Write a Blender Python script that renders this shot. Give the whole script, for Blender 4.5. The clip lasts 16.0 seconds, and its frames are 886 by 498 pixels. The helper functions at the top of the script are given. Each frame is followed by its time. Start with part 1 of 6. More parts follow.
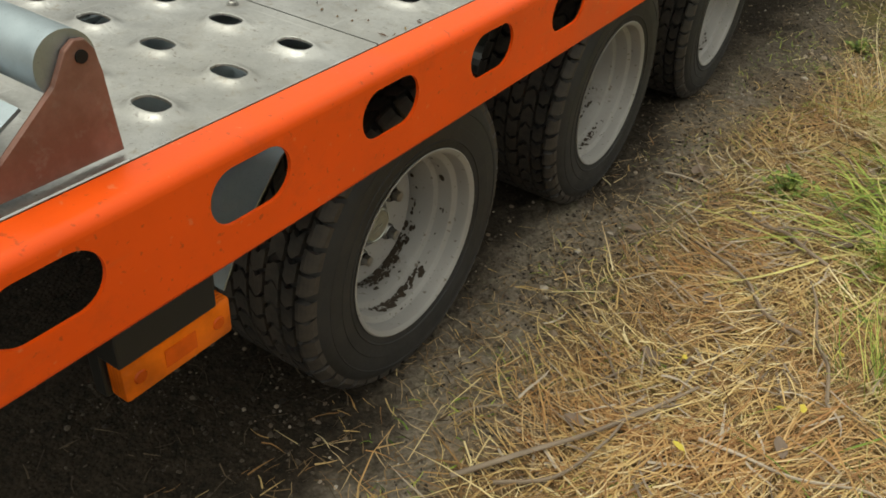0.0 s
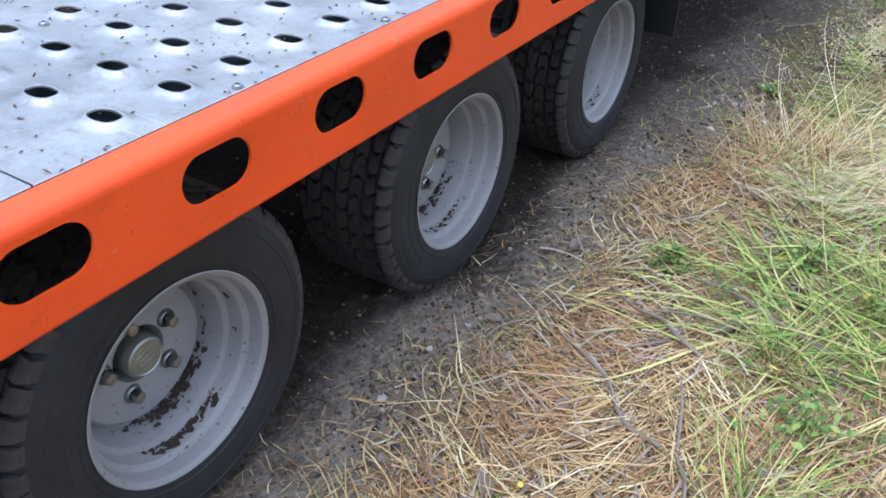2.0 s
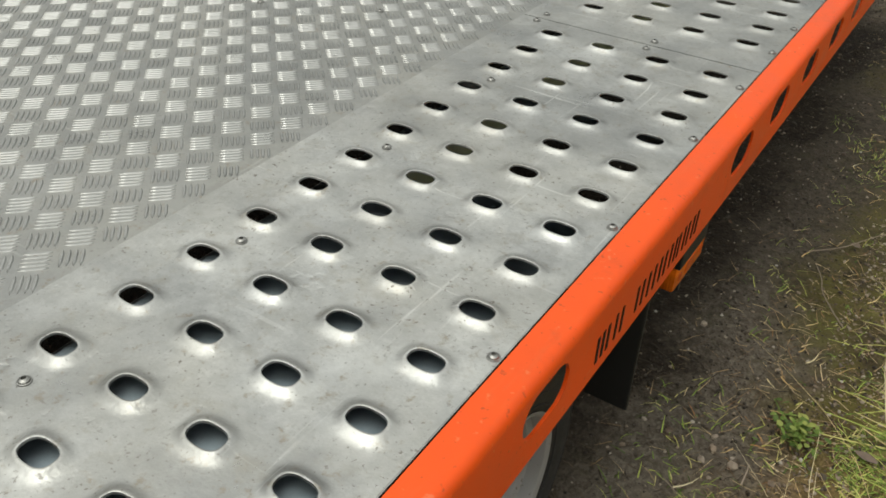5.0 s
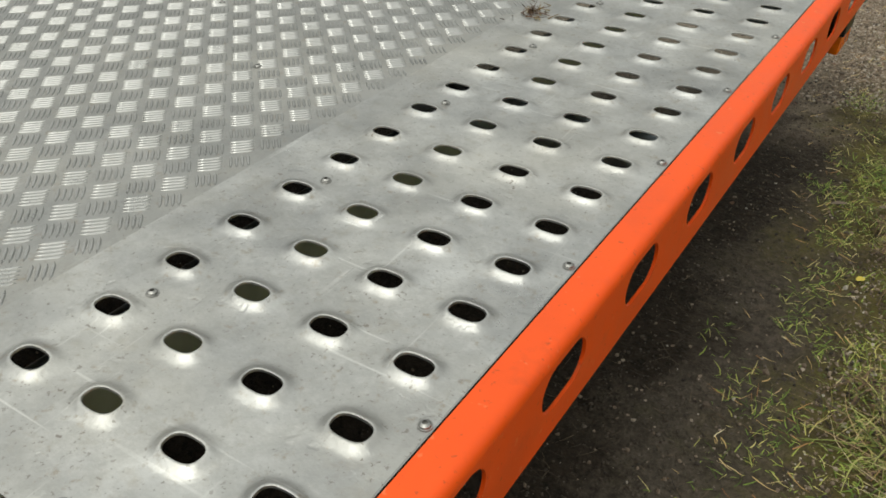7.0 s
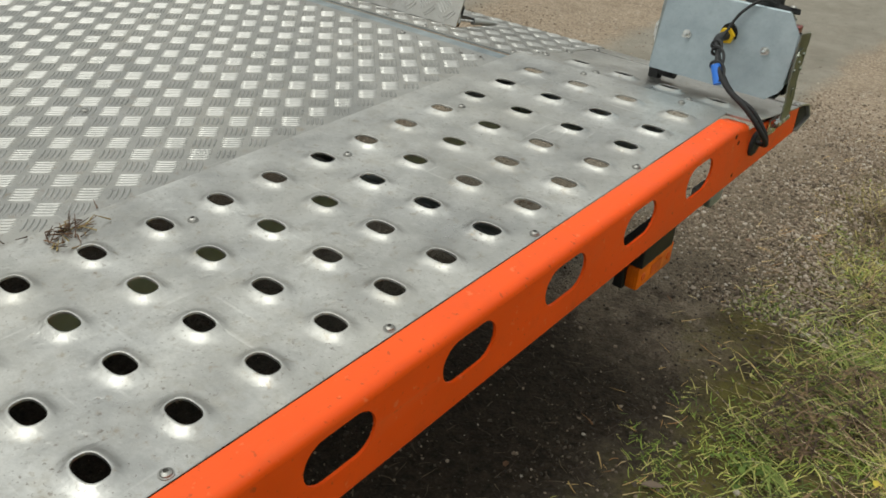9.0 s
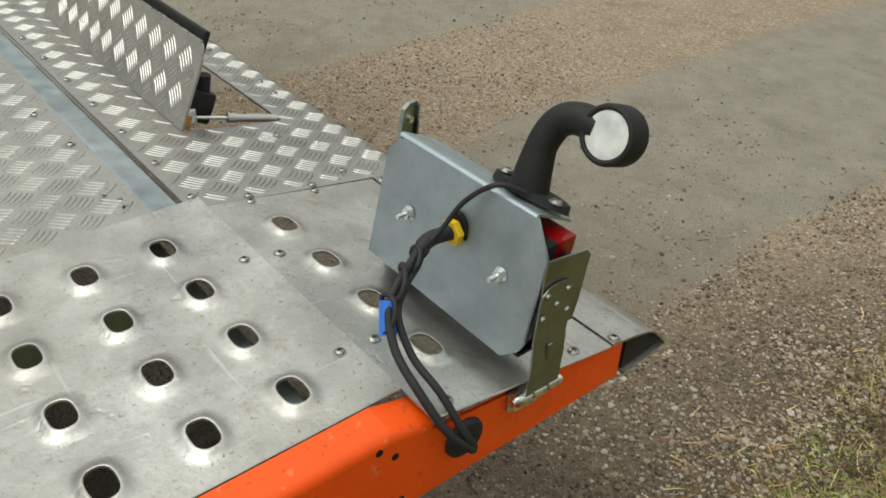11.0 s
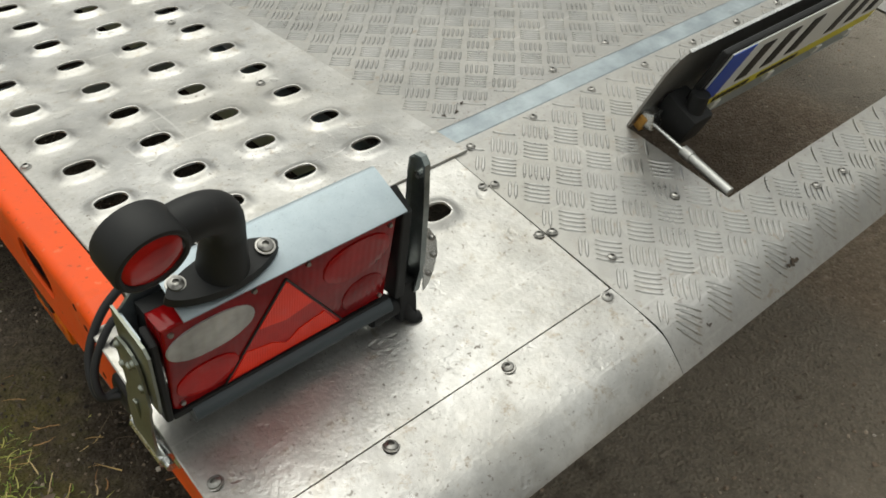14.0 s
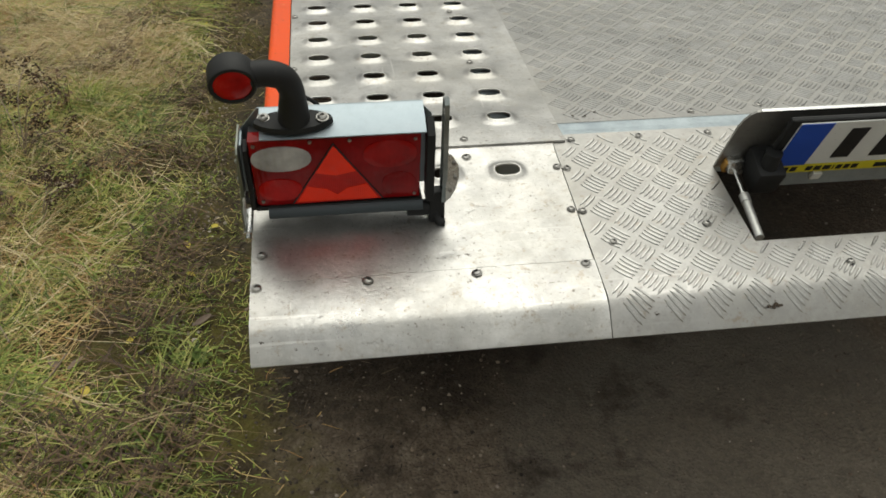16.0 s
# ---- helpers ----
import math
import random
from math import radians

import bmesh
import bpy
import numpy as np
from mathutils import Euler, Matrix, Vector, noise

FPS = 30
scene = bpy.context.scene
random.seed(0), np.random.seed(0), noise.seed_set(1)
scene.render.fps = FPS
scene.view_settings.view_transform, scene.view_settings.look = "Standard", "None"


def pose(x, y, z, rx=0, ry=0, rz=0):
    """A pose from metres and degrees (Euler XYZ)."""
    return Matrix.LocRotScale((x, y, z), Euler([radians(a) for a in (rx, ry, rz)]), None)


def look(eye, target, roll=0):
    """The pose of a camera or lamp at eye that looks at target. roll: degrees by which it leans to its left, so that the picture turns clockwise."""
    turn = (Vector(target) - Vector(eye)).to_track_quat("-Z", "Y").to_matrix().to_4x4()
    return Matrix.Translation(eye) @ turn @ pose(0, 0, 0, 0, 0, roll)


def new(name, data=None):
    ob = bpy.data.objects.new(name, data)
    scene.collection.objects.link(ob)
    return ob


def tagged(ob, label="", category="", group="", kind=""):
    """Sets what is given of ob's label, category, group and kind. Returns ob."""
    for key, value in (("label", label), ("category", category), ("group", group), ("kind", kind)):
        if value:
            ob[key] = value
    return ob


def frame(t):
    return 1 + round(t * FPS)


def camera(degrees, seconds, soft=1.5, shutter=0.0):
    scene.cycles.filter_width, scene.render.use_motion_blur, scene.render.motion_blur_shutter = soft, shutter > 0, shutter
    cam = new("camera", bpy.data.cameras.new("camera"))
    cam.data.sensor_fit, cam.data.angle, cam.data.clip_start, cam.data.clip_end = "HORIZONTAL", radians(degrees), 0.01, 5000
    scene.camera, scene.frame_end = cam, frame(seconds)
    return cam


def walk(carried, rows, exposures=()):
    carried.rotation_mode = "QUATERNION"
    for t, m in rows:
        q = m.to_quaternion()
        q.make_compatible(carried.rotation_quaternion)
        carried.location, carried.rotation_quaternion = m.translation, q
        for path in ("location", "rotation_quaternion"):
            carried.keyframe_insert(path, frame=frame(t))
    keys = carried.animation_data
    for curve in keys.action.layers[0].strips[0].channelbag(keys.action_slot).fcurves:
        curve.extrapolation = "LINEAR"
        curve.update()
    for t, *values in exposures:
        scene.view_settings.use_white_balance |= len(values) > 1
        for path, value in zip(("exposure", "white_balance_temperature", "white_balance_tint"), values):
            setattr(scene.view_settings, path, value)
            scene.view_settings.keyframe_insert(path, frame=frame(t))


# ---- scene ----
# ------------------------------------------------------------ camera
cam = camera(55.65, 16.0, soft=1.7, shutter=0.0)
PATH = [
    (0.0, pose(0.5750, -1.4469, 0.9297, 54.266, -3.467, 34.243)),
    (0.5, pose(0.6007, -1.3044, 0.8297, 55.222, -2.747, 35.720)),
    (1.0, pose(0.6577, -1.2272, 0.8154, 56.243, -1.981, 34.842)),
    (1.5, pose(0.6583, -1.1825, 0.8479, 57.052, -1.989, 32.685)),
    (2.0, pose(0.6950, -1.1219, 0.9567, 56.041, -1.661, 32.583)),
    (2.5, pose(0.6805, -1.0122, 1.0548, 55.925, -1.085, 33.110)),
    (3.0, pose(0.5775, -0.7938, 1.0988, 54.692, -1.160, 31.637)),
    (3.5, pose(0.5011, -0.5767, 1.1362, 55.889, -1.273, 35.415)),
    (4.0, pose(0.4411, -0.3710, 1.1550, 54.581, -2.222, 44.430)),
    (4.5, pose(0.4120, -0.2116, 1.1476, 53.529, -0.562, 41.391)),
    (5.0, pose(0.3275, 0.0641, 1.1372, 54.573, -1.557, 33.641)),
    (5.2, pose(0.3039, 0.1761, 1.1434, 54.693, -1.052, 30.727)),
    (7.3, pose(0.3445, 1.4600, 1.1012, 55.926, -0.246, 33.943)),
    (7.5, pose(0.3840, 1.5751, 1.1004, 55.862, -0.757, 35.873)),
    (8.0, pose(0.4795, 1.8010, 1.1207, 57.800, -2.155, 37.856)),
    (8.2, pose(0.4911, 1.8878, 1.1167, 58.323, -2.899, 37.703)),
    (10.3, pose(0.5490, 2.9784, 1.1389, 57.853, -3.745, 44.132)),
    (10.5, pose(0.5279, 3.0957, 1.1482, 56.776, -3.762, 45.415)),
    (11.0, pose(0.5395, 3.3206, 1.1574, 55.777, -1.748, 51.072)),
    (11.5, pose(0.5848, 3.6037, 1.1541, 53.494, -0.769, 63.276)),
    (12.0, pose(0.5868, 3.7465, 1.1501, 50.618, 0.882, 77.422)),
    (12.5, pose(0.4658, 3.9020, 1.1144, 47.429, 1.036, 91.459)),
    (13.0, pose(0.4033, 4.0801, 1.1218, 48.276, 0.652, 107.887)),
    (13.5, pose(0.3534, 4.2602, 1.1600, 50.061, -0.833, 124.838)),
    (14.0, pose(0.2295, 4.3539, 1.1553, 51.196, -0.047, 139.105)),
    (14.5, pose(0.1287, 4.4590, 1.1685, 51.091, -0.245, 150.936)),
    (15.0, pose(-0.0226, 4.6384, 1.1873, 51.598, -2.081, 160.895)),
    (15.5, pose(-0.0422, 4.7723, 1.2146, 53.019, -1.395, 167.956)),
    (16.0, pose(-0.0229, 4.8615, 1.2347, 54.320, -0.785, 172.272)),
]
EXPOSURES = [(0.0, 0.52, 7200, -1), (0.5, 0.97, 6550, 0), (1.0, 1.24, 5000, 10), (1.5, 1.30, 4850, 12), (2.0, 1.15, 4900, 13), (2.5, 0.95, 4900, 12), (2.9, 0.52, 6200, 0), (3.5, 0.345, 6650, 1), (8.5, 0.36, 6700, 1), (10.3, 0.42, 6750, 0), (12.0, 0.45, 6850, 1), (13.5, 0.35, 6800, 2), (14.5, 0.15, 6850, 3), (16.0, 0.1, 6900, 3)]
walk(cam, PATH, EXPOSURES)

# ------------------------------------------------------------ sky and sun
world = bpy.data.worlds.new("sky")
scene.world = world
world.use_nodes = True
wn = world.node_tree
wn.nodes.clear()
sky = wn.nodes.new("ShaderNodeTexSky")
sky.sky_type = "NISHITA"
sky.sun_disc = False
sky.sun_elevation, sky.sun_rotation = radians(69), radians(-160)
sky.dust_density, sky.air_density = 5.0, 1.4
veil = wn.nodes.new("ShaderNodeHueSaturation")
veil.inputs["Saturation"].default_value = 0.12
back = wn.nodes.new("ShaderNodeBackground")
back.inputs["Strength"].default_value = 0.15
wout = wn.nodes.new("ShaderNodeOutputWorld")
wn.links.new(sky.outputs[0], veil.inputs["Color"])
cloud = wn.nodes.new("ShaderNodeMix")
cloud.data_type = "RGBA"
cloud.inputs["Factor"].default_value = 0.72
wn.links.new(veil.outputs[0], [s for s in cloud.inputs if s.type == "RGBA"][0])
# overcast sky, brightest overhead and dull towards the horizon
up = wn.nodes.new("ShaderNodeSeparateXYZ")
wn.links.new(wn.nodes.new("ShaderNodeTexCoord").outputs["Generated"], up.inputs[0])
cover = wn.nodes.new("ShaderNodeValToRGB")
stops = cover.color_ramp.elements
stops.new(0.35), stops.new(0.65)
for stop, place, level in zip(stops, (0.0, 0.30, 0.62, 1.0), (0.8, 2.2, 5.4, 5.6)):
    stop.position, stop.color = place, (level, level, level, 1.0)
wn.links.new(up.outputs["Z"], cover.inputs["Fac"])
wn.links.new(cover.outputs["Color"], [s for s in cloud.inputs if s.type == "RGBA"][1])
wn.links.new([s for s in cloud.outputs if s.type == "RGBA"][0], back.inputs["Color"])
wn.links.new(back.outputs[0], wout.inputs["Surface"])

sun_data = bpy.data.lights.new("sun", "SUN")
sun_data.energy, sun_data.angle, sun_data.color = 0.8, radians(60), (1.0, 0.975, 0.94)
sun = new("sun", sun_data)
sun.matrix_world = look((-0.78, -2.15, 6.0), (0.0, 0.0, 0.0))

# ------------------------------------------------------------ materials


class Nodes:
    """A node tree with short calls."""

    def __init__(self, name):
        self.mat = bpy.data.materials.new(name)
        self.mat.use_nodes = True
        self.t = self.mat.node_tree
        self.b = self.t.nodes["Principled BSDF"]

    def n(self, kind, **values):
        node = self.t.nodes.new(kind)
        for key, value in values.items():
            node.inputs[key].default_value = value
        return node

    def link(self, a, b):
        self.t.links.new(a, b)

    def coords(self):
        return self.n("ShaderNodeTexCoord").outputs["Object"]

    def noise(self, scale, detail=4.0, rough=0.6, co=None, stretch=None):
        tex = self.n("ShaderNodeTexNoise", Scale=scale, Detail=detail, Roughness=rough)
        co = co or self.coords()
        if stretch:
            m = self.n("ShaderNodeMapping", Scale=stretch)
            self.link(co, m.inputs["Vector"])
            co = m.outputs[0]
        self.link(co, tex.inputs["Vector"])
        return tex.outputs["Fac"]

    def ramp(self, fac, *stops):
        r = self.n("ShaderNodeValToRGB")
        el = r.color_ramp.elements
        while len(el) < len(stops):
            el.new(0.5)
        for e, (pos, col) in zip(el, stops):
            e.position = pos
            e.color = (*col, 1.0) if isinstance(col, tuple) else (col, col, col, 1.0)
        self.link(fac, r.inputs["Fac"])
        return r.outputs["Color"]

    def mix(self, fac, a, b):
        m = self.n("ShaderNodeMix")
        m.data_type = "RGBA"
        if isinstance(fac, float):
            m.inputs["Factor"].default_value = fac
        else:
            self.link(fac, m.inputs["Factor"])
        for value, name in ((a, "A"), (b, "B")):
            socket = [s for s in m.inputs if s.name == name and s.type == "RGBA"][0]
            if isinstance(value, tuple):
                socket.default_value = (*value, 1.0)
            else:
                self.link(value, socket)
        return [s for s in m.outputs if s.type == "RGBA"][0]

    def math(self, op, a, b=0.0):
        m = self.n("ShaderNodeMath")
        m.operation = op
        for i, v in enumerate((a, b)):
            if isinstance(v, (int, float)):
                m.inputs[i].default_value = v
            else:
                self.link(v, m.inputs[i])
        return m.outputs[0]

    def color(self, c):
        if isinstance(c, tuple):
            self.b.inputs["Base Color"].default_value = (*c, 1.0)
        else:
            self.link(c, self.b.inputs["Base Color"])

    def bump(self, height, strength, distance=0.002):
        bm_ = self.n("ShaderNodeBump", Strength=strength, Distance=distance)
        self.link(height, bm_.inputs["Height"])
        self.link(bm_.outputs[0], self.b.inputs["Normal"])

    def set(self, **values):
        for key, value in values.items():
            key = key.replace("_", " ")
            if isinstance(value, (int, float, tuple)):
                self.b.inputs[key].default_value = value
            else:
                self.link(value, self.b.inputs[key])
        return self


def worn_metal(name, dark, light, rough0, rough1, scale=9.0, stain=(0.35, 0.3, 0.22), stain_amount=0.3, relief=0.15, metal=1.0, weathered=False):
    m = Nodes(name)
    big = m.noise(scale, 5.0, 0.65)
    fine = m.noise(scale * 22, 3.0, 0.6)
    col = m.mix(m.ramp(big, (0.35, 0.0), (0.7, 1.0)), dark, light)
    spots = m.ramp(m.noise(scale * 3.1, 6.0, 0.7), (0.56, 0.0), (0.75, stain_amount))
    col = m.mix(spots, col, stain)
    specks = m.ramp(m.noise(scale * 30, 2.0, 0.5), (0.69, 0.0), (0.73, 0.55))
    col = m.mix(specks, col, (0.12, 0.10, 0.08))
    both = m.math("ADD", m.math("MULTIPLY", big, 0.6), m.math("MULTIPLY", fine, 0.4))
    rough = m.ramp(both, (0.3, rough0), (0.7, rough1))
    metal_fac = metal
    if weathered:
        # dried water marks, a film of dust, rubbed scratches and specks of dirt
        geo = m.n("ShaderNodeNewGeometry").outputs["Position"]
        film = m.ramp(m.noise(3.4, 8.0, 0.72, geo), (0.40, 0.0), (0.72, 0.5))
        blot = m.ramp(m.noise(15.0, 9.0, 0.75, geo), (0.44, 0.0), (0.54, 0.30), (0.60, 0.08), (0.8, 0.25))
        col = m.mix(blot, col, tuple(c * 0.72 for c in dark))
        scr1 = m.ramp(m.noise(60.0, 2.0, 0.5, geo, (0.05, 1.6, 1.0)), (0.66, 0.0), (0.70, 0.55))
        scr2 = m.ramp(m.noise(70.0, 2.0, 0.5, geo, (1.5, 0.06, 1.0)), (0.67, 0.0), (0.71, 0.5))
        scratch = m.math("MULTIPLY", m.math("MAXIMUM", scr1, scr2), m.ramp(m.noise(5.0, 3.0, 0.6, geo), (0.45, 0.0), (0.62, 1.0)))
        col = m.mix(scratch, col, tuple(min(1.0, c * 1.25) for c in light))
        dirt = m.ramp(m.noise(150.0, 3.0, 0.6, geo), (0.63, 0.0), (0.69, 0.8))
        brown = m.ramp(m.noise(48.0, 7.0, 0.75, geo), (0.57, 0.0), (0.68, 0.6))
        col = m.mix(brown, col, (0.26, 0.20, 0.13))
        dirt = m.math("MULTIPLY", dirt, m.ramp(m.noise(7.0, 4.0, 0.6, geo), (0.4, 0.15), (0.65, 1.0)))
        col = m.mix(film, col, (0.405, 0.38, 0.33))
        col = m.mix(dirt, col, (0.10, 0.075, 0.055))
        big = m.math("ADD", big, m.math("MULTIPLY", m.noise(3.2, 2.0, 0.4, geo), 9.0))
        big = m.math("ADD", big, m.math("MULTIPLY", m.ramp(m.noise(30.0, 3.0, 0.6, geo), (0.64, 0.0), (0.72, 1.0)), -0.35))
        metal_fac = m.math("SUBTRACT", metal, m.math("MAXIMUM", m.math("MULTIPLY", film, 0.55), dirt))
        rough = m.math("ADD", rough, m.math("ADD", m.math("MULTIPLY", film, 0.2), m.math("SUBTRACT", m.math("MULTIPLY", blot, 0.25), m.math("MULTIPLY", scratch, 0.08))))
    m.color(col)
    m.set(Metallic=metal_fac, Roughness=rough)
    m.bump(m.math("ADD", m.math("MULTIPLY", big, 1.5), m.math("MULTIPLY", fine, 0.5)), relief, 0.003)
    return m.mat


def paint(name, base, rough=0.35, dirt=(0.08, 0.05, 0.03), dirt_amount=0.25, metal=0.0, relief=0.05, chips=None):
    m = Nodes(name)
    big = m.noise(7.0, 5.0, 0.6)
    var = m.mix(m.ramp(big, (0.3, 0.0), (0.7, 1.0)), tuple(c * 0.88 for c in base), tuple(min(1.0, c * 1.06) for c in base))
    specks = m.ramp(m.noise(120.0, 2.0, 0.5), (0.66, 0.0), (0.74, dirt_amount))
    smear = m.ramp(m.noise(16.0, 6.0, 0.7), (0.58, 0.0), (0.8, dirt_amount * 0.6))
    col = m.mix(smear, m.mix(specks, var, dirt), dirt)
    if chips:
        nick = m.ramp(m.noise(75.0, 2.0, 0.5), (0.69, 0.0), (0.74, 0.2))
        col = m.mix(nick, col, chips)
        streak = m.ramp(m.noise(14.0, 5.0, 0.7, None, (1.0, 0.25, 3.0)), (0.60, 0.0), (0.75, 0.28))
        col = m.mix(streak, col, (0.55, 0.16, 0.06))
    m.color(col)
    m.set(Metallic=metal, Roughness=m.ramp(big, (0.3, rough * 0.85), (0.7, rough * 1.25)))
    m.set(Specular_IOR_Level=0.35)
    m.bump(m.noise(260.0, 2.0), relief, 0.001)
    return m.mat


ALU = worn_metal("sheet_aluminium", (0.39, 0.385, 0.38), (0.66, 0.65, 0.635), 0.22, 0.40, 8.0, (0.33, 0.285, 0.22), 0.5, 0.3, weathered=True)
TREAD = worn_metal("tread_plate_aluminium", (0.355, 0.35, 0.342), (0.45, 0.44, 0.43), 0.30, 0.46, 6.0, (0.32, 0.29, 0.24), 0.35, weathered=True)
TREAD_BAR = worn_metal("worn_tread_bars", (0.38, 0.375, 0.365), (0.51, 0.50, 0.49), 0.24, 0.38, 12.0, (0.36, 0.32, 0.27), 0.3)
ZINC = worn_metal("galvanised_steel", (0.33, 0.385, 0.425), (0.43, 0.49, 0.53), 0.44, 0.60, 26.0, (0.30, 0.34, 0.36), 0.4, 0.08)
LEVER_STEEL = worn_metal("lever_steel", (0.22, 0.25, 0.25), (0.42, 0.45, 0.45), 0.25, 0.42, 30.0, (0.15, 0.16, 0.15), 0.4, 0.08)
JOINT = worn_metal("stained_galvanised_strip", (0.26, 0.30, 0.33), (0.42, 0.47, 0.50), 0.36, 0.58, 22.0, (0.25, 0.27, 0.27), 0.6, 0.15)
ZINC_YELLOW = worn_metal("passivated_steel", (0.21, 0.225, 0.20), (0.32, 0.335, 0.295), 0.35, 0.5, 20.0, (0.3, 0.25, 0.15), 0.3, 0.05)
SCREW_STEEL = worn_metal("screw_steel", (0.22, 0.215, 0.205), (0.42, 0.41, 0.395), 0.28, 0.45, 90.0, (0.12, 0.10, 0.08), 0.5, 0.05)
BRIGHT = worn_metal("bright_steel", (0.62, 0.63, 0.63), (0.76, 0.76, 0.75), 0.2, 0.34, 40.0, (0.4, 0.36, 0.3), 0.2, 0.03)
RUSTY = worn_metal("rust_red_steel", (0.17, 0.08, 0.06), (0.30, 0.16, 0.13), 0.5, 0.7, 14.0, (0.3, 0.28, 0.26), 0.5, 0.2, 0.3)
BRASS = worn_metal("rusty_brass", (0.45, 0.22, 0.05), (0.62, 0.38, 0.1), 0.4, 0.6, 60.0, (0.2, 0.1, 0.04), 0.5, 0.2, 0.6)
ORANGE = paint("orange_powder_coat", (0.80, 0.080, 0.004), 0.42, (0.12, 0.04, 0.02), 0.4, chips=(0.72, 0.40, 0.22))
RIM = paint("silver_rim_paint", (0.335, 0.322, 0.315), 0.46, (0.13, 0.10, 0.075), 0.8, 0.25)
BLACK = paint("black_plastic", (0.010, 0.0105, 0.0115), 0.55, (0.05, 0.045, 0.04), 0.15)
BLACK_RUBBER = paint("cable_rubber", (0.018, 0.018, 0.02), 0.55, (0.08, 0.07, 0.06), 0.2)
FLAP = paint("mudflap_rubber", (0.012, 0.012, 0.012), 0.6, (0.07, 0.06, 0.05), 0.3)
BLUE = paint("blue_plastic", (0.03, 0.16, 0.62), 0.4, (0.1, 0.1, 0.1), 0.1)
YELLOW = paint("yellow_plastic", (0.75, 0.48, 0.02), 0.4, (0.1, 0.08, 0.04), 0.2)
PLATE_WHITE = paint("plate_white", (0.72, 0.73, 0.72), 0.35, (0.3, 0.28, 0.24), 0.25)
PLATE_BLUE = paint("plate_blue", (0.015, 0.07, 0.42), 0.35, (0.1, 0.1, 0.1), 0.1)
PLATE_YELLOW = paint("strip_yellow", (0.68, 0.60, 0.03), 0.4, (0.2, 0.18, 0.05), 0.2)
DARK = paint("dark_lettering", (0.012, 0.012, 0.013), 0.5, (0.06, 0.05, 0.04), 0.2)
MUD = paint("dried_mud", (0.045, 0.033, 0.024), 0.9, (0.02, 0.015, 0.01), 0.5, 0.0, 0.6)
WHITE_PLASTIC = paint("white_clip", (0.7, 0.7, 0.68), 0.5, (0.3, 0.28, 0.24), 0.2)
PIT = paint("cutout_black", (0.006, 0.005, 0.005), 0.8, (0.03, 0.02, 0.02), 0.1)


def rubber_tyre(name, dusty, dust_col):
    m = Nodes(name)
    big = m.noise(9.0, 6.0, 0.65)
    dust = m.ramp(m.noise(24.0, 6.0, 0.7), (0.36, 0.15 * dusty), (0.66, dusty))
    col = m.mix(m.ramp(big, (0.3, 0.0), (0.75, 1.0)), (0.011, 0.011, 0.0125), (0.022, 0.022, 0.024))
    m.color(m.mix(dust, col, dust_col))
    m.set(Roughness=m.ramp(big, (0.3, 0.5), (0.7, 0.75)), Specular_IOR_Level=0.4)
    m.bump(m.noise(190.0, 4.0), 0.25, 0.002)
    return m.mat


TYRE = rubber_tyre("tyre_rubber", 0.4, (0.050, 0.045, 0.040))
TREAD_RUBBER = rubber_tyre("dusty_tread_rubber", 0.95, (0.070, 0.057, 0.048))
DULL = worn_metal("dull_zinc_cap", (0.36, 0.37, 0.34), (0.50, 0.51, 0.47), 0.36, 0.52, 60.0, (0.22, 0.20, 0.16), 0.5, 0.05)


def lens(name, base, rough=0.12, ribs=900.0, depth=0.4, dim=0.45):
    """Coloured lamp plastic with moulded ribs below a clear skin."""
    m = Nodes(name)
    co = m.n("ShaderNodeTexCoord").outputs["Object"]
    wave = m.n("ShaderNodeTexWave", Scale=ribs / 20.0, Distortion=0.6)
    m.link(co, wave.inputs["Vector"])
    cloud = m.noise(18.0, 4.0, 0.6)
    col = m.mix(m.ramp(cloud, (0.3, 0.0), (0.7, 1.0)), tuple(c * dim for c in base), base)
    haze = m.ramp(m.noise(40.0, 5.0, 0.7), (0.55, 0.0), (0.85, 0.08))
    m.color(m.mix(haze, col, (0.35, 0.3, 0.28)))
    m.set(Roughness=rough, Specular_IOR_Level=0.25, IOR=1.45)
    m.bump(wave.outputs["Fac"], depth, 0.0012)
    return m.mat


RED_DARK = lens("red_lens_dark", (0.30, 0.005, 0.007), 0.10, 900.0, 0.12)
RED = lens("red_lens", (0.50, 0.008, 0.007), 0.10, 900.0, 0.12)
RED_MID = lens("red_lens_mid", (0.40, 0.007, 0.007), 0.10, 900.0, 0.12)
RED_PRISM = lens("red_prism_field", (0.62, 0.014, 0.008), 0.22, 2400.0, 0.3, 0.6)
# red raised to full for the light that the prisms return
RED_REFLECTOR = lens("red_reflector", (1.0, 0.040, 0.012), 0.22, 2400.0, 0.3, 0.85)
CLEAR = lens("clear_lens", (0.58, 0.56, 0.55), 0.15, 600.0, 0.5)
WHITE_LENS = lens("white_lens", (0.80, 0.82, 0.83), 0.12, 1200.0, 0.6)
AMBER = lens("amber_reflector", (0.86, 0.17, 0.008), 0.25, 1600.0, 0.5)
AMBER_DARK = lens("amber_lens", (0.70, 0.10, 0.006), 0.2, 900.0, 0.6)


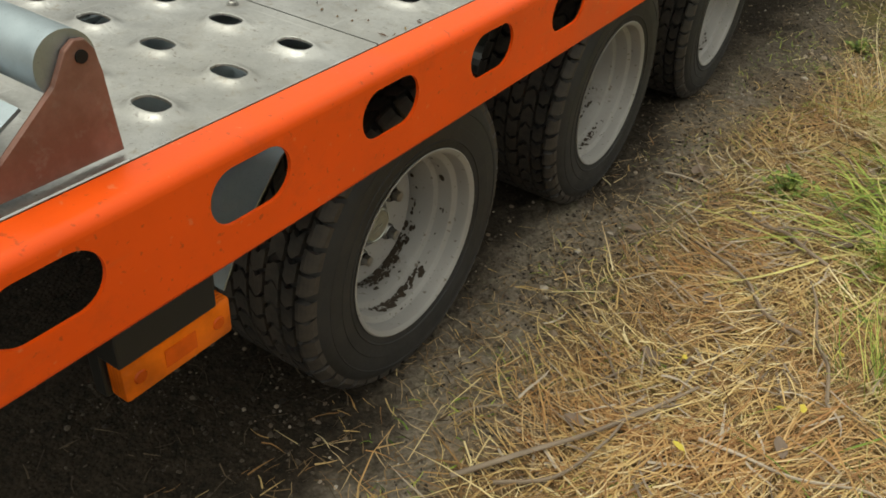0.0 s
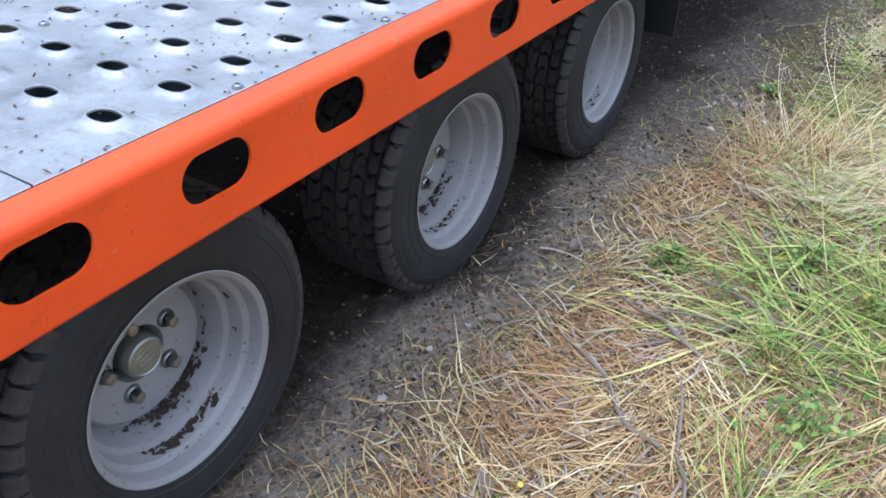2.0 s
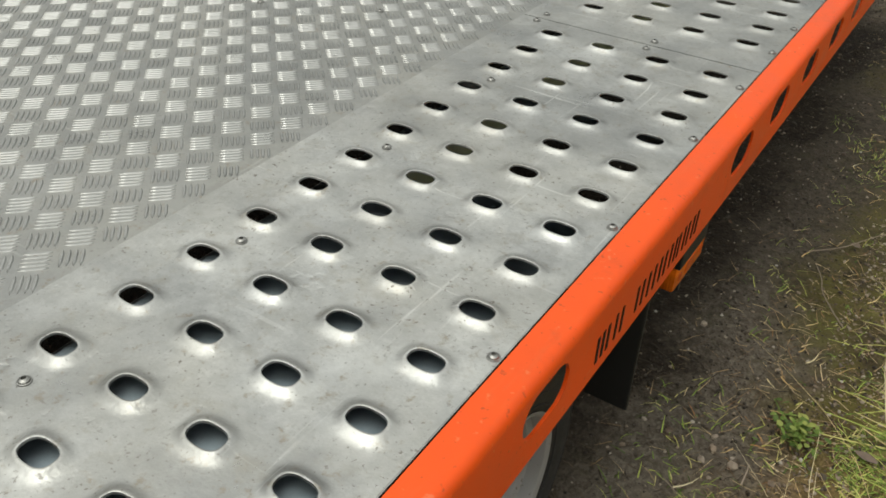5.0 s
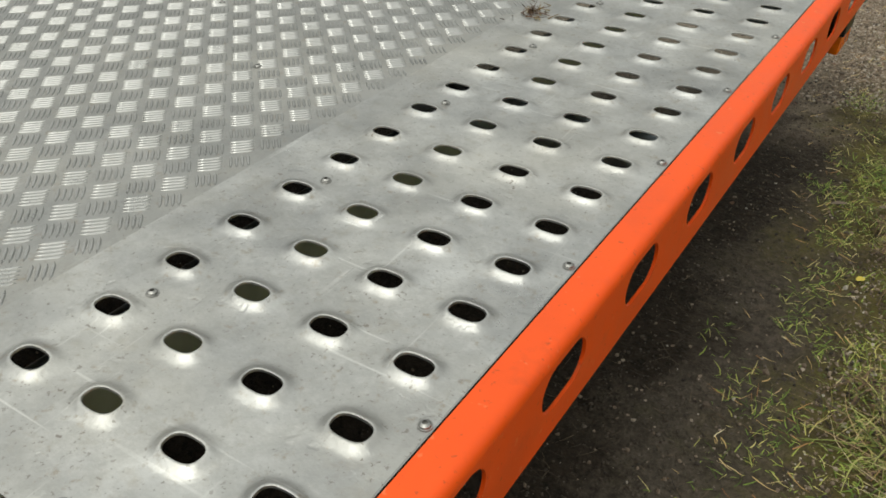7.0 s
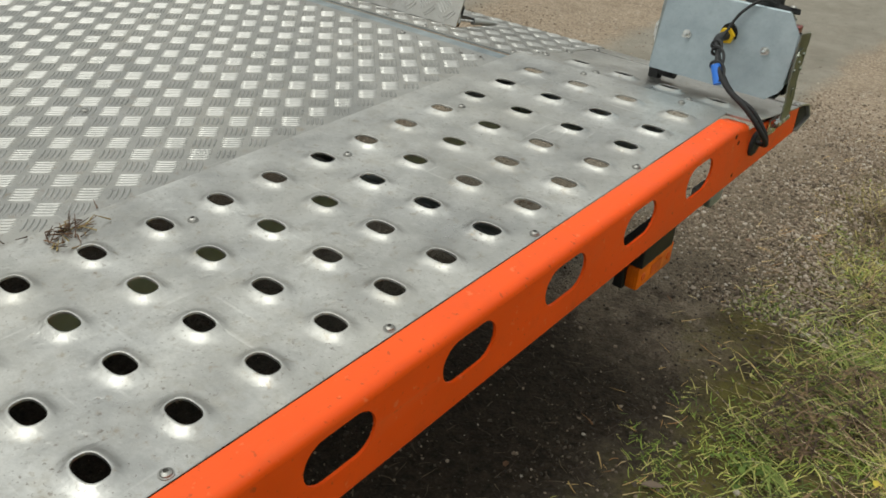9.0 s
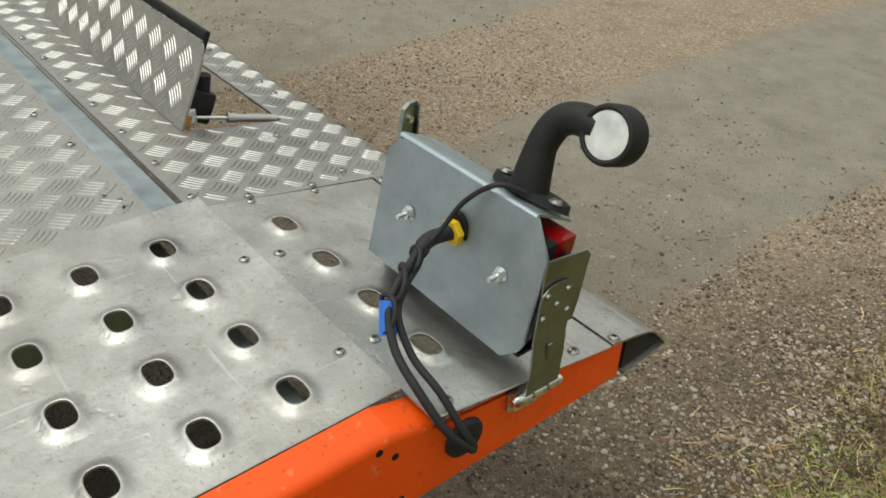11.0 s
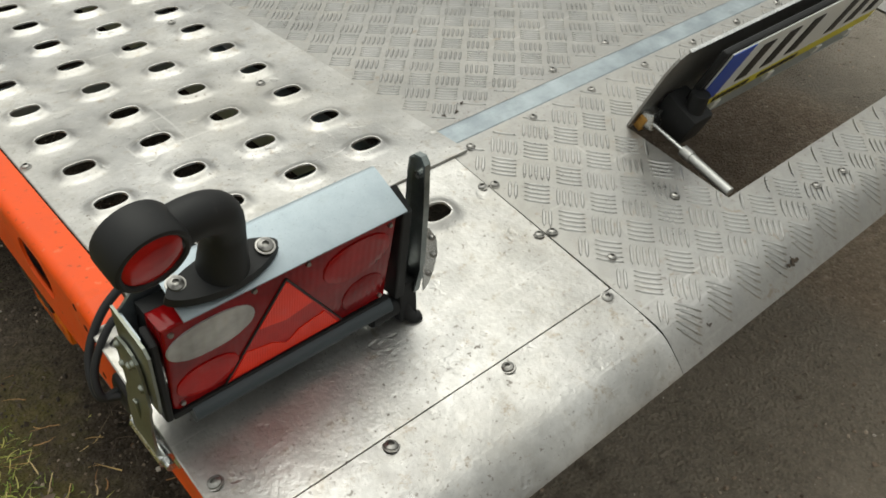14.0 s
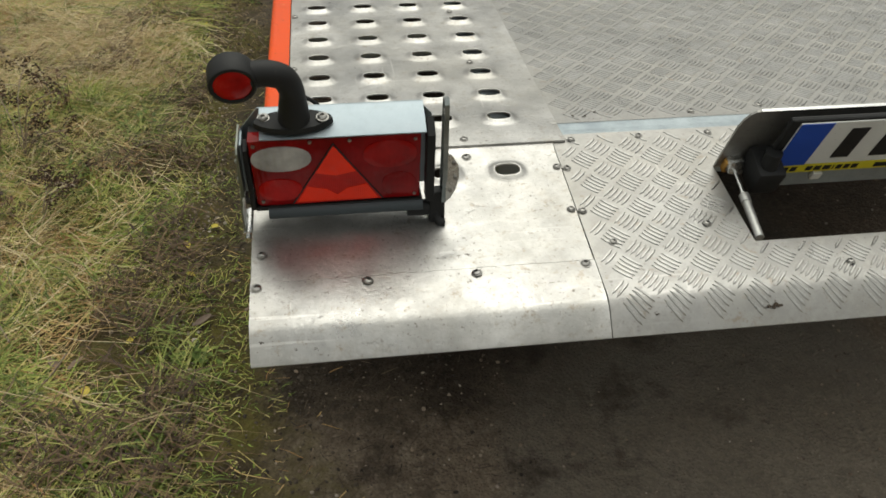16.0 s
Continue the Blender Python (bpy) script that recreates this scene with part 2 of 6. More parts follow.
def ground_material():
    m = Nodes("ground_soil")
    geo = m.n("ShaderNodeNewGeometry").outputs["Position"]
    sep = m.n("ShaderNodeSeparateXYZ")
    m.link(geo, sep.inputs[0])
    wob = m.math("MULTIPLY", m.math("SUBTRACT", m.noise(1.6, 6.0, 0.65, geo), 0.5), 0.75)
    xx = m.math("ADD", sep.outputs["X"], wob)
    yy = m.math("ADD", sep.outputs["Y"], wob)
    fine = m.noise(55.0, 8.0, 0.72, geo)
    grit = m.noise(210.0, 4.0, 0.7, geo)
    mid = m.noise(9.0, 7.0, 0.7, geo)
    pebble = m.n("ShaderNodeTexVoronoi", Scale=135.0)
    m.link(geo, pebble.inputs["Vector"])
    pebble_col = m.ramp(pebble.outputs["Color"], (0.0, (0.125, 0.094, 0.072)), (0.4, (0.275, 0.208, 0.155)), (0.75, (0.430, 0.350, 0.275)), (1.0, (0.600, 0.530, 0.460)))
    gravel = m.mix(m.ramp(fine, (0.32, 0.0), (0.60, 1.0)), (0.24, 0.190, 0.140), pebble_col)
    gravel = m.mix(m.ramp(mid, (0.35, 0.45), (0.65, 0.0)), gravel, (0.36, 0.28, 0.205))
    gravel = m.mix(m.ramp(m.noise(4.2, 8.0, 0.75, geo), (0.52, 0.0), (0.64, 0.6)), gravel, (0.19, 0.145, 0.105))
    track = m.mix(m.ramp(mid, (0.3, 0.0), (0.7, 1.0)), (0.215, 0.195, 0.163), (0.295, 0.266, 0.226))
    track = m.mix(m.ramp(grit, (0.56, 0.0), (0.68, 0.5)), track, (0.42, 0.38, 0.33))
    track = m.mix(m.ramp(m.noise(3.0, 7.0, 0.75, geo), (0.50, 0.0), (0.66, 0.65)), track, (0.19, 0.165, 0.135))
    track = m.mix(m.ramp(m.noise(38.0, 3.0, 0.6, geo), (0.66, 0.0), (0.70, 0.85)), track, (0.085, 0.070, 0.055))
    # brown soil with the trailer's shade put into its colour
    shaded_humus = m.mix(m.ramp(fine, (0.35, 0.0), (0.65, 1.0)), (0.012, 0.009, 0.006), (0.046, 0.034, 0.023))
    shaded_humus = m.mix(m.ramp(grit, (0.58, 0.0), (0.70, 0.5)), shaded_humus, (0.12, 0.10, 0.075))
    path = m.mix(m.ramp(fine, (0.35, 0.0), (0.65, 1.0)), (0.17, 0.136, 0.102), (0.39, 0.33, 0.265))
    path = m.mix(m.ramp(grit, (0.55, 0.0), (0.66, 0.6)), path, (0.36, 0.32, 0.27))
    path = m.mix(m.ramp(mid, (0.55, 0.0), (0.68, 0.45)), path, (0.15, 0.15, 0.05))
    moss = m.mix(m.ramp(mid, (0.38, 0.0), (0.62, 1.0)), (0.062, 0.047, 0.026), (0.125, 0.112, 0.030))
    moss = m.mix(m.ramp(fine, (0.5, 0.0), (0.7, 0.7)), moss, (0.15, 0.11, 0.05))
    lush = m.mix(m.ramp(mid, (0.35, 0.0), (0.65, 1.0)), (0.33, 0.25, 0.11), (0.38, 0.37, 0.11))
    lush = m.mix(m.ramp(fine, (0.5, 0.0), (0.7, 0.7)), lush, (0.58, 0.47, 0.24))
    mat = m.mix(m.ramp(fine, (0.35, 0.0), (0.65, 1.0)), (0.10, 0.062, 0.028), (0.34, 0.22, 0.10))

    def band(a0, a1, value):
        mr = m.n("ShaderNodeMapRange")
        mr.interpolation_type = "SMOOTHSTEP"
        for key, v in (("From Min", a0), ("From Max", a1)):
            mr.inputs[key].default_value = v
        m.link(value, mr.inputs["Value"])
        return mr.outputs[0]

    # wheel tracks of the lane run along y, gravel ridges between them
    lx = m.math("ADD", sep.outputs["X"], m.math("MULTIPLY", m.math("SUBTRACT", m.noise(2.6, 7.0, 0.7, geo), 0.5), 0.30))
    t1 = m.math("MULTIPLY", band(-1.26, -1.12, lx), band(-0.24, -0.36, lx))
    t2 = m.math("MULTIPLY", band(-3.5, -3.1, lx), band(-1.85, -2.05, lx))
    lane = m.mix(m.math("MAXIMUM", t1, t2), gravel, track)
    # shade-toned soil fills the trailer's footprint, paler path soil lies beside it
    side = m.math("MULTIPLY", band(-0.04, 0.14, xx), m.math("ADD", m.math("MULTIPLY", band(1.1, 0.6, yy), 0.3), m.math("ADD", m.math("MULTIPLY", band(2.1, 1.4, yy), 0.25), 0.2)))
    soil = m.mix(side, shaded_humus, path)
    soil = m.mix(band(-1.7, -2.6, yy), soil, lane)
    soil = m.mix(band(3.50, 3.98, yy), soil, lane)
    # the painted shade thins out under the open rear
    soil = m.mix(m.math("MULTIPLY", m.math("MULTIPLY", band(2.7, 3.7, yy), band(-0.3, -0.7, xx)), 0.55), soil, lane)
    soil = m.mix(band(-2.0, -2.7, xx), soil, lane)
    # damp brown soil that also carries the trailer's shade around its rear
    damp_shade = m.mix(m.ramp(fine, (0.35, 0.0), (0.65, 1.0)), (0.082, 0.064, 0.044), (0.19, 0.152, 0.112))
    damp_shade = m.mix(m.ramp(grit, (0.55, 0.0), (0.68, 0.5)), damp_shade, (0.28, 0.228, 0.172))
    soil = m.mix(m.math("MULTIPLY", m.math("MULTIPLY", band(-0.40, 0.05, xx), band(3.9, 4.2, yy)), band(5.6, 4.7, yy)), soil, damp_shade)
    soil = m.mix(m.math("MULTIPLY", m.math("MULTIPLY", m.math("MULTIPLY", band(5.3, 4.3, yy), band(3.4, 3.9, yy)), band(-2.6, -1.6, xx)), 0.6), soil, damp_shade)
    # dark noise blotches below the rear lip
    lip_blotch = m.math("MULTIPLY", m.math("MULTIPLY", band(-1.2, -0.3, xx), band(3.2, 3.5, yy)), band(4.25, 3.9, yy))
    soil = m.mix(m.math("MULTIPLY", lip_blotch, m.ramp(m.noise(5.5, 6.0, 0.7, geo), (0.52, 0.0), (0.64, 0.8))), soil, (0.035, 0.026, 0.019))
    moss = m.mix(m.math("MULTIPLY", m.math("MULTIPLY", band(0.36, 0.55, xx), band(2.4, 1.6, yy)), m.math("MULTIPLY", band(-0.5, 0.6, yy), band(2.4, 1.3, xx))), moss, lush)
    meadow = m.mix(m.ramp(m.noise(0.35, 6.0, 0.7, geo), (0.4, 0.0), (0.62, 1.0)), moss, lush)
    moss = m.mix(band(1.3, 2.6, xx), moss, meadow)
    straw_zone = m.math("MULTIPLY", m.math("MULTIPLY", band(1.5, 0.9, yy), band(-2.6, -1.5, yy)), band(2.4, 1.2, xx))
    verge = m.mix(straw_zone, moss, mat)
    edge = m.math("MAXIMUM", band(0.14, 0.34, xx), m.math("MULTIPLY", m.math("MULTIPLY", band(0.02, 0.18, xx), band(2.9, 3.3, yy)), band(6.2, 5.2, yy)))
    col = m.mix(edge, soil, verge)
    m.color(col)
    m.set(Roughness=0.95, Specular_IOR_Level=0.2)
    h = m.math("ADD", m.math("MULTIPLY", fine, 0.7), m.math("ADD", m.math("MULTIPLY", pebble.outputs["Distance"], -0.6), m.math("MULTIPLY", grit, 0.4)))
    m.bump(h, 0.8, 0.012)
    return m.mat


GROUND = ground_material()


def blades(name, *stops, patch=None):
    m = Nodes(name)
    geo = m.n("ShaderNodeNewGeometry")
    col = m.ramp(geo.outputs["Random Per Island"], *stops)
    if patch:
        col = m.mix(m.ramp(m.noise(4.5, 4.0, 0.6, geo.outputs["Position"]), (0.46, 0.0), (0.62, 0.55)), col, patch)
    dark = m.ramp(m.noise(30.0, 3.0), (0.35, 0.82), (0.7, 1.0))
    mm = m.n("ShaderNodeMix")
    mm.data_type, mm.blend_type = "RGBA", "MULTIPLY"
    mm.inputs["Factor"].default_value = 1.0
    a, b = [s for s in mm.inputs if s.type == "RGBA"][:2]
    m.link(col, a)
    m.link(dark, b)
    m.color([s for s in mm.outputs if s.type == "RGBA"][0])
    m.set(Roughness=0.6, Specular_IOR_Level=0.3)
    return m.mat


STRAW = blades("dry_straw", (0.0, (0.10, 0.058, 0.026)), (0.25, (0.34, 0.19, 0.075)), (0.55, (0.62, 0.43, 0.17)), (0.87, (0.75, 0.59, 0.29)), (1.0, (0.80, 0.70, 0.45)), patch=(0.44, 0.20, 0.075))
PALE_STRAW = blades("pale_straw", (0.0, (0.40, 0.27, 0.12)), (0.4, (0.60, 0.46, 0.23)), (1.0, (0.76, 0.65, 0.42)))
LITTER = blades("straw_litter", (0.0, (0.12, 0.075, 0.040)), (0.5, (0.34, 0.22, 0.11)), (1.0, (0.62, 0.47, 0.27)))
WITHERED = blades("withered_grass", (0.0, (0.15, 0.12, 0.035)), (0.35, (0.33, 0.28, 0.075)), (0.75, (0.54, 0.45, 0.16)), (1.0, (0.66, 0.56, 0.30)))
# litter colours darkened to stand for the trailer's shade
SHADE_LITTER = blades("shade_litter", (0.0, (0.030, 0.021, 0.014)), (0.6, (0.075, 0.054, 0.036)), (1.0, (0.15, 0.11, 0.07)))
GRASS = blades("green_grass", (0.0, (0.05, 0.08, 0.012)), (0.3, (0.19, 0.28, 0.045)), (0.62, (0.36, 0.44, 0.085)), (0.85, (0.56, 0.52, 0.15)), (1.0, (0.68, 0.58, 0.26)))
LEAF = blades("green_leaf", (0.0, (0.07, 0.115, 0.022)), (0.6, (0.17, 0.245, 0.045)), (1.0, (0.36, 0.38, 0.10)))
TWIG = blades("dead_stalk", (0.0, (0.17, 0.125, 0.09)), (0.5, (0.34, 0.265, 0.20)), (1.0, (0.54, 0.46, 0.37)))
STONE = blades("stone", (0.0, (0.07, 0.050, 0.036)), (0.35, (0.20, 0.146, 0.104)), (0.65, (0.29, 0.222, 0.162)), (0.9, (0.37, 0.305, 0.24)), (1.0, (0.50, 0.45, 0.39)))
CRUMB = blades("soil_crumb", (0.0, (0.022, 0.016, 0.011)), (0.5, (0.065, 0.048, 0.034)), (0.9, (0.105, 0.082, 0.062)), (1.0, (0.15, 0.12, 0.095)))
LEAF_DEAD = blades("dead_leaf", (0.0, (0.05, 0.03, 0.02)), (0.6, (0.15, 0.08, 0.045)), (1.0, (0.36, 0.28, 0.10)))
GREY_LEAF = blades("withered_leaf", (0.0, (0.07, 0.05, 0.04)), (0.5, (0.18, 0.13, 0.10)), (1.0, (0.32, 0.25, 0.19)))
YELLOW_LEAF = blades("yellow_leaf", (0.0, (0.45, 0.34, 0.05)), (0.6, (0.62, 0.50, 0.08)), (1.0, (0.70, 0.62, 0.18)))

# ------------------------------------------------------------ building helpers
DECK = 0.582            # top of the deck over the ground
PITCH = 0.0924          # row pitch of the slots
COLS = (-0.3, -0.2, -0.1, 0.0)
REAR_SLOPE, REAR_Y = 0.163, 3.66


def rear_z(y):
    """Top of the deck; its tail drops behind the last plate."""
    return DECK - REAR_SLOPE * max(0.0, y - REAR_Y)


def link_mesh(name, me, material, parent=None, label="", smooth=False, place=None):
    ob = new(name, me)
    if material and not me.materials:
        me.materials.append(material)
    if smooth:
        me.polygons.foreach_set("use_smooth", [True] * len(me.polygons))
    if parent:
        ob.parent = parent
    if place is not None:
        ob.matrix_basis = place
    if label:
        tagged(ob, label)
    return ob


def part(name, bm, material, parent=None, label="", smooth=False, place=None, sharp=None):
    me = bpy.data.meshes.new(name)
    bmesh.ops.recalc_face_normals(bm, faces=bm.faces)
    bm.to_mesh(me)
    bm.free()
    ob = link_mesh(name, me, material, parent, label, smooth, place)
    if smooth and sharp:
        me.set_sharp_from_angle(angle=radians(sharp))
    return ob


def raw(name, verts, faces, material, parent=None, label="", smooth=False):
    me = bpy.data.meshes.new(name)
    me.from_pydata([tuple(v) for v in verts], [], [tuple(f) for f in faces])
    me.update()
    return link_mesh(name, me, material, parent, label, smooth)


def add_box(bm, x0, x1, y0, y1, z0, z1, bevel=0.0, m=None):
    made = bmesh.ops.create_cube(bm, size=1.0)["verts"]
    mm = Matrix.Translation(((x0 + x1) / 2, (y0 + y1) / 2, (z0 + z1) / 2)) @ Matrix.Diagonal((abs(x1 - x0), abs(y1 - y0), abs(z1 - z0), 1.0))
    bmesh.ops.transform(bm, matrix=(m @ mm) if m else mm, verts=made)
    if bevel:
        edges = list({e for v in made for e in v.link_edges})
        bmesh.ops.bevel(bm, geom=edges, offset=bevel, segments=2, affect="EDGES", profile=0.5)


def add_prism(bm, outline, axis, a, b, bevel=0.0):
    """Extrudes a closed outline of 2-D points along an axis from a to b."""
    def put(p, w):
        return {"x": (w, p[0], p[1]), "y": (p[0], w, p[1]), "z": (p[0], p[1], w)}[axis]
    lo = [bm.verts.new(put(p, a)) for p in outline]
    hi = [bm.verts.new(put(p, b)) for p in outline]
    n = len(outline)
    faces = [bm.faces.new(lo), bm.faces.new(hi[::-1])]
    for i in range(n):
        faces.append(bm.faces.new((lo[i], hi[i], hi[(i + 1) % n], lo[(i + 1) % n])))
    if bevel:
        edges = list({e for f in faces[:2] for e in f.edges})
        bmesh.ops.bevel(bm, geom=edges, offset=bevel, segments=2, affect="EDGES", profile=0.5)


def add_cyl(bm, p0, p1, r0, r1=None, seg=16, caps=True):
    p0, p1 = Vector(p0), Vector(p1)
    r1 = r0 if r1 is None else r1
    q = (p1 - p0).to_track_quat("Z", "Y").to_matrix()
    rings = []
    for p, r in ((p0, r0), (p1, r1)):
        rings.append([bm.verts.new(p + q @ Vector((r * math.cos(a), r * math.sin(a), 0))) for a in (2 * math.pi * i / seg for i in range(seg))])
    for i in range(seg):
        bm.faces.new((rings[0][i], rings[0][(i + 1) % seg], rings[1][(i + 1) % seg], rings[1][i]))
    if caps:
        bm.faces.new(rings[0][::-1])
        bm.faces.new(rings[1])


def add_lathe(bm, profile, seg=64, closed=False):
    """Turns (x, r) points about the x axis."""
    rings = []
    for x, r in profile:
        if r < 1e-6:
            rings.append([bm.verts.new((x, 0, 0))])
        else:
            rings.append([bm.verts.new((x, r * math.cos(a), r * math.sin(a))) for a in (2 * math.pi * i / seg for i in range(seg))])
    pairs = list(zip(rings, rings[1:])) + ([(rings[-1], rings[0])] if closed else [])
    for a, b in pairs:
        for i in range(seg):
            j = (i + 1) % seg
            if len(a) == 1 and len(b) == 1:
                continue
            if len(a) == 1:
                bm.faces.new((a[0], b[i], b[j]))
            elif len(b) == 1:
                bm.faces.new((a[i], b[0], a[j]))
            else:
                bm.faces.new((a[i], b[i], b[j], a[j]))


def smooth_path(points, steps=8):
    """Catmull-Rom through the points."""
    pts = [Vector(p) for p in points]
    pts = [pts[0] * 2 - pts[1], *pts, pts[-1] * 2 - pts[-2]]
    out = []
    for i in range(1, len(pts) - 2):
        a, b, c, d = pts[i - 1 : i + 3]
        for k in range(steps):
            t = k / steps
            out.append(0.5 * (2 * b + (c - a) * t + (2 * a - 5 * b + 4 * c - d) * t * t + (3 * b - a - 3 * c + d) * t**3))
    out.append(pts[-2])
    return out


def add_tube(bm, path, radius, seg=10):
    path = [Vector(p) for p in path]
    radii = radius if isinstance(radius, (list, tuple)) else [radius] * len(path)
    up, rings = Vector((0.13, 0.21, 0.97)), []
    for i, p in enumerate(path):
        d = (path[min(i + 1, len(path) - 1)] - path[max(i - 1, 0)]).normalized()
        side = d.cross(up).normalized()
        up = side.cross(d).normalized()
        rings.append([bm.verts.new(p + radii[i] * (math.cos(a) * side + math.sin(a) * up)) for a in (2 * math.pi * k / seg for k in range(seg))])
    for a, b in zip(rings, rings[1:]):
        for k in range(seg):
            bm.faces.new((a[k], a[(k + 1) % seg], b[(k + 1) % seg], b[k]))
    bm.faces.new(rings[0][::-1])
    bm.faces.new(rings[-1])


def slot_ring(cx, cy, a, b, n, power=3.4):
    """Points of an oblong, starting towards +x +y corner order of square_ring."""
    out = []
    for k in range(n):
        t = 2 * math.pi * (k + 0.0) / n - 3 * math.pi / 4
        c, s = math.cos(t), math.sin(t)
        r = (abs(c) ** power + abs(s) ** power) ** (-1 / power)
        out.append((cx + a * r * c, cy + b * r * s))
    return out


def stadium_ring(cx, cy, half, rad, n):
    """Oblong with round ends: half is the straight half length plus rad."""
    out, st = [], half - rad
    for k in range(n):
        t = 2 * math.pi * k / n - 3 * math.pi / 4
        c, s = math.cos(t), math.sin(t)
        if abs(s) * (st + 1e-9) > abs(c) * rad and abs(c / max(1e-9, abs(s)) * rad) <= st:
            out.append((cx + c / abs(s) * rad, cy + math.copysign(rad, s)))
        else:
            # meet the end circle
            sx = math.copysign(st, c)
            bq = -2 * c * sx
            cq = sx * sx - rad * rad
            r = (-bq + math.sqrt(max(0.0, bq * bq - 4 * cq))) / 2
            out.append((cx + r * c, cy + r * s))
    return out


def square_ring(x0, x1, y0, y1, n):
    """n points round a rectangle, corners included, from the lower left corner on, anticlockwise."""
    q = n // 4
    out = []
    for (ax, ay), (bx, by) in (((x0, y0), (x1, y0)), ((x1, y0), (x1, y1)), ((x1, y1), (x0, y1)), ((x0, y1), (x0, y0))):
        out += [(ax + (bx - ax) * k / q, ay + (by - ay) * k / q) for k in range(q)]
    return out


def add_rings(bm, rings):
    """Skins rings of (x, y, z) with the same count."""
    made = [[bm.verts.new(p) for p in ring] for ring in rings]
    n = len(made[0])
    for a, b in zip(made, made[1:]):
        for i in range(n):
            bm.faces.new((a[i], a[(i + 1) % n], b[(i + 1) % n], b[i]))

random.seed(5)
R_TYRE, HUB_Z = 0.2370, 0.2289      # tyre radius, and height of the axle over the rutted soil

# ------------------------------------------------------------ ground
def ground_height(x, y):
    h = 0.012 * noise.noise(Vector((x * 1.3, y * 1.3, 3.1))) + 0.006 * noise.noise(Vector((x * 6.0, y * 6.0, 7.7)))
    bank = min(1.0, max(0.0, (x - 0.16) / 0.5))
    h += bank * (0.028 + 0.028 * noise.noise(Vector((x * 2.2, y * 2.2, 1.0))) + 0.012 * noise.noise(Vector((x * 9.0, y * 9.0, 5.0))))
    wheel = max(0.0, 1.0 - abs(x + 0.07) / 0.16)
    return h * (1.0 - wheel) - 0.004 - 0.004 * min(1.0, 2.0 * wheel)


def axis_steps(lo, hi, step, far):
    out = list(np.arange(lo, hi + step / 2, step))
    grow, a, b = step, lo, hi
    while a > -far:
        grow *= 1.35
        a, b = a - grow, b + grow
        out = [a, *out, b]
    return out


xs, ys = axis_steps(-3.2, 1.9, 0.03, 700.0), axis_steps(-1.6, 6.4, 0.03, 700.0)
gv = [(x, y, ground_height(x, y)) for y in ys for x in xs]
nx = len(xs)
gf = [(j * nx + i, j * nx + i + 1, (j + 1) * nx + i + 1, (j + 1) * nx + i) for j in range(len(ys) - 1) for i in range(nx - 1)]
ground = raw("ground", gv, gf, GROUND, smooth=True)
tagged(ground, "gravel lane with worn tracks, soil toned for the trailer's shade and a mossy grass verge", "ground", kind="structure")

# ------------------------------------------------------------ trailer
trailer = new("trailer")
trailer.location = (0, 0, 0)
tagged(trailer, "orange flatbed car trailer with slotted aluminium deck and three axles", "trailer")


def slotted_plate(name, x0, x1, y0, y1, rows, cols, label, z_at=lambda y: DECK, parent=trailer):
    """Sheet with pressed oblong slots, their rims drawn upwards."""
    bm = bmesh.new()
    n = 32
    xb = [cols[0] - 0.05, *[(a + b) / 2 for a, b in zip(cols, cols[1:])], cols[-1] + 0.05]
    yb = [rows[0] - PITCH / 2, *[(a + b) / 2 for a, b in zip(rows, rows[1:])], rows[-1] + PITCH / 2]
    yb[0], yb[-1] = max(yb[0], y0 + 0.002), min(yb[-1], y1 - 0.002)
    shape = ((2.30, 0.0), (2.0, 0.0004), (1.74, 0.0014), (1.50, 0.0030), (1.31, 0.0046), (1.16, 0.0057), (1.06, 0.0060), (1.0, 0.0056), (0.972, 0.0047), (0.965, 0.0030))
    for j, cy in enumerate(rows):
        for i, cx in enumerate(cols):
            rings = [[(x, y, z_at(y)) for x, y in square_ring(xb[i], xb[i + 1], yb[j], yb[j + 1], n)]]
            for grow, dz in shape:
                off = (grow - 1.0) * 0.0135
                ring = slot_ring(cx, cy, 0.0196 + off, 0.0130 + off, n, 2.7)
                rings.append([(x, y, z_at(y) + dz) for x, y in ring])
            add_rings(bm, rings)
    bmesh.ops.remove_doubles(bm, verts=bm.verts, dist=0.0002)
    flat = [(x0, xb[0], y0, y1), (xb[-1], x1, y0, y1), (xb[0], xb[-1], y0, yb[0]), (xb[0], xb[-1], yb[-1], y1)]
    for a, b, c, d in flat:
        if b - a > 1e-5 and d - c > 1e-5:
            bm.faces.new([bm.verts.new((x, y, z_at(y))) for x, y in ((a, c), (b, c), (b, d), (a, d))])
    # worn outer edge, and the turned down rim of the sheet
    bm.faces.new([bm.verts.new(p) for p in ((x1, y0, z_at(y0)), (x1, y1, z_at(y1)), (x1 + 0.0013, y1, z_at(y1) - 0.0011), (x1 + 0.0013, y0, z_at(y0) - 0.0011))])
    t = 0.0035
    corners = [(x0, y0), (x1, y0), (x1, y1), (x0, y1)]
    for (ax, ay), (bx, by) in zip(corners, corners[1:] + corners[:1]):
        bm.faces.new([bm.verts.new(p) for p in ((ax, ay, z_at(ay)), (bx, by, z_at(by)), (bx, by, z_at(by) - t), (ax, ay, z_at(ay) - t))])
    ob = part(name, bm, ALU, parent, label, smooth=True, sharp=40)
    return ob


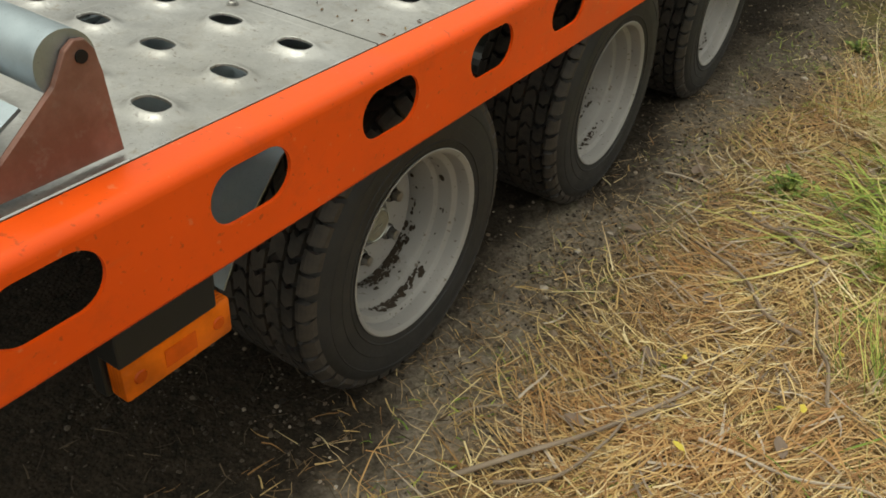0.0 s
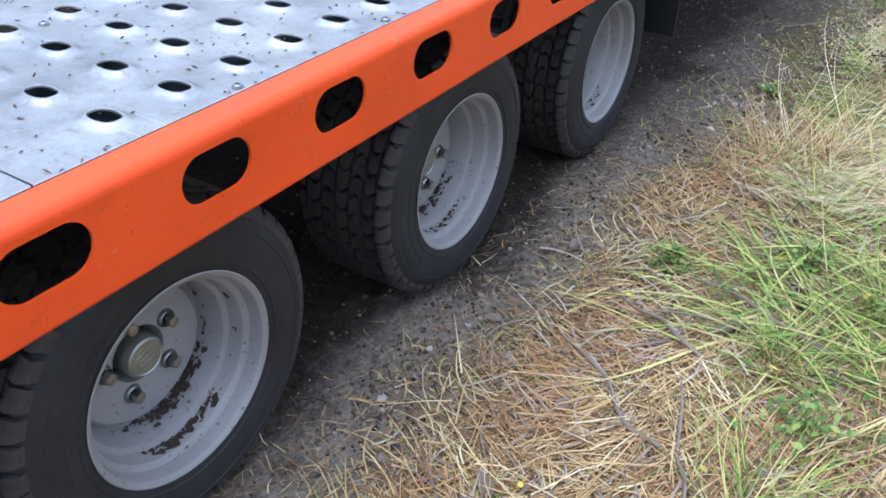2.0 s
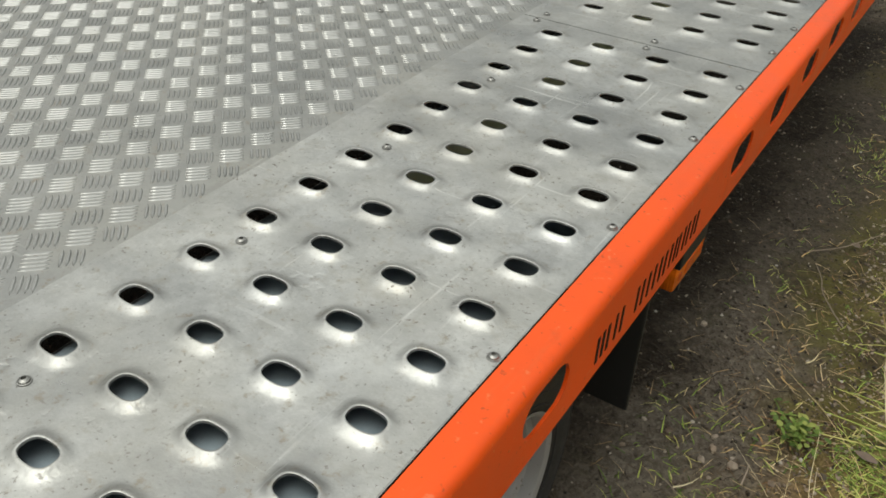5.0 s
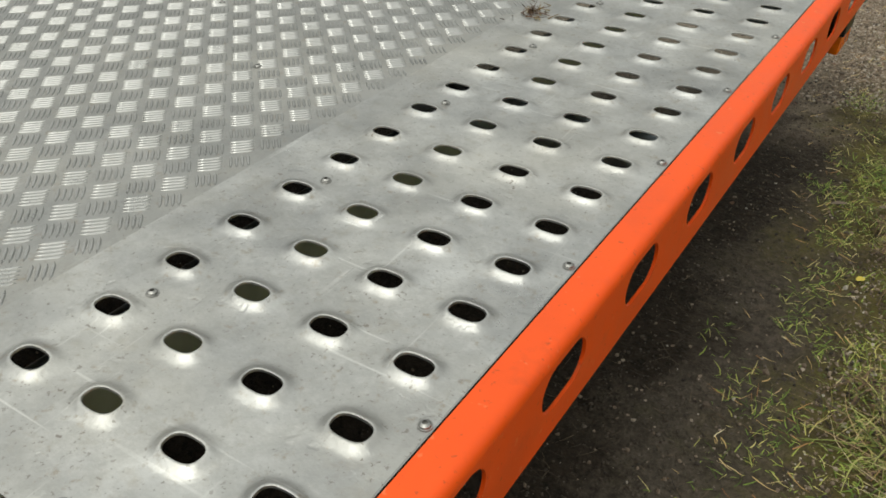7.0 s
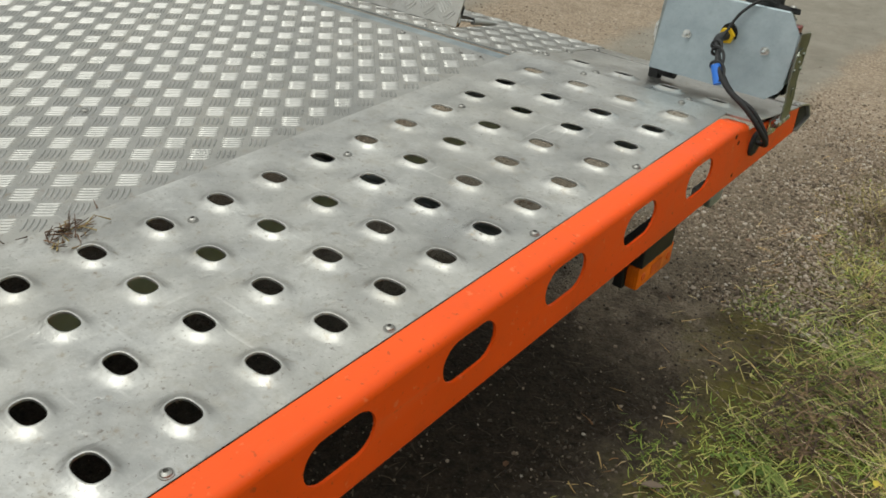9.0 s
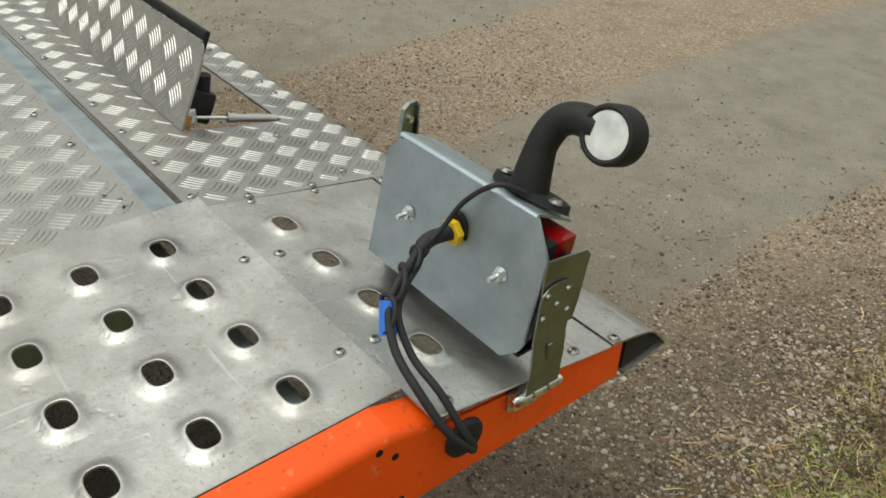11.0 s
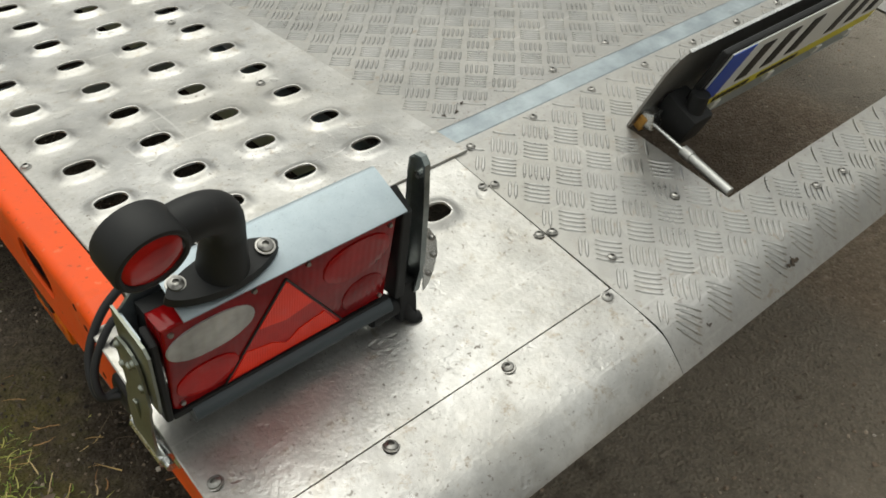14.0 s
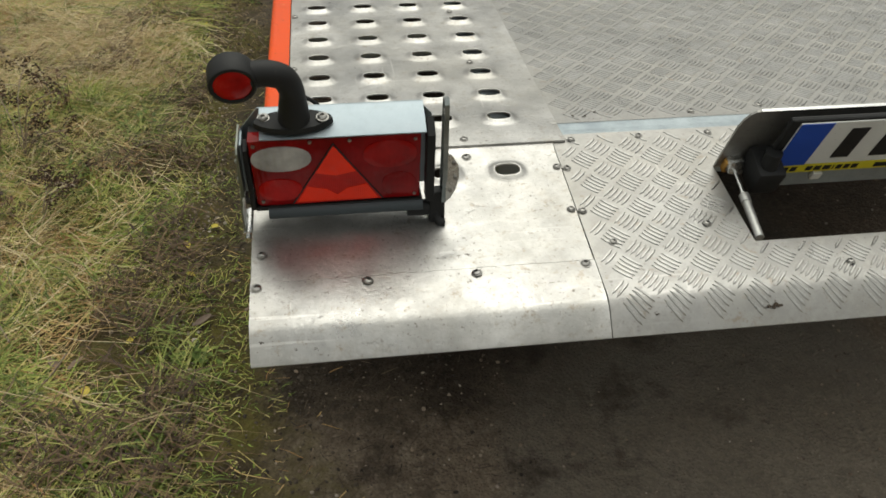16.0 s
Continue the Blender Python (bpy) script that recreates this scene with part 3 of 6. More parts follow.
X_IN, X_OUT = -0.394, 0.0545
SEAMS = (-0.770, 1.4525)
plates = []
plates.append(slotted_plate("slotted_plate", X_IN, X_OUT, -1.52, SEAMS[0] - 0.0012, [-0.8375 - PITCH * k for k in range(6, -1, -1)], COLS, "grey aluminium deck sheet with pressed oblong slots"))
plates.append(slotted_plate("slotted_plate", X_IN, X_OUT, SEAMS[0] + 0.0012, SEAMS[1] - 0.0012, [PITCH * k for k in range(-7, 16)], COLS, "grey aluminium deck sheet with pressed oblong slots"))
T0 = PITCH * 16.8848
plates.append(slotted_plate("slotted_plate", X_IN, X_OUT, SEAMS[1] + 0.0012, 3.682, [T0 + PITCH * k for k in range(23)], COLS, "grey aluminium deck sheet with pressed oblong slots"))
F_COLS = (-0.2848, -0.1864, -0.0880, 0.0104)
plates.append(slotted_plate("tail_plate", -0.372, 0.104, 3.6828, 3.9440, [3.748], F_COLS, "sloping aluminium tail sheet with one row of slots", lambda y: rear_z(y) - 0.0024 * min(1.0, max(0.0, (y - 3.6828) / 0.2612))))


def lip_profile(top):
    return [(3.9465, rear_z(3.9465) + top), (3.985, rear_z(3.985) + top - 0.0004), (4.010, 0.5215), (4.0190, 0.5185), (4.0265, 0.5140), (4.0335, 0.5078), (4.0430, 0.4980), (4.0530, 0.4865), (4.0552, 0.4830), (4.0530, 0.4802)]


def add_strip(bm, profile, x0, x1, thick):
    """Sheet bent to a (y, z) profile, with thickness."""
    n = len(profile)
    outer = [[bm.verts.new((x, y, z)) for y, z in profile] for x in (x0, x1)]
    normals = []
    for i in range(n):
        a, b = profile[max(0, i - 1)], profile[min(n - 1, i + 1)]
        dy, dz = b[0] - a[0], b[1] - a[1]
        length = math.hypot(dy, dz)
        normals.append((-dz / length, dy / length))
    inner = [[bm.verts.new((x, y - ny * thick, z - nz * thick)) for (y, z), (ny, nz) in zip(profile, normals)] for x in (x0, x1)]
    for i in range(n - 1):
        bm.faces.new((outer[0][i], outer[1][i], outer[1][i + 1], outer[0][i + 1]))
        bm.faces.new((inner[0][i + 1], inner[1][i + 1], inner[1][i], inner[0][i]))
        for s in (0, 1):
            bm.faces.new((outer[s][i], outer[s][i + 1], inner[s][i + 1], inner[s][i]))
    for i in (0, n - 1):
        bm.faces.new((outer[0][i], outer[1][i], inner[1][i], inner[0][i]))


bm = bmesh.new()
add_strip(bm, lip_profile(-0.0006), -0.3722, 0.105, 0.0028)
add_strip(bm, [(4.0525, 0.4803), (3.979, 0.4695)], -0.366, 0.105, 0.0025)
part("rear_lip", bm, ALU, trailer, "folded aluminium lip along the rear edge", smooth=True, sharp=32)

# black filler added to stand for the shade inside the hollow lip
for x0, x1 in ((-1.8, -1.285), (-0.615, 0.0985)):
    bm = bmesh.new()
    add_prism(bm, [(3.980, 0.4745), (3.980, 0.5185), (4.021, 0.5115), (4.0455, 0.4860), (4.0455, 0.4830)], "x", x0, x1)
    part("lip_shade_fill", bm, FLAP, trailer, "black filler for the shade inside the rear lip")

# scuffs rubbed into the sheet beside the tread plate
for x0, y0, x1, y1, bow in ((-0.384, -0.011, -0.338, -0.016, 0.004), (-0.388, 0.006, -0.325, 0.009, 0.006), (-0.387, 0.022, -0.333, 0.024, 0.004), (-0.384, -0.020, -0.346, -0.024, 0.003), (-0.391, -0.004, -0.352, -0.004, 0.003), (-0.392, -0.105, -0.366, -0.111, 0.002)):
    bm = bmesh.new()
    side = [[], []]
    for k in range(9):
        u = k / 8
        x, y = x0 + (x1 - x0) * u, y0 + (y1 - y0) * u + bow * math.sin(math.pi * u)
        w = 0.0012 * math.sin(math.pi * (0.08 + 0.84 * u))
        side[0].append(bm.verts.new((x, y - w, DECK + 0.0001)))
        side[1].append(bm.verts.new((x, y + w, DECK + 0.0004)))
    for k in range(8):
        bm.faces.new((side[0][k], side[0][k + 1], side[1][k + 1], side[1][k]))
    part("scuff", bm, BRIGHT, plates[1], "", smooth=True)

# tread plate deck, with the raised five-bar pattern
CENTRE = -0.95
X_FAR = 2 * CENTRE - X_IN
NOTCH = (-1.277, -0.618, 3.760, 3.932)


def bar_template():
    """One raised bar along x: a low ridge with a narrow flat top, pointed at both ends."""
    half, wid, hi = 0.0168, 0.0023, 0.0015
    ring = [(-half, 0), (-half * 0.55, -wid), (half * 0.55, -wid), (half, 0), (half * 0.55, wid), (-half * 0.55, wid)]
    v = [(x, y, 0) for x, y in ring] + [(x * 0.86, y * 0.50, hi) for x, y in ring]
    f = [(k, (k + 1) % 6, 6 + (k + 1) % 6, 6 + k) for k in range(6)] + [tuple(range(6, 12))]
    return np.array(v), f


def tread_bars(name, x0, x1, y0, y1, parent, skip=None, tilt=None):
    tv, tf = bar_template()
    verts, faces = [], []
    px_, py_ = 0.0574, 0.0592
    i0, j0 = int((-0.4435 - x1) / px_) - 2, int((y0 - 0.147) / py_) - 2
    for i in range(i0, i0 + int((x1 - x0) / px_) + 5):
        for j in range(j0, j0 + int((y1 - y0) / py_) + 5):
            for turned in (0, 1):
                cx, cy = -0.4435 - (i + 0.5 * turned) * px_, 0.147 + (j + 0.5 * turned) * py_
                ang = -math.pi / 4 if turned else math.pi / 4
                ca, sa = math.cos(ang), math.sin(ang)
                for k in range(-2, 3):
                    ox, oy = cx - sa * k * 0.0075, cy + ca * k * 0.0075
                    px = ox + ca * tv[:, 0] - sa * tv[:, 1]
                    py = oy + sa * tv[:, 0] + ca * tv[:, 1]
                    if px.min() < x0 or px.max() > x1 or py.min() < y0 or py.max() > y1:
                        continue
                    if skip and skip(ox, oy):
                        continue
                    base = len(verts)
                    pz = tv[:, 2] + (np.array([tilt(v) for v in py]) if tilt else DECK - 0.002)
                    verts.extend(zip(px.tolist(), py.tolist(), pz.tolist()))
                    faces.extend([tuple(base + q for q in f) for f in tf])
    ob = raw(name, verts, faces, TREAD_BAR, parent, smooth=False)
    return tagged(ob, "raised five-bar pattern pressed into the sheet", kind="stuff")


bm = bmesh.new()
add_box(bm, X_FAR + 0.02, X_IN + 0.03, -1.52, 3.6195, DECK - 0.006, DECK - 0.002)
tread_deck = part("tread_plate", bm, TREAD, trailer, "grey aluminium tread plate of the deck floor")
tread_bars("tread_pattern", -1.50, X_IN - 0.002, -0.6, 3.612, tread_deck)

# galvanised joint strip across the deck, then the sloping tail of tread plate
bm = bmesh.new()
add_strip(bm, [(3.6196, DECK - 0.0024), (3.6212, DECK - 0.0021), (3.6250, DECK - 0.0022), (3.6400, DECK - 0.0040), (3.6545, DECK - 0.0050), (3.6585, DECK - 0.0085), (3.6600, DECK - 0.0130)], X_FAR, X_IN - 0.001, 0.002)
part("joint_strip", bm, JOINT, trailer, "galvanised steel strip across the deck")

TAIL_BEND = [(4.000, rear_z(4.0) - 0.001), (4.0120, 0.5232), (4.0195, 0.5195), (4.0265, 0.5145), (4.0335, 0.5080), (4.0430, 0.4980), (4.0550, 0.4830), (4.0530, 0.4802)]


def tail_z(y):
    """Height of the tail floor, bent down at the rear edge."""
    if y <= 4.0:
        return rear_z(y) - 0.001
    return float(np.interp(y, [p[0] for p in TAIL_BEND[:7]], [p[1] for p in TAIL_BEND[:7]]))


bm = bmesh.new()
x_a, x_b = X_FAR + 0.02, -0.3735
grid_x = [x_a, NOTCH[0], NOTCH[1], x_b]
grid_y = [3.6615, NOTCH[2], NOTCH[3], 4.000]
for i in range(3):
    for j in range(3):
        if i == 1 and j == 1:
            continue
        a, b, c, d = grid_x[i], grid_x[i + 1], grid_y[j], grid_y[j + 1]
        top = [bm.verts.new((x, y, rear_z(y) - 0.001)) for x, y in ((a, c), (b, c), (b, d), (a, d))]
        bm.faces.new(top)
        low = [bm.verts.new((v.co.x, v.co.y, v.co.z - 0.004)) for v in top]
        bm.faces.new(low[::-1])
        for k in range(4):
            bm.faces.new((top[k], low[k], low[(k + 1) % 4], top[(k + 1) % 4]))
add_strip(bm, TAIL_BEND, x_a, x_b, 0.004)
bmesh.ops.remove_doubles(bm, verts=bm.verts, dist=0.0002)
tail_floor = part("tail_tread_plate", bm, TREAD, trailer, "sloping aluminium tread plate with a cutout", smooth=True, sharp=30)
tread_bars("tread_pattern", -1.5, x_b - 0.002, 3.668, 4.052, tail_floor,
           lambda x, y: NOTCH[0] - 0.012 < x < NOTCH[1] + 0.012 and NOTCH[2] - 0.012 < y < NOTCH[3] + 0.012,
           tail_z)

# orange side beam with oblong holes
FACE_X, BEAM_LOW = 0.0994, 0.465
HOLE_Z = 0.5335
HOLES = [0.623 - 0.2034 * k for k in range(11)] + [3.490 - 0.2034 * k for k in range(12)]


def side_beam():
    bm = bmesh.new()
    r, t, n = 0.0125, 0.004, 48
    z_top = DECK - 0.0014
    z_f = z_top - r
    y0, y1, kink = -1.52, 3.972, 3.640
    cuts = sorted(HOLES)
    edges, y = [], y0
    for c in cuts:
        if c - 0.075 - y > 1e-4:
            edges.append((y, c - 0.075, None))
        edges.append((c - 0.075, c + 0.075, c))
        y = c + 0.075
    edges.append((y, kink, None))
    z_low = BEAM_LOW + 0.005
    for a, b, c in edges:
        for x, sign in ((FACE_X, 1), (FACE_X - t, -1)):
            if c is None:
                bm.faces.new([bm.verts.new((x, yy, zz)) for yy, zz in ((a, z_low), (b, z_low), (b, z_f), (a, z_f))])
            else:
                add_rings(bm, [[(x, yy, zz) for yy, zz in square_ring(a, b, z_low, z_f, n)], [(x, yy, zz) for yy, zz in stadium_ring(c, HOLE_Z, 0.0490, 0.0280, n)]])
        if c is not None:
            ring = stadium_ring(c, HOLE_Z, 0.0490, 0.0280, n)
            add_rings(bm, [[(FACE_X, yy, zz) for yy, zz in ring], [(FACE_X - t, yy, zz) for yy, zz in ring]])
    # rounded top corner and flange, lower flange
    arc = [(FACE_X - r + r * math.cos(a), z_f + r * math.sin(a)) for a in (math.pi / 2 * k / 6 for k in range(7))]
    outer = arc + [(X_OUT + 0.0030, z_top)]
    for ya, yb_, da, db in ((y0, kink, 0.0, 0.0), (kink, 3.688, 0.0, 0.0125)):
        rows_ = [[bm.verts.new((x, yy, z - dd)) for x, z in outer] for yy, dd in ((ya, da), (yb_, db))]
        for k in range(len(outer) - 1):
            bm.faces.new((rows_[0][k], rows_[1][k], rows_[1][k + 1], rows_[0][k + 1]))
    xa = X_OUT + 0.0030
    bm.faces.new([bm.verts.new(p) for p in ((xa, y0, z_top), (xa, kink, z_top), (xa, kink, z_top - t), (xa, y0, z_top - t))])
    bm.faces.new([bm.verts.new(p) for p in ((xa, y0, z_top - t), (xa, kink, z_top - t), (FACE_X - t, kink, z_top - t), (FACE_X - t, y0, z_top - t))])
    low = [(FACE_X, z_low), (FACE_X - 0.0015, BEAM_LOW + 0.0015), (FACE_X - 0.005, BEAM_LOW), (FACE_X - 0.014, BEAM_LOW), (FACE_X - 0.014, BEAM_LOW + t), (FACE_X - t, BEAM_LOW + t)]
    for (xa, za), (xb, zb) in zip(low, low[1:]):
        bm.faces.new([bm.verts.new(p) for p in ((xa, y0, za), (xa, y1, za), (xb, y1, zb), (xb, y0, zb))])
    # tail of the beam: the top bends down and then follows the sloping sheet
    ys_, zs_ = [kink, 3.688, y1], [z_f, 0.5695 - r, rear_z(y1) - 0.0055]
    for k in range(2):
        for x in (FACE_X, FACE_X - t):
            bm.faces.new([bm.verts.new(p) for p in ((x, ys_[k], z_low), (x, ys_[k + 1], z_low), (x, ys_[k + 1], zs_[k + 1]), (x, ys_[k], zs_[k]))])
    bm.faces.new([bm.verts.new(p) for p in ((FACE_X, y1, z_low), (FACE_X, y1, zs_[2]), (FACE_X - 0.04, y1, zs_[2]), (FACE_X - 0.04, y1, z_low))])
    return part("side_beam", bm, ORANGE, trailer, "orange painted steel side beam with oblong holes", smooth=True, sharp=30)


beam = side_beam()
for y, z, r in ((3.624, 0.5655, 0.0042), (3.642, 0.549, 0.0042), (3.649, 0.484, 0.0038)):
    bm = bmesh.new()
    add_cyl(bm, (FACE_X - 0.002, y, z), (FACE_X + 0.0004, y, z), r, seg=14)
    part("bolt_hole", bm, PIT, beam, "small dark bolt hole")
bm = bmesh.new()
add_box(bm, 0.056, 0.0945, 3.588, 3.640, 0.4385, 0.4655, 0.003)
part("jack_bracket", bm, ZINC, trailer, "grey galvanised bracket under the beam", smooth=True, sharp=40)
# lettering along the beam, as plain dark bars
y = 0.744
for k, wide in enumerate((0.050, 0.036, 0.0, 0.036, 0.038, 0.036, 0.016, 0.032, 0.034, 0.034)):
    if wide:
        for a, b in (((0.0, 0.0055),) if wide < 0.02 else ((0.0, 0.0055), (wide - 0.0190, wide - 0.0135)) if wide < 0.045 else ((0.0, 0.006), (0.014, 0.020), (0.028, 0.034))):
            bm = bmesh.new()
            add_box(bm, FACE_X + 0.0002, FACE_X + 0.0010, y + a, y + b, 0.4905, 0.5285)
            part("lettering_bar", bm, PIT, beam, "dark bar of the cut lettering" if k == 0 else "")
        y += wide
    else:
        y += 0.026

# the far side of the deck, closing the trailer
far = []
for src in plates[:3]:
    ob = src.copy()
    scene.collection.objects.link(ob)
    ob.parent = trailer
    ob.matrix_basis = Matrix.Translation((2 * CENTRE, 0, 0)) @ pose(0, 0, 0) @ Matrix.Translation((0.34, 0, 0))
bm = bmesh.new()
add_box(bm, 2 * CENTRE - FACE_X, 2 * CENTRE - FACE_X + 0.006, -1.52, 3.97, BEAM_LOW, DECK)
part("side_beam", bm, ORANGE, trailer, "orange painted steel side beam")

# rails below the deck
for x0, x1 in ((-0.345, -0.300), (-1.6, -1.555)):
    bm = bmesh.new()
    add_box(bm, x0, x1, -1.5, 3.60, 0.440, 0.545, 0.004)
    part("frame_rail", bm, ZINC, trailer, "galvanised steel frame rail under the deck")
for y in (-1.30, 1.20, 2.35, 3.10, 3.585):
    bm = bmesh.new()
    add_box(bm, -1.9, 0.05, y - 0.025, y + 0.025, 0.500, 0.560, 0.004)
    part("cross_member", bm, ZINC, trailer, "galvanised steel cross member")

# mudguard over the three wheels, and the mudflap behind them
bm = bmesh.new()
prof = [(-1.005, 0.388), (-0.986, 0.42), (-0.955, 0.46), (-0.914, 0.502), (-0.86, 0.538), (-0.78, 0.563), (-0.60, 0.568), (0.60, 0.568), (0.83, 0.560), (0.885, 0.540), (0.910, 0.50), (0.915, 0.44)]
add_strip(bm, prof, -0.312, 0.045, 0.002)
part("mudguard", bm, ZINC, trailer, "galvanised sheet mudguard above the wheels", smooth=True, sharp=50)
bm = bmesh.new()
add_box(bm, -0.19, 0.088, 0.958, 0.966, 0.225, 0.50, 0.002)
part("mudflap", bm, FLAP, trailer, "black rubber mudflap")
bm = bmesh.new()
add_box(bm, -0.19, 0.06, 0.94, 0.957, 0.455, 0.53, 0.002)
part("mudflap_bracket", bm, ZINC, trailer)

# ------------------------------------------------------------ wheels


def tyre_bm():
    bm = bmesh.new()
    mid = -0.0675
    base = R_TYRE - 0.0100
    prof = [(0.0235, 0.1400), (0.0270, 0.1475), (0.0300, 0.160), (0.0322, 0.176), (0.0312, 0.1768), (0.0318, 0.190), (0.0306, 0.203), (0.0268, 0.2115), (0.0205, 0.2190), (0.0105, base - 0.001), (mid, base + 0.001)]
    full = prof + [(2 * mid - x, r) for x, r in prof[-2::-1]]
    add_lathe(bm, full, 96)
    # raised rings on the sidewall
    for r, x in ((0.157, 0.0301), (0.1985, 0.0312)):
        add_lathe(bm, [(x - 0.001, r - 0.0018), (x + 0.0008, r - 0.0007), (x + 0.0006, r + 0.0007), (x - 0.0012, r + 0.0018)], 96)
    return bm


BLOCKS = 42
# rows of tread blocks over the width: (from, to, lean, shift)
TREAD_ROWS = ((0.0235, 0.0045, 0.16, 0.0), (0.0008, -0.0195, 0.30, 0.5), (-0.0235, -0.0470, -0.40, 0.1), (-0.0510, -0.0740, 0.40, 0.6),
              (-0.0780, -0.1020, -0.40, 0.15), (-0.1060, -0.1330, 0.30, 0.65), (-0.1370, -0.1635, 0.14, 0.3))


def tread_crown(x):
    """Outer radius of the tread, round at the shoulders."""
    over = max(0.0, x - 0.006, -0.141 - x) / 0.0225
    return R_TYRE - 0.0215 * over ** 1.9


def tread_block_mesh(x0, x1, lean, part_of, rnd):
    """One block of the tread at angle zero about the axle, its sides bent like a wave."""
    wide = 2 * math.pi / BLOCKS * part_of
    bm = bmesh.new()
    steps = 4
    bend = [lean * (0.8 * math.sin(math.pi * k / steps) + rnd.uniform(-0.25, 0.25)) for k in range(steps + 1)]
    side = [(x0 + (x1 - x0) * k / steps, 1.0 + bend[k]) for k in range(steps + 1)]
    shape = side + [(x, u - 1.0 + rnd.uniform(-0.07, 0.07)) for x, u in side[::-1]]
    lo, hi = [], []
    for x, u in shape:
        a, top = (u - 0.5) * wide, tread_crown(x)
        inset = 0.0007 if x < (x0 + x1) / 2 else -0.0007
        hi.append(bm.verts.new((x + inset, top * math.cos(a * 0.95), top * math.sin(a * 0.95))))
        lo.append(bm.verts.new((x, (top - 0.0125) * math.cos(a), (top - 0.0125) * math.sin(a))))
    n = len(shape)
    for k in range(steps):
        bm.faces.new((hi[k], hi[k + 1], hi[n - 2 - k], hi[n - 1 - k]))
    for i in range(n):
        bm.faces.new((lo[i], lo[(i + 1) % n], hi[(i + 1) % n], hi[i]))
    bmesh.ops.recalc_face_normals(bm, faces=bm.faces)
    me = bpy.data.meshes.new("tread_block")
    bm.to_mesh(me)
    bm.free()
    me.materials.append(TREAD_RUBBER)
    return me


def rim_bm():
    """Deep dish: lip, two steps of the barrel, a groove, then the flat disc."""
    bm = bmesh.new()
    prof = [(0.0205, 0.1405), (0.0262, 0.1440), (0.0282, 0.1458), (0.0290, 0.1440), (0.0272, 0.1405), (0.0245, 0.1372), (0.0180, 0.1350), (0.0080, 0.1343), (0.0050, 0.1335), (0.0035, 0.1310),
            (0.0000, 0.1258), (-0.0030, 0.1245), (-0.0210, 0.1236), (-0.0235, 0.1225), (-0.0250, 0.1195), (-0.0268, 0.1150), (-0.0300, 0.1135), (-0.0600, 0.1105), (-0.0690, 0.1085), (-0.0720, 0.1055), (-0.0705, 0.1020), (-0.0625, 0.1000), (-0.0602, 0.0965), (-0.0598, 0.0800), (-0.0605, 0.0500), (-0.0612, 0.0405), (-0.0680, 0.0385), (-0.095, 0.0380)]
    add_lathe(bm, prof, 88)
    return bm


def bolt_bm():
    bm = bmesh.new()
    add_lathe(bm, [(0.0, 0.0), (0.0, 0.0135), (0.004, 0.0125), (0.006, 0.0105)], 18)
    hexa = [(0.0088 * math.cos(a), 0.0088 * math.sin(a)) for a in (math.pi / 3 * k for k in range(6))]
    add_prism(bm, hexa, "x", 0.004, 0.018, 0.001)
    return bm


def cap_bm():
    bm = bmesh.new()
    add_lathe(bm, [(-0.03, 0.0295), (0.008, 0.0295), (0.0125, 0.0275), (0.0140, 0.0250), (0.0128, 0.0235), (0.0128, 0.0)], 40)
    # worn maker's mark, as plain bars
    for s in (-1, 1):
        add_box(bm, 0.0126, 0.0136, -0.012, 0.012, s * 0.008 - 0.002, s * 0.008 + 0.002)
    add_box(bm, 0.0126, 0.0136, -0.009, 0.009, -0.0015, 0.0015)
    return bm


def mud_bm(seed, count):
    """Crumbs of mud caught in the two grooves of the barrel."""
    rnd = random.Random(seed)
    bm = bmesh.new()
    for k in range(count):
        deep = rnd.random() < 0.6
        a = math.radians(rnd.gauss(-66, 20) if deep else rnd.gauss(-84, 15))
        if rnd.random() < 0.06:
            a = math.radians(rnd.uniform(-180, 90))
        if deep:
            x = -0.066 + abs(rnd.gauss(0, 0.009))
            r = 0.1075 + (x + 0.066) * 0.07
        else:
            x = -0.020 + abs(rnd.gauss(0, 0.008))
            r = 0.1235 if x < -0.003 else 0.130
        s = min(0.0034, 0.0007 + abs(rnd.gauss(0, 0.0012)))
        made = bmesh.ops.create_icosphere(bm, subdivisions=1, radius=s)["verts"]
        turn = Matrix.Rotation(a, 4, "X")
        for v in made:
            v.co *= rnd.uniform(0.6, 1.35)
        m = Matrix.Translation((x, r * math.cos(a), r * math.sin(a))) @ turn @ Matrix.Diagonal((rnd.uniform(0.8, 2.0), 0.45, rnd.uniform(1.0, 3.2), 1.0))
        bmesh.ops.transform(bm, matrix=m, verts=made)
    return bm


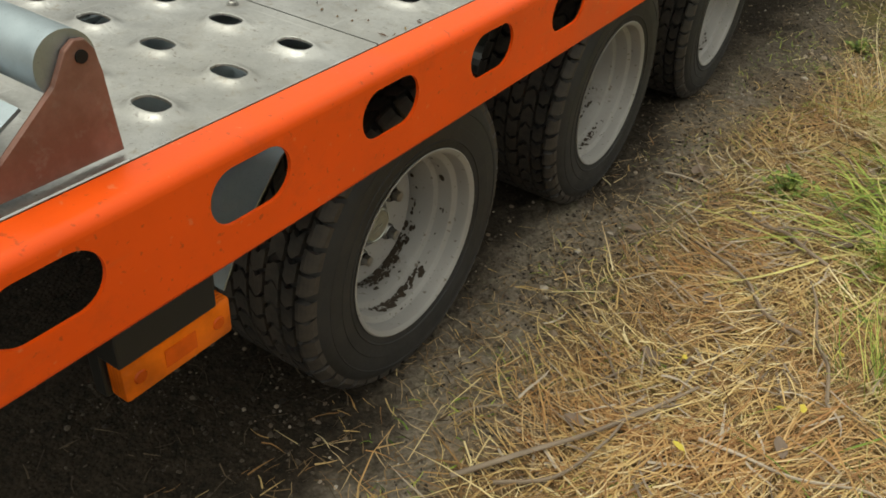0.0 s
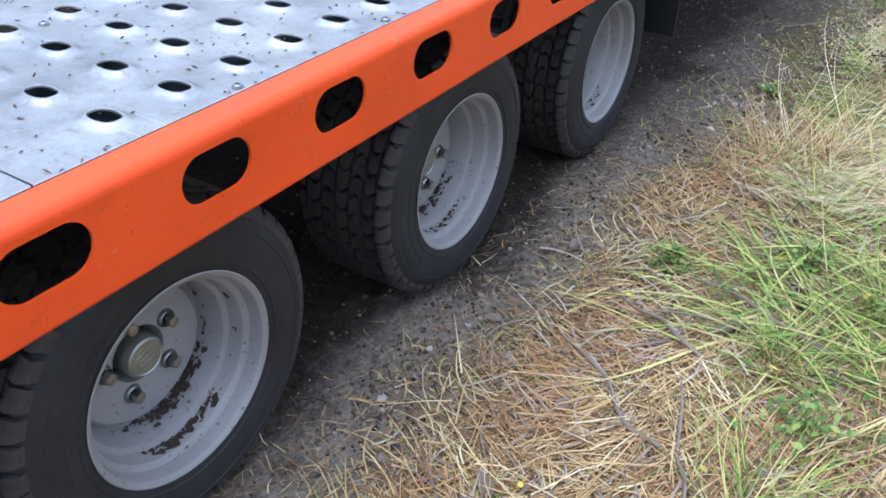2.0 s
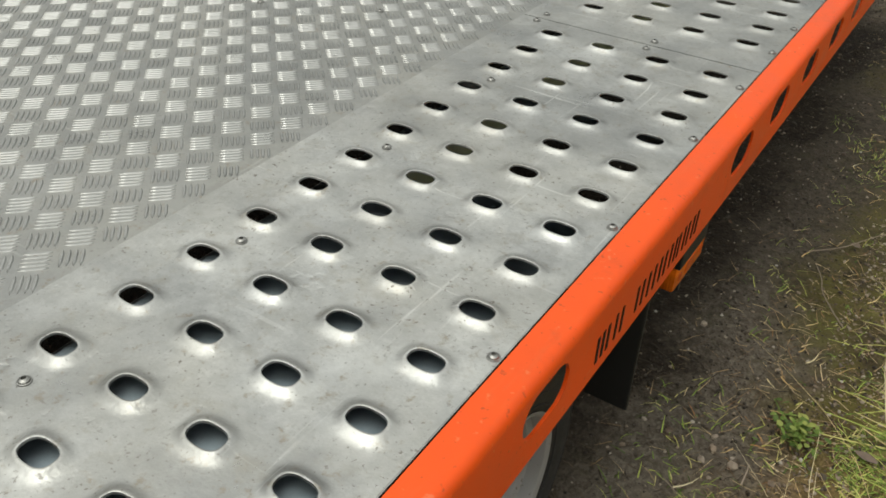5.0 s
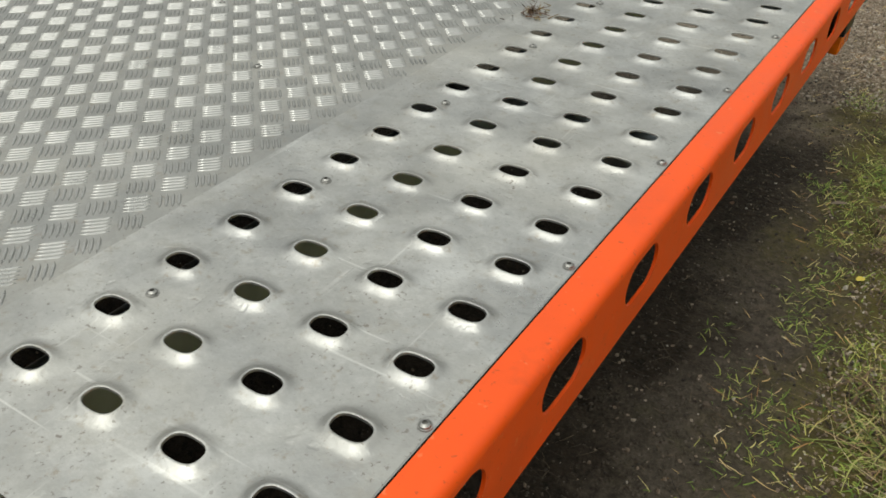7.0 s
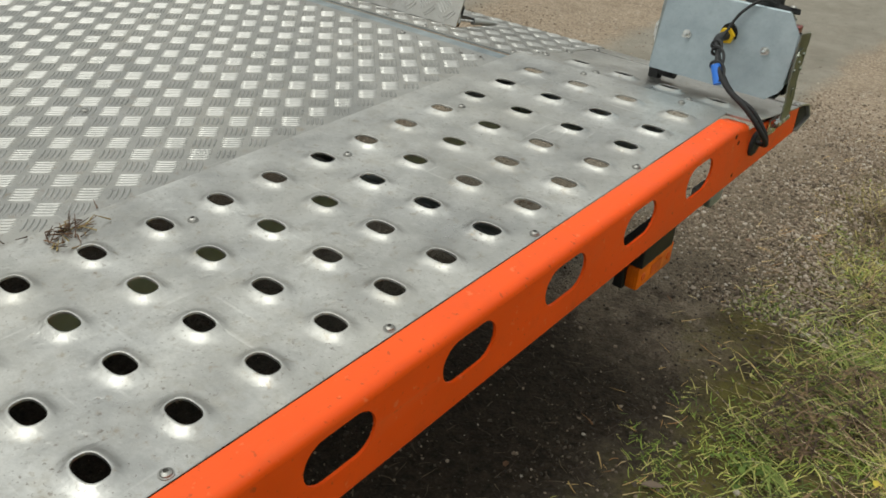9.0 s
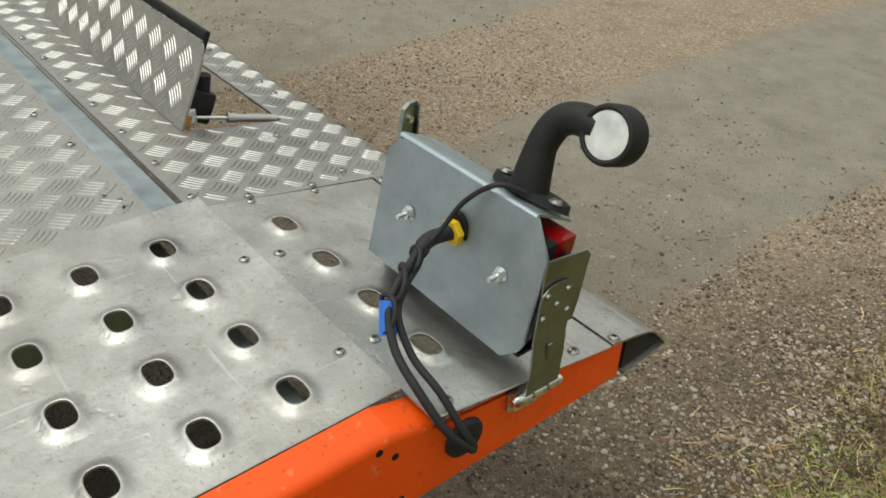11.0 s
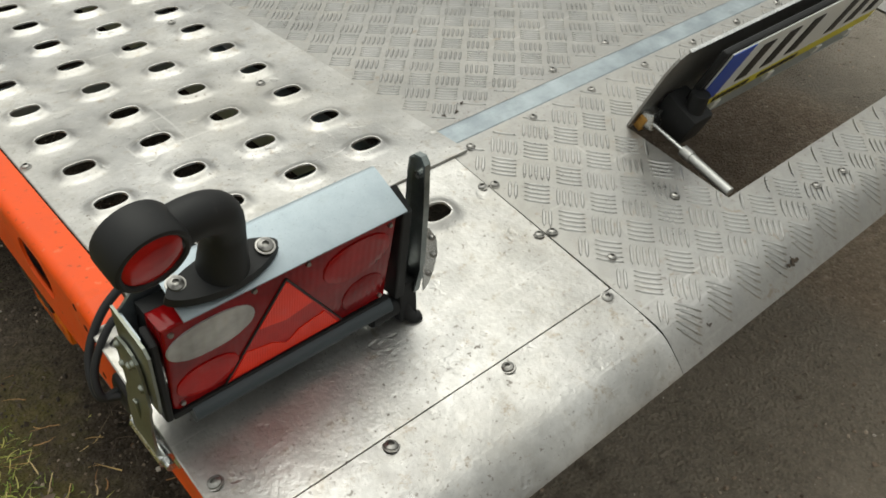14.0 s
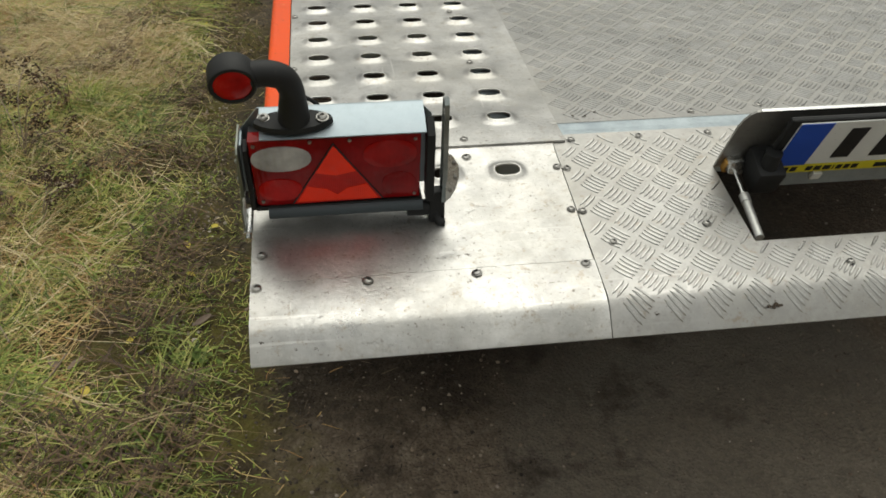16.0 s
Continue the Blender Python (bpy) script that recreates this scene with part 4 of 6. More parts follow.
block_rnd = random.Random(21)
BLOCK_MESHES = [[tread_block_mesh(x0, x1, lean, p, block_rnd) for p in (0.76, 0.80, 0.84, 0.87)] for x0, x1, lean, _ in TREAD_ROWS]
for k, (y, turn) in enumerate(((-0.6288, 12), (0.0265, 47), (0.6875, 81))):
    place = pose(0, y, HUB_Z, turn, 0, 0)
    wheel = part("wheel", rim_bm(), RIM, trailer, "deep-dish silver steel wheel with dirt in the rim", smooth=True, place=place, sharp=24)
    part("tyre", tyre_bm(), TYRE, wheel, "black all-terrain tyre with block tread", smooth=True, sharp=28)
    part("hub_cap", cap_bm(), DULL, wheel, "round dull grey hub cap with a worn mark", smooth=True, place=pose(-0.060, 0, 0), sharp=35)
    for b in range(5):
        a = 2 * math.pi * (b + 0.25) / 5
        part("lug_bolt", bolt_bm(), SCREW_STEEL, wheel, "", smooth=True, place=pose(-0.0605, 0.056 * math.cos(a), 0.056 * math.sin(a)), sharp=35)
    mud = tagged(part("dried_mud", mud_bm(k, (330, 120, 60)[k]), MUD, wheel, "clumps of dried mud in the rim"), kind="stuff")
    mud.matrix_basis = pose(0, 0, 0, -turn, 0, 0)
    bm = bmesh.new()
    add_cyl(bm, (-0.12, 0, 0), (-0.30, 0, 0), 0.045, seg=20)
    part("axle_hub", bm, ZINC, wheel)
    for row, (x0, x1, lean, shift) in enumerate(TREAD_ROWS):
        for b in range(BLOCKS):
            link_mesh("tread_block", random.choice(BLOCK_MESHES[row]), None, wheel, place=pose(0, 0, 0, 360 * (b + shift + random.uniform(-0.06, 0.06)) / BLOCKS, 0, 0))


# ------------------------------------------------------------ screws of the deck
def screw_mesh(name, radius, socket=True):
    bm = bmesh.new()
    s = 20
    def ring(r, z):
        return [(r * math.cos(a), r * math.sin(a), z) for a in (2 * math.pi * i / s for i in range(s))]
    rings = [ring(radius * 1.25, 0.0), ring(radius * 1.22, 0.0008), ring(radius, 0.001), ring(radius * 0.92, 0.0025), ring(radius * 0.62, 0.0038), ring(radius * 0.42, 0.0041)]
    if socket:
        rings += [ring(radius * 0.40, 0.0015), ring(0.00005, 0.0015)]
    else:
        rings += [ring(0.00005, 0.0043)]
    add_rings(bm, rings)
    me = bpy.data.meshes.new(name)
    bmesh.ops.recalc_face_normals(bm, faces=bm.faces)
    bm.to_mesh(me)
    bm.free()
    me.materials.append(SCREW_STEEL)
    me.polygons.foreach_set("use_smooth", [True] * len(me.polygons))
    me.set_sharp_from_angle(angle=radians(35))
    return me


SCREW = screw_mesh("deck_screw", 0.0058)
SCREW_BIG = screw_mesh("tail_screw", 0.0068)


def put_screw(x, y, me=SCREW, z=None, tilt=0.0):
    link_mesh("screw", me, None, trailer, place=pose(x, y, rear_z(y) + 0.0002 if z is None else z, tilt, 0, random.uniform(0, 360)))


step = 3 * PITCH
for y in [0.0462 + step * k for k in range(-2, 5)] + [1.692 + step * k for k in range(7)]:
    put_screw(-0.288, y)
    put_screw(0.0475, y)
for x, y in ((-0.358, 1.437), (-0.358, 1.477), (-0.139, 1.433), (-0.139, 1.472), (0.0475, 1.369), (0.0475, 1.550), (-0.139, -0.79), (-0.139, -0.75)):
    put_screw(x, y)
for x in (-0.229, -0.024):
    put_screw(x, 3.662)
tl = -math.degrees(math.atan(REAR_SLOPE))
for x, y in ((-0.226, 3.707), (-0.027, 3.707), (0.089, 3.711), (0.091, 3.893)):
    put_screw(x, y, SCREW_BIG, rear_z(y) - 0.0002 - 0.0024 * (y - 3.6828) / 0.2612, tl)
for x in (0.100, -0.053, -0.202, -0.358):
    y = 3.956 if x > -0.3 else 3.953
    put_screw(min(x, 0.097), y, SCREW_BIG, rear_z(y) - 0.0008, tl)
for x, y in ((-0.365, 3.742), (-0.381, 3.747), (-0.365, 3.840), (-0.381, 3.846), (-0.409, 3.915), (-0.560, 3.89), (-0.74, 3.985), (-0.80, 3.99), (-1.0, 3.985)):
    put_screw(x, y, SCREW, rear_z(y) - (0.0002 + 0.0024 * (y - 3.6828) / 0.2612 if x > -0.372 else 0.0008), tl)
for x in (-0.405, -0.52, -0.64, -0.76, -0.88, -1.0, -1.12):
    put_screw(x, 3.676, SCREW, rear_z(3.676) - 0.0008, tl)
for x, y in ((-0.64, 3.60), (-0.77, 3.59), (-0.90, 0.62), (-0.62, 1.30), (-0.75, 0.17), (-0.83, 1.2), (-0.9, 2.4), (-0.7, 2.9), (-0.62, 2.2), (-1.05, 1.9), (-1.05, 2.9)):
    put_screw(x, y, SCREW, DECK - 0.0018)

# clod of trodden grass and mud on the deck, and mud spots on the tail
rnd = random.Random(4)
bm = bmesh.new()
for _ in range(60):
    a, r = rnd.uniform(0, 6.283), abs(rnd.gauss(0, 0.022))
    p = Vector((-0.372 + r * math.cos(a), 2.675 + 1.3 * r * math.sin(a), DECK + 0.002))
    d = Vector((rnd.gauss(0, 1), rnd.gauss(0, 1), rnd.uniform(0.0, 0.5))).normalized() * rnd.uniform(0.008, 0.026)
    add_cyl(bm, p, p + d, 0.0011, 0.0004, seg=5)
clod = part("grass_clod", bm, LEAF_DEAD)
tagged(clod, "small clod of dry brown grass lying on the deck", "debris", kind="stuff")


# bits of dry grass and dirt strewn over the front of the deck
verts, faces = [], []
while len(faces) < 420 * 2:
    x, y = rnd.uniform(X_IN, X_OUT), rnd.uniform(-0.75, 0.30)
    if rnd.random() > max(0.03, 1.0 - max(0.0, y + 0.25) / 0.28):
        continue
    a, ln, w = rnd.uniform(0, 6.283), 0.0014 + abs(rnd.gauss(0, 0.0030)), rnd.uniform(0.0006, 0.0017)
    d, e, b = Vector((math.cos(a), math.sin(a), 0)), Vector((-math.sin(a), math.cos(a), 0)), len(verts)
    o = Vector((x, y, DECK + 0.0005))
    verts += [o - d * ln - e * w * 0.4, o - d * ln * 0.2 + e * w, o + d * ln, o - e * w + Vector((0, 0, 0.0004)), o + Vector((0, 0, 0.0016))]
    faces += [(b, b + 3, b + 4), (b + 3, b + 2, b + 4), (b + 2, b + 1, b + 4), (b + 1, b, b + 4)]
crumbs = raw("deck_crumbs", verts, faces, LEAF_DEAD)
tagged(crumbs, "dark bits of dry grass and dirt strewn on the deck", "debris", kind="stuff")


def mud_spot(x, y, size, z=None, tilt=0.0):
    bm = bmesh.new()
    for _ in range(int(6 + size * 500)):
        s = size * rnd.uniform(0.12, 0.3)
        made = bmesh.ops.create_icosphere(bm, subdivisions=1, radius=s)["verts"]
        for v in made:
            v.co *= rnd.uniform(0.7, 1.3)
        bmesh.ops.transform(bm, matrix=Matrix.Translation((rnd.gauss(0, size * 0.35), rnd.gauss(0, size * 0.35), 0.0006)) @ Matrix.Diagonal((1, 1, 0.3, 1)), verts=made)
    ob = part("mud_spot", bm, MUD, trailer, place=pose(x, y, z, tilt, 0, 0))
    return ob


for x, y, size, z in ((-0.607, 4.040, 0.011, 0.5035), (-0.437, 4.036, 0.006, 0.505), (-0.50, 4.028, 0.004, 0.509), (0.0, 4.022, 0.006, 0.5115), (0.083, 4.012, 0.006, 0.5165), (0.075, 4.032, 0.005, 0.507), (0.09, 4.035, 0.004, 0.506), (0.045, 4.045, 0.003, 0.498), (0.02, 4.045, 0.003, 0.498), (-0.62, 3.99, 0.004, 0.5275)):
    mud_spot(x, y, size, z, -26)
for x, y in ((-0.56, 0.12), (-0.62, 0.21), (-0.70, 0.33), (-0.63, 0.35), (-0.50, 0.24), (-0.82, 0.48), (-0.9, 0.62), (-0.455, 0.05), (-0.76, 0.16), (-0.45, 3.60), (-0.47, 3.585), (-0.6, 3.55), (-0.43, 3.597)):
    mud_spot(x, y, rnd.uniform(0.003, 0.006), DECK - 0.0012)

# ------------------------------------------------------------ side markers on the beam
def side_marker(y, long=0.124):
    bm = bmesh.new()
    add_box(bm, 0.068, 0.0905, y - long / 2, y + long / 2, 0.381, 0.4235, 0.004)
    mk = part("side_marker", bm, AMBER, trailer, "oblong amber side reflector in a holder under the beam", smooth=True, sharp=40)
    bm = bmesh.new()
    add_box(bm, 0.050, 0.0675, y - long / 2 - 0.004, y + long / 2 + 0.004, 0.377, 0.460, 0.003)
    add_box(bm, 0.050, 0.095, y - long / 2 - 0.004, y + long / 2 - 0.02, 0.4265, 0.4635, 0.002)
    part("holder", bm, BLACK, mk, "black plastic holder")
    bm = bmesh.new()
    for k in (-1, 1):
        add_cyl(bm, (0.090, y + k * 0.045, 0.402), (0.0918, y + k * 0.045, 0.402), 0.0075, 0.006, seg=16)
    add_box(bm, 0.090, 0.0914, y - 0.018, y + 0.018, 0.392, 0.412, 0.0006)
    part("lens", bm, AMBER_DARK, mk, "darker amber lens")


for y in (-1.098, 1.125, 3.405):
    side_marker(y)

# ------------------------------------------------------------ ramp foot on the front of the deck
ramp = new("loading_ramp")
ramp.location = (-0.3, -1.2, DECK)
tagged(ramp, "galvanised loading ramp with rust-red bracket on the deck", "ramp")


def ramp_part(name, bm, material, label="", **kw):
    return part(name, bm, material, ramp, label, place=Matrix.Translation((0.3, 1.2, -DECK)), **kw)


bm = bmesh.new()
out = [(-1.088, DECK + 0.004), (-1.0945, 0.655), (-1.0975, 0.674), (-1.104, 0.6835), (-1.113, 0.685), (-1.122, 0.679), (-1.135, 0.655), (-1.225, DECK + 0.004)]
add_prism(bm, out, "x", 0.040, 0.046, 0.001)
ramp_part("bracket", bm, RUSTY, "rust-red triangular steel bracket with a bolt hole")
bm = bmesh.new()
add_cyl(bm, (0.0455, -1.110, 0.672), (0.0475, -1.110, 0.672), 0.0052, seg=16)
ramp_part("bolt_hole", bm, PIT)
bm = bmesh.new()
add_cyl(bm, (0.0395, -1.119, 0.667), (-0.62, -1.119, 0.667), 0.026, seg=32)
ramp_part("tube", bm, ZINC, "galvanised steel tube", smooth=True, sharp=40)
bm = bmesh.new()
add_strip(bm, [(-1.155, 0.640), (-1.20, 0.615), (-1.50, DECK + 0.004)], -0.62, 0.030, 0.003)
ramp_part("ramp_sheet", bm, ZINC, "galvanised ramp sheet")
bm = bmesh.new()
add_cyl(bm, (0.030, -1.20, 0.625), (0.045, -1.20, 0.625), 0.009, seg=6)
ramp_part("bolt", bm, BRIGHT)

# ------------------------------------------------------------ folding rear lamp
def lamp_y(z):
    """The housing leans back a little."""
    return 3.789 + (z - 0.585) * 0.24




def sheet_outline(points, off, thick):
    """A plate in the leaning plane from (x, z) points."""
    bm = bmesh.new()
    lo = [bm.verts.new((x, lamp_y(z) + off, z)) for x, z in points]
    hi = [bm.verts.new((x, lamp_y(z) + off + thick, z)) for x, z in points]
    bm.faces.new(lo)
    bm.faces.new(hi[::-1])
    n = len(points)
    for i in range(n):
        bm.faces.new((lo[i], hi[i], hi[(i + 1) % n], lo[(i + 1) % n]))
    return bm


face = [(-0.156, 0.586), (0.080, 0.584), (0.100, 0.600), (0.106, 0.612), (0.106, 0.700), (0.079, 0.735), (-0.124, 0.735), (-0.140, 0.731), (-0.156, 0.712)]
bm = sheet_outline(face, 0.0, 0.003)
# top flange, bent to the rear and down, with rounded ends
top = [(lamp_y(0.735) + 0.0002, 0.7335), (lamp_y(0.735) + 0.0016, 0.7358), (lamp_y(0.735) + 0.0042, 0.7370), (lamp_y(0.735) + 0.0085, 0.7360), (3.8745, 0.7155), (3.8775, 0.7135)]
add_strip(bm, top, -0.142, 0.076, 0.0025)
# side flange at the outer end
for x in (0.106,):
    pts = [(lamp_y(0.615), 0.615), (lamp_y(0.700), 0.700), (3.852, 0.694), (3.838, 0.615)]
    add_prism(bm, pts, "x", x - 0.0025, x)
lamp = part("rear_lamp", bm, ZINC, trailer, "bent galvanised lamp housing folded up on the tail", smooth=True, sharp=38)

# lamp body and lenses, all in the leaning plane
def in_plane(points, y0, y1, bevel=0.0):
    """Prism from (x, z) points between two offsets behind the sheet."""
    bm = bmesh.new()
    lo = [bm.verts.new((x, lamp_y(z) + y0, z)) for x, z in points]
    hi = [bm.verts.new((x, lamp_y(z) + y1, z)) for x, z in points]
    n = len(points)
    fa, fb = bm.faces.new(lo), bm.faces.new(hi[::-1])
    for i in range(n):
        bm.faces.new((lo[i], hi[i], hi[(i + 1) % n], lo[(i + 1) % n]))
    if bevel:
        bmesh.ops.bevel(bm, geom=list(fb.edges), offset=bevel, segments=3, affect="EDGES", profile=0.5)
    return bm


def oval(cx, cz, a, b, n=32, power=2.2):
    return [(cx + a * math.copysign(abs(math.cos(t)) ** (2 / power), math.cos(t)), cz + b * math.copysign(abs(math.sin(t)) ** (2 / power), math.sin(t))) for t in (2 * math.pi * i / n for i in range(n))]


X0, X1, Z0, Z1 = -0.136, 0.093, 0.592, 0.708
body = [(X0, Z0), (X1 - 0.004, Z0 - 0.002), (X1, Z0 + 0.004), (X1, Z1), (X0, Z1)]
part("lamp_body", in_plane(body, 0.006, 0.024), BLACK, lamp, "black plastic lamp body")
part("red_lens", in_plane(body, 0.0245, 0.052, 0.003), RED_DARK, lamp, "dark red moulded lens", smooth=True, sharp=40)
tri = [(-0.083, Z0 + 0.002), (0.043, Z0 + 0.0005), (-0.018, Z1 - 0.010)]
part("triangle_reflector", in_plane(tri, 0.050, 0.0535, 0.0008), RED_PRISM, lamp, "red triangular reflector with prism fields")


def on_tri(across, up):
    """A point of the triangle, across from -1 to 1 at the share up of its height."""
    (ax, az), (bx, bz), (cx, cz) = tri
    low = Vector(((ax + bx) / 2 + across * (bx - ax) / 2, (az + bz) / 2))
    return tuple(low.lerp(Vector((cx, cz)), up))


# brighter prism fields, their returned light painted as a stronger red
part("prism_field", in_plane([on_tri(-0.93, 0.53), on_tri(0.0, 0.47), on_tri(0.93, 0.53), on_tri(0.5, 0.955), on_tri(-0.5, 0.955)], 0.0532, 0.0542), RED_REFLECTOR, lamp, "prism field with the light it returns put into its red")
part("prism_field", in_plane([on_tri(-0.93, 0.03), on_tri(0.93, 0.03), on_tri(0.93, 0.30), on_tri(0.30, 0.24), on_tri(0.0, 0.13), on_tri(-0.30, 0.24), on_tri(-0.93, 0.30)], 0.0532, 0.0542), RED_REFLECTOR, lamp, "prism field with the light it returns put into its red")
part("reversing_lens", in_plane(oval(0.052, 0.676, 0.040, 0.0215), 0.050, 0.0538, 0.001), CLEAR, lamp, "greyish clear oval lens", smooth=True, sharp=40)
part("indicator_lens", in_plane(oval(-0.094, 0.676, 0.037, 0.0240), 0.050, 0.0536, 0.001), RED_MID, lamp, "red oval lens", smooth=True, sharp=40)
part("fog_lens", in_plane(oval(0.058, 0.620, 0.030, 0.020), 0.050, 0.0532, 0.001), RED, lamp, "red round lens", smooth=True, sharp=40)
part("tail_lens", in_plane(oval(-0.106, 0.620, 0.024, 0.022), 0.050, 0.0530, 0.001), RED_DARK, lamp, "dark red round lens", smooth=True, sharp=40)
for x, z in ((0.084, 0.600), (-0.128, 0.600), (0.012, 0.703), (-0.040, 0.703), (-0.128, 0.700), (0.086, 0.700)):
    bm = bmesh.new()
    y = lamp_y(z) + 0.0515
    add_cyl(bm, (x, y, z), (x, y + 0.003, z), 0.0028, 0.0022, seg=12)
    part("lens_screw", bm, SCREW_STEEL, lamp)
# dark seam lines of the triangle
for (xa, za), (xb, zb) in ((tri[0], tri[2]), (tri[1], tri[2])):
    bm = bmesh.new()
    add_cyl(bm, (xa, lamp_y(za) + 0.0528, za), (xb, lamp_y(zb) + 0.0528, zb), 0.0012, seg=6)
    part("lens_seam", bm, DARK, lamp)
# black strip added to close the gap, and rubber bumper tube below the lens
bm = bmesh.new()
add_box(bm, X0 - 0.004, X1 + 0.002, 3.800, 3.8455, 0.5845, 0.5905, 0.0015)
part("lens_gap_strip", bm, BLACK, lamp, "black strip closing the gap under the lens")
bm = bmesh.new()
add_cyl(bm, (0.078, 3.842, 0.5795), (-0.140, 3.842, 0.5795), 0.0095, seg=18)
part("bumper_tube", bm, paint("blue_grey_rubber", (0.055, 0.068, 0.078), 0.5, (0.1, 0.1, 0.1), 0.2), lamp, "blue-grey rubber tube below the lens", smooth=True, sharp=40)
bm = bmesh.new()
add_cyl(bm, (-0.118, 3.838, 0.570), (-0.150, 3.838, 0.570), 0.012, seg=16)
part("rubber_foot", bm, BLACK, lamp, "", smooth=True, sharp=40)

# bolts through the sheet, and the cable gland
for x, z in ((-0.098, 0.661), (0.054, 0.664)):
    bm = bmesh.new()
    y = lamp_y(z)
    add_cyl(bm, (x, y, z), (x, y - 0.0015, z), 0.0085, seg=20)
    hexa = [(x + 0.0062 * math.cos(a), z + 0.0062 * math.sin(a)) for a in (math.pi / 3 * k for k in range(6))]
    add_prism(bm, hexa, "y", y - 0.0015, y - 0.0075)
    add_cyl(bm, (x, y - 0.007, z), (x, y - 0.018, z), 0.0030, seg=12)
    part("bolt", bm, BRIGHT, lamp)
gx, gz = -0.020, 0.676
gy = lamp_y(gz)
bm = bmesh.new()
add_prism(bm, oval(gx, gz, 0.0165, 0.0225, 24, 2.0), "y", gy - 0.0012, gy + 0.0035)
part("cable_opening", bm, PIT, lamp, "dark cable opening")
bm = bmesh.new()
hexa = [(gx - 0.001 + 0.0155 * math.cos(a), gz + 0.0155 * math.sin(a)) for a in (math.pi / 3 * k + 0.2 for k in range(6))]
add_prism(bm, hexa, "y", gy - 0.0015, gy - 0.010, 0.001)
part("cable_gland", bm, YELLOW, lamp, "yellow hexagonal cable gland")

CABLES = (
    ((gx, gy, gz), (gx - 0.003, gy - 0.035, gz + 0.001), (-0.016, 3.752, 0.669), (0.000, 3.722, 0.664), (0.014, 3.697, 0.650), (0.045, 3.682, 0.622), (0.086, 3.682, 0.595), (0.115, 3.694, 0.560), (0.124, 3.718, 0.530), (0.106, 3.728, 0.524)),
    ((gx, gy - 0.02, gz), (gx - 0.002, gy - 0.04, gz), (-0.012, 3.752, 0.661), (0.004, 3.724, 0.655), (0.022, 3.702, 0.640), (0.052, 3.698, 0.610), (0.090, 3.702, 0.590), (0.117, 3.710, 0.556), (0.122, 3.722, 0.530), (0.106, 3.722, 0.527)),
)
bm = bmesh.new()
pts = smooth_path(CABLES[0])
add_tube(bm, pts, [0.0085 if i < 12 else max(0.0046, 0.0085 - 0.0006 * (i - 11)) for i in range(len(pts))])
part("cable", bm, BLACK_RUBBER, lamp, "black cable looping to the side beam", smooth=True, sharp=60)
bm = bmesh.new()
add_tube(bm, smooth_path(CABLES[1]), 0.0042)
part("cable", bm, BLACK_RUBBER, lamp, "thin black cable", smooth=True, sharp=60)
bm = bmesh.new()
add_tube(bm, smooth_path(((0.040, 3.846, 0.740), (0.022, 3.822, 0.747), (-0.004, 3.805, 0.722), (-0.016, 3.786, 0.690), (-0.018, 3.768, 0.676))), 0.0028)
part("cable", bm, BLACK_RUBBER, lamp, "thin black cable", smooth=True, sharp=60)
# thin wire wound about the cable, and a tie
bm = bmesh.new()
coil, core = [], smooth_path(CABLES[0], 10)
for i in range(14, 46):
    p = core[i]
    a = i * 0.62 + 0.9 * math.sin(i * 0.31)
    wide = 0.0112 if 28 < i < 40 else 0.0090
    coil.append(p + Vector((wide * math.sin(a), 0.005 * math.cos(a), wide * math.cos(a))))
add_tube(bm, smooth_path(coil, 3), 0.0027, 8)
part("wound_wire", bm, BLACK_RUBBER, lamp, "thin wire wound about the cable", smooth=True, sharp=60)
bm = bmesh.new()
add_cyl(bm, (0.0085, 3.7000, 0.652), (0.0250, 3.6880, 0.624), 0.0088, seg=16)
part("connector", bm, BLUE, lamp, "blue cable connector", smooth=True, sharp=40)
bm = bmesh.new()
add_lathe(bm, [(FACE_X, 0.024), (FACE_X + 0.004, 0.0235), (FACE_X + 0.007, 0.019), (FACE_X + 0.005, 0.011), (FACE_X + 0.002, 0.0)], 28)
grommet = part("grommet", bm, BLACK_RUBBER, lamp, "black rubber grommet in the beam", smooth=True, place=pose(0, 3.727, 0.522), sharp=50)

# outer hinge bracket
bm = bmesh.new()
out = [(3.806, 0.617), (3.814, 0.706), (3.868, 0.699), (3.8745, 0.692), (3.866, 0.640), (3.860, 0.617)]
add_prism(bm, out, "x", 0.1065, 0.1090)
part("side_plate", bm, ZINC_YELLOW, lamp, "olive passivated side plate")
# strap: rounded top, a step half way down, then the barrel of the hinge
rows_ = [(0.6775, 0.1102, 3.824, 3.836), (0.6750, 0.1102, 3.815, 3.844), (0.6690, 0.1102, 3.809, 3.850), (0.6560, 0.1102, 3.806, 3.853), (0.6120, 0.1104, 3.802, 3.848),
         (0.6050, 0.1122, 3.801, 3.847), (0.5950, 0.1126, 3.800, 3.846), (0.5880, 0.1140, 3.799, 3.845), (0.5470, 0.1148, 3.794, 3.841)]
bm = bmesh.new()
skin = [[[bm.verts.new((x + d, y, z)) for y in (y0, (y0 + y1) / 2, y1)] for z, x, y0, y1 in rows_] for d in (0.0, 0.0024)]
for a, b, c, d in zip(skin[0], skin[0][1:], skin[1], skin[1][1:]):
    for k in range(2):
        bm.faces.new((a[k], a[k + 1], b[k + 1], b[k]))
        bm.faces.new((c[k], d[k], d[k + 1], c[k + 1]))
    bm.faces.new((a[0], b[0], d[0], c[0]))
    bm.faces.new((a[2], c[2], d[2], b[2]))
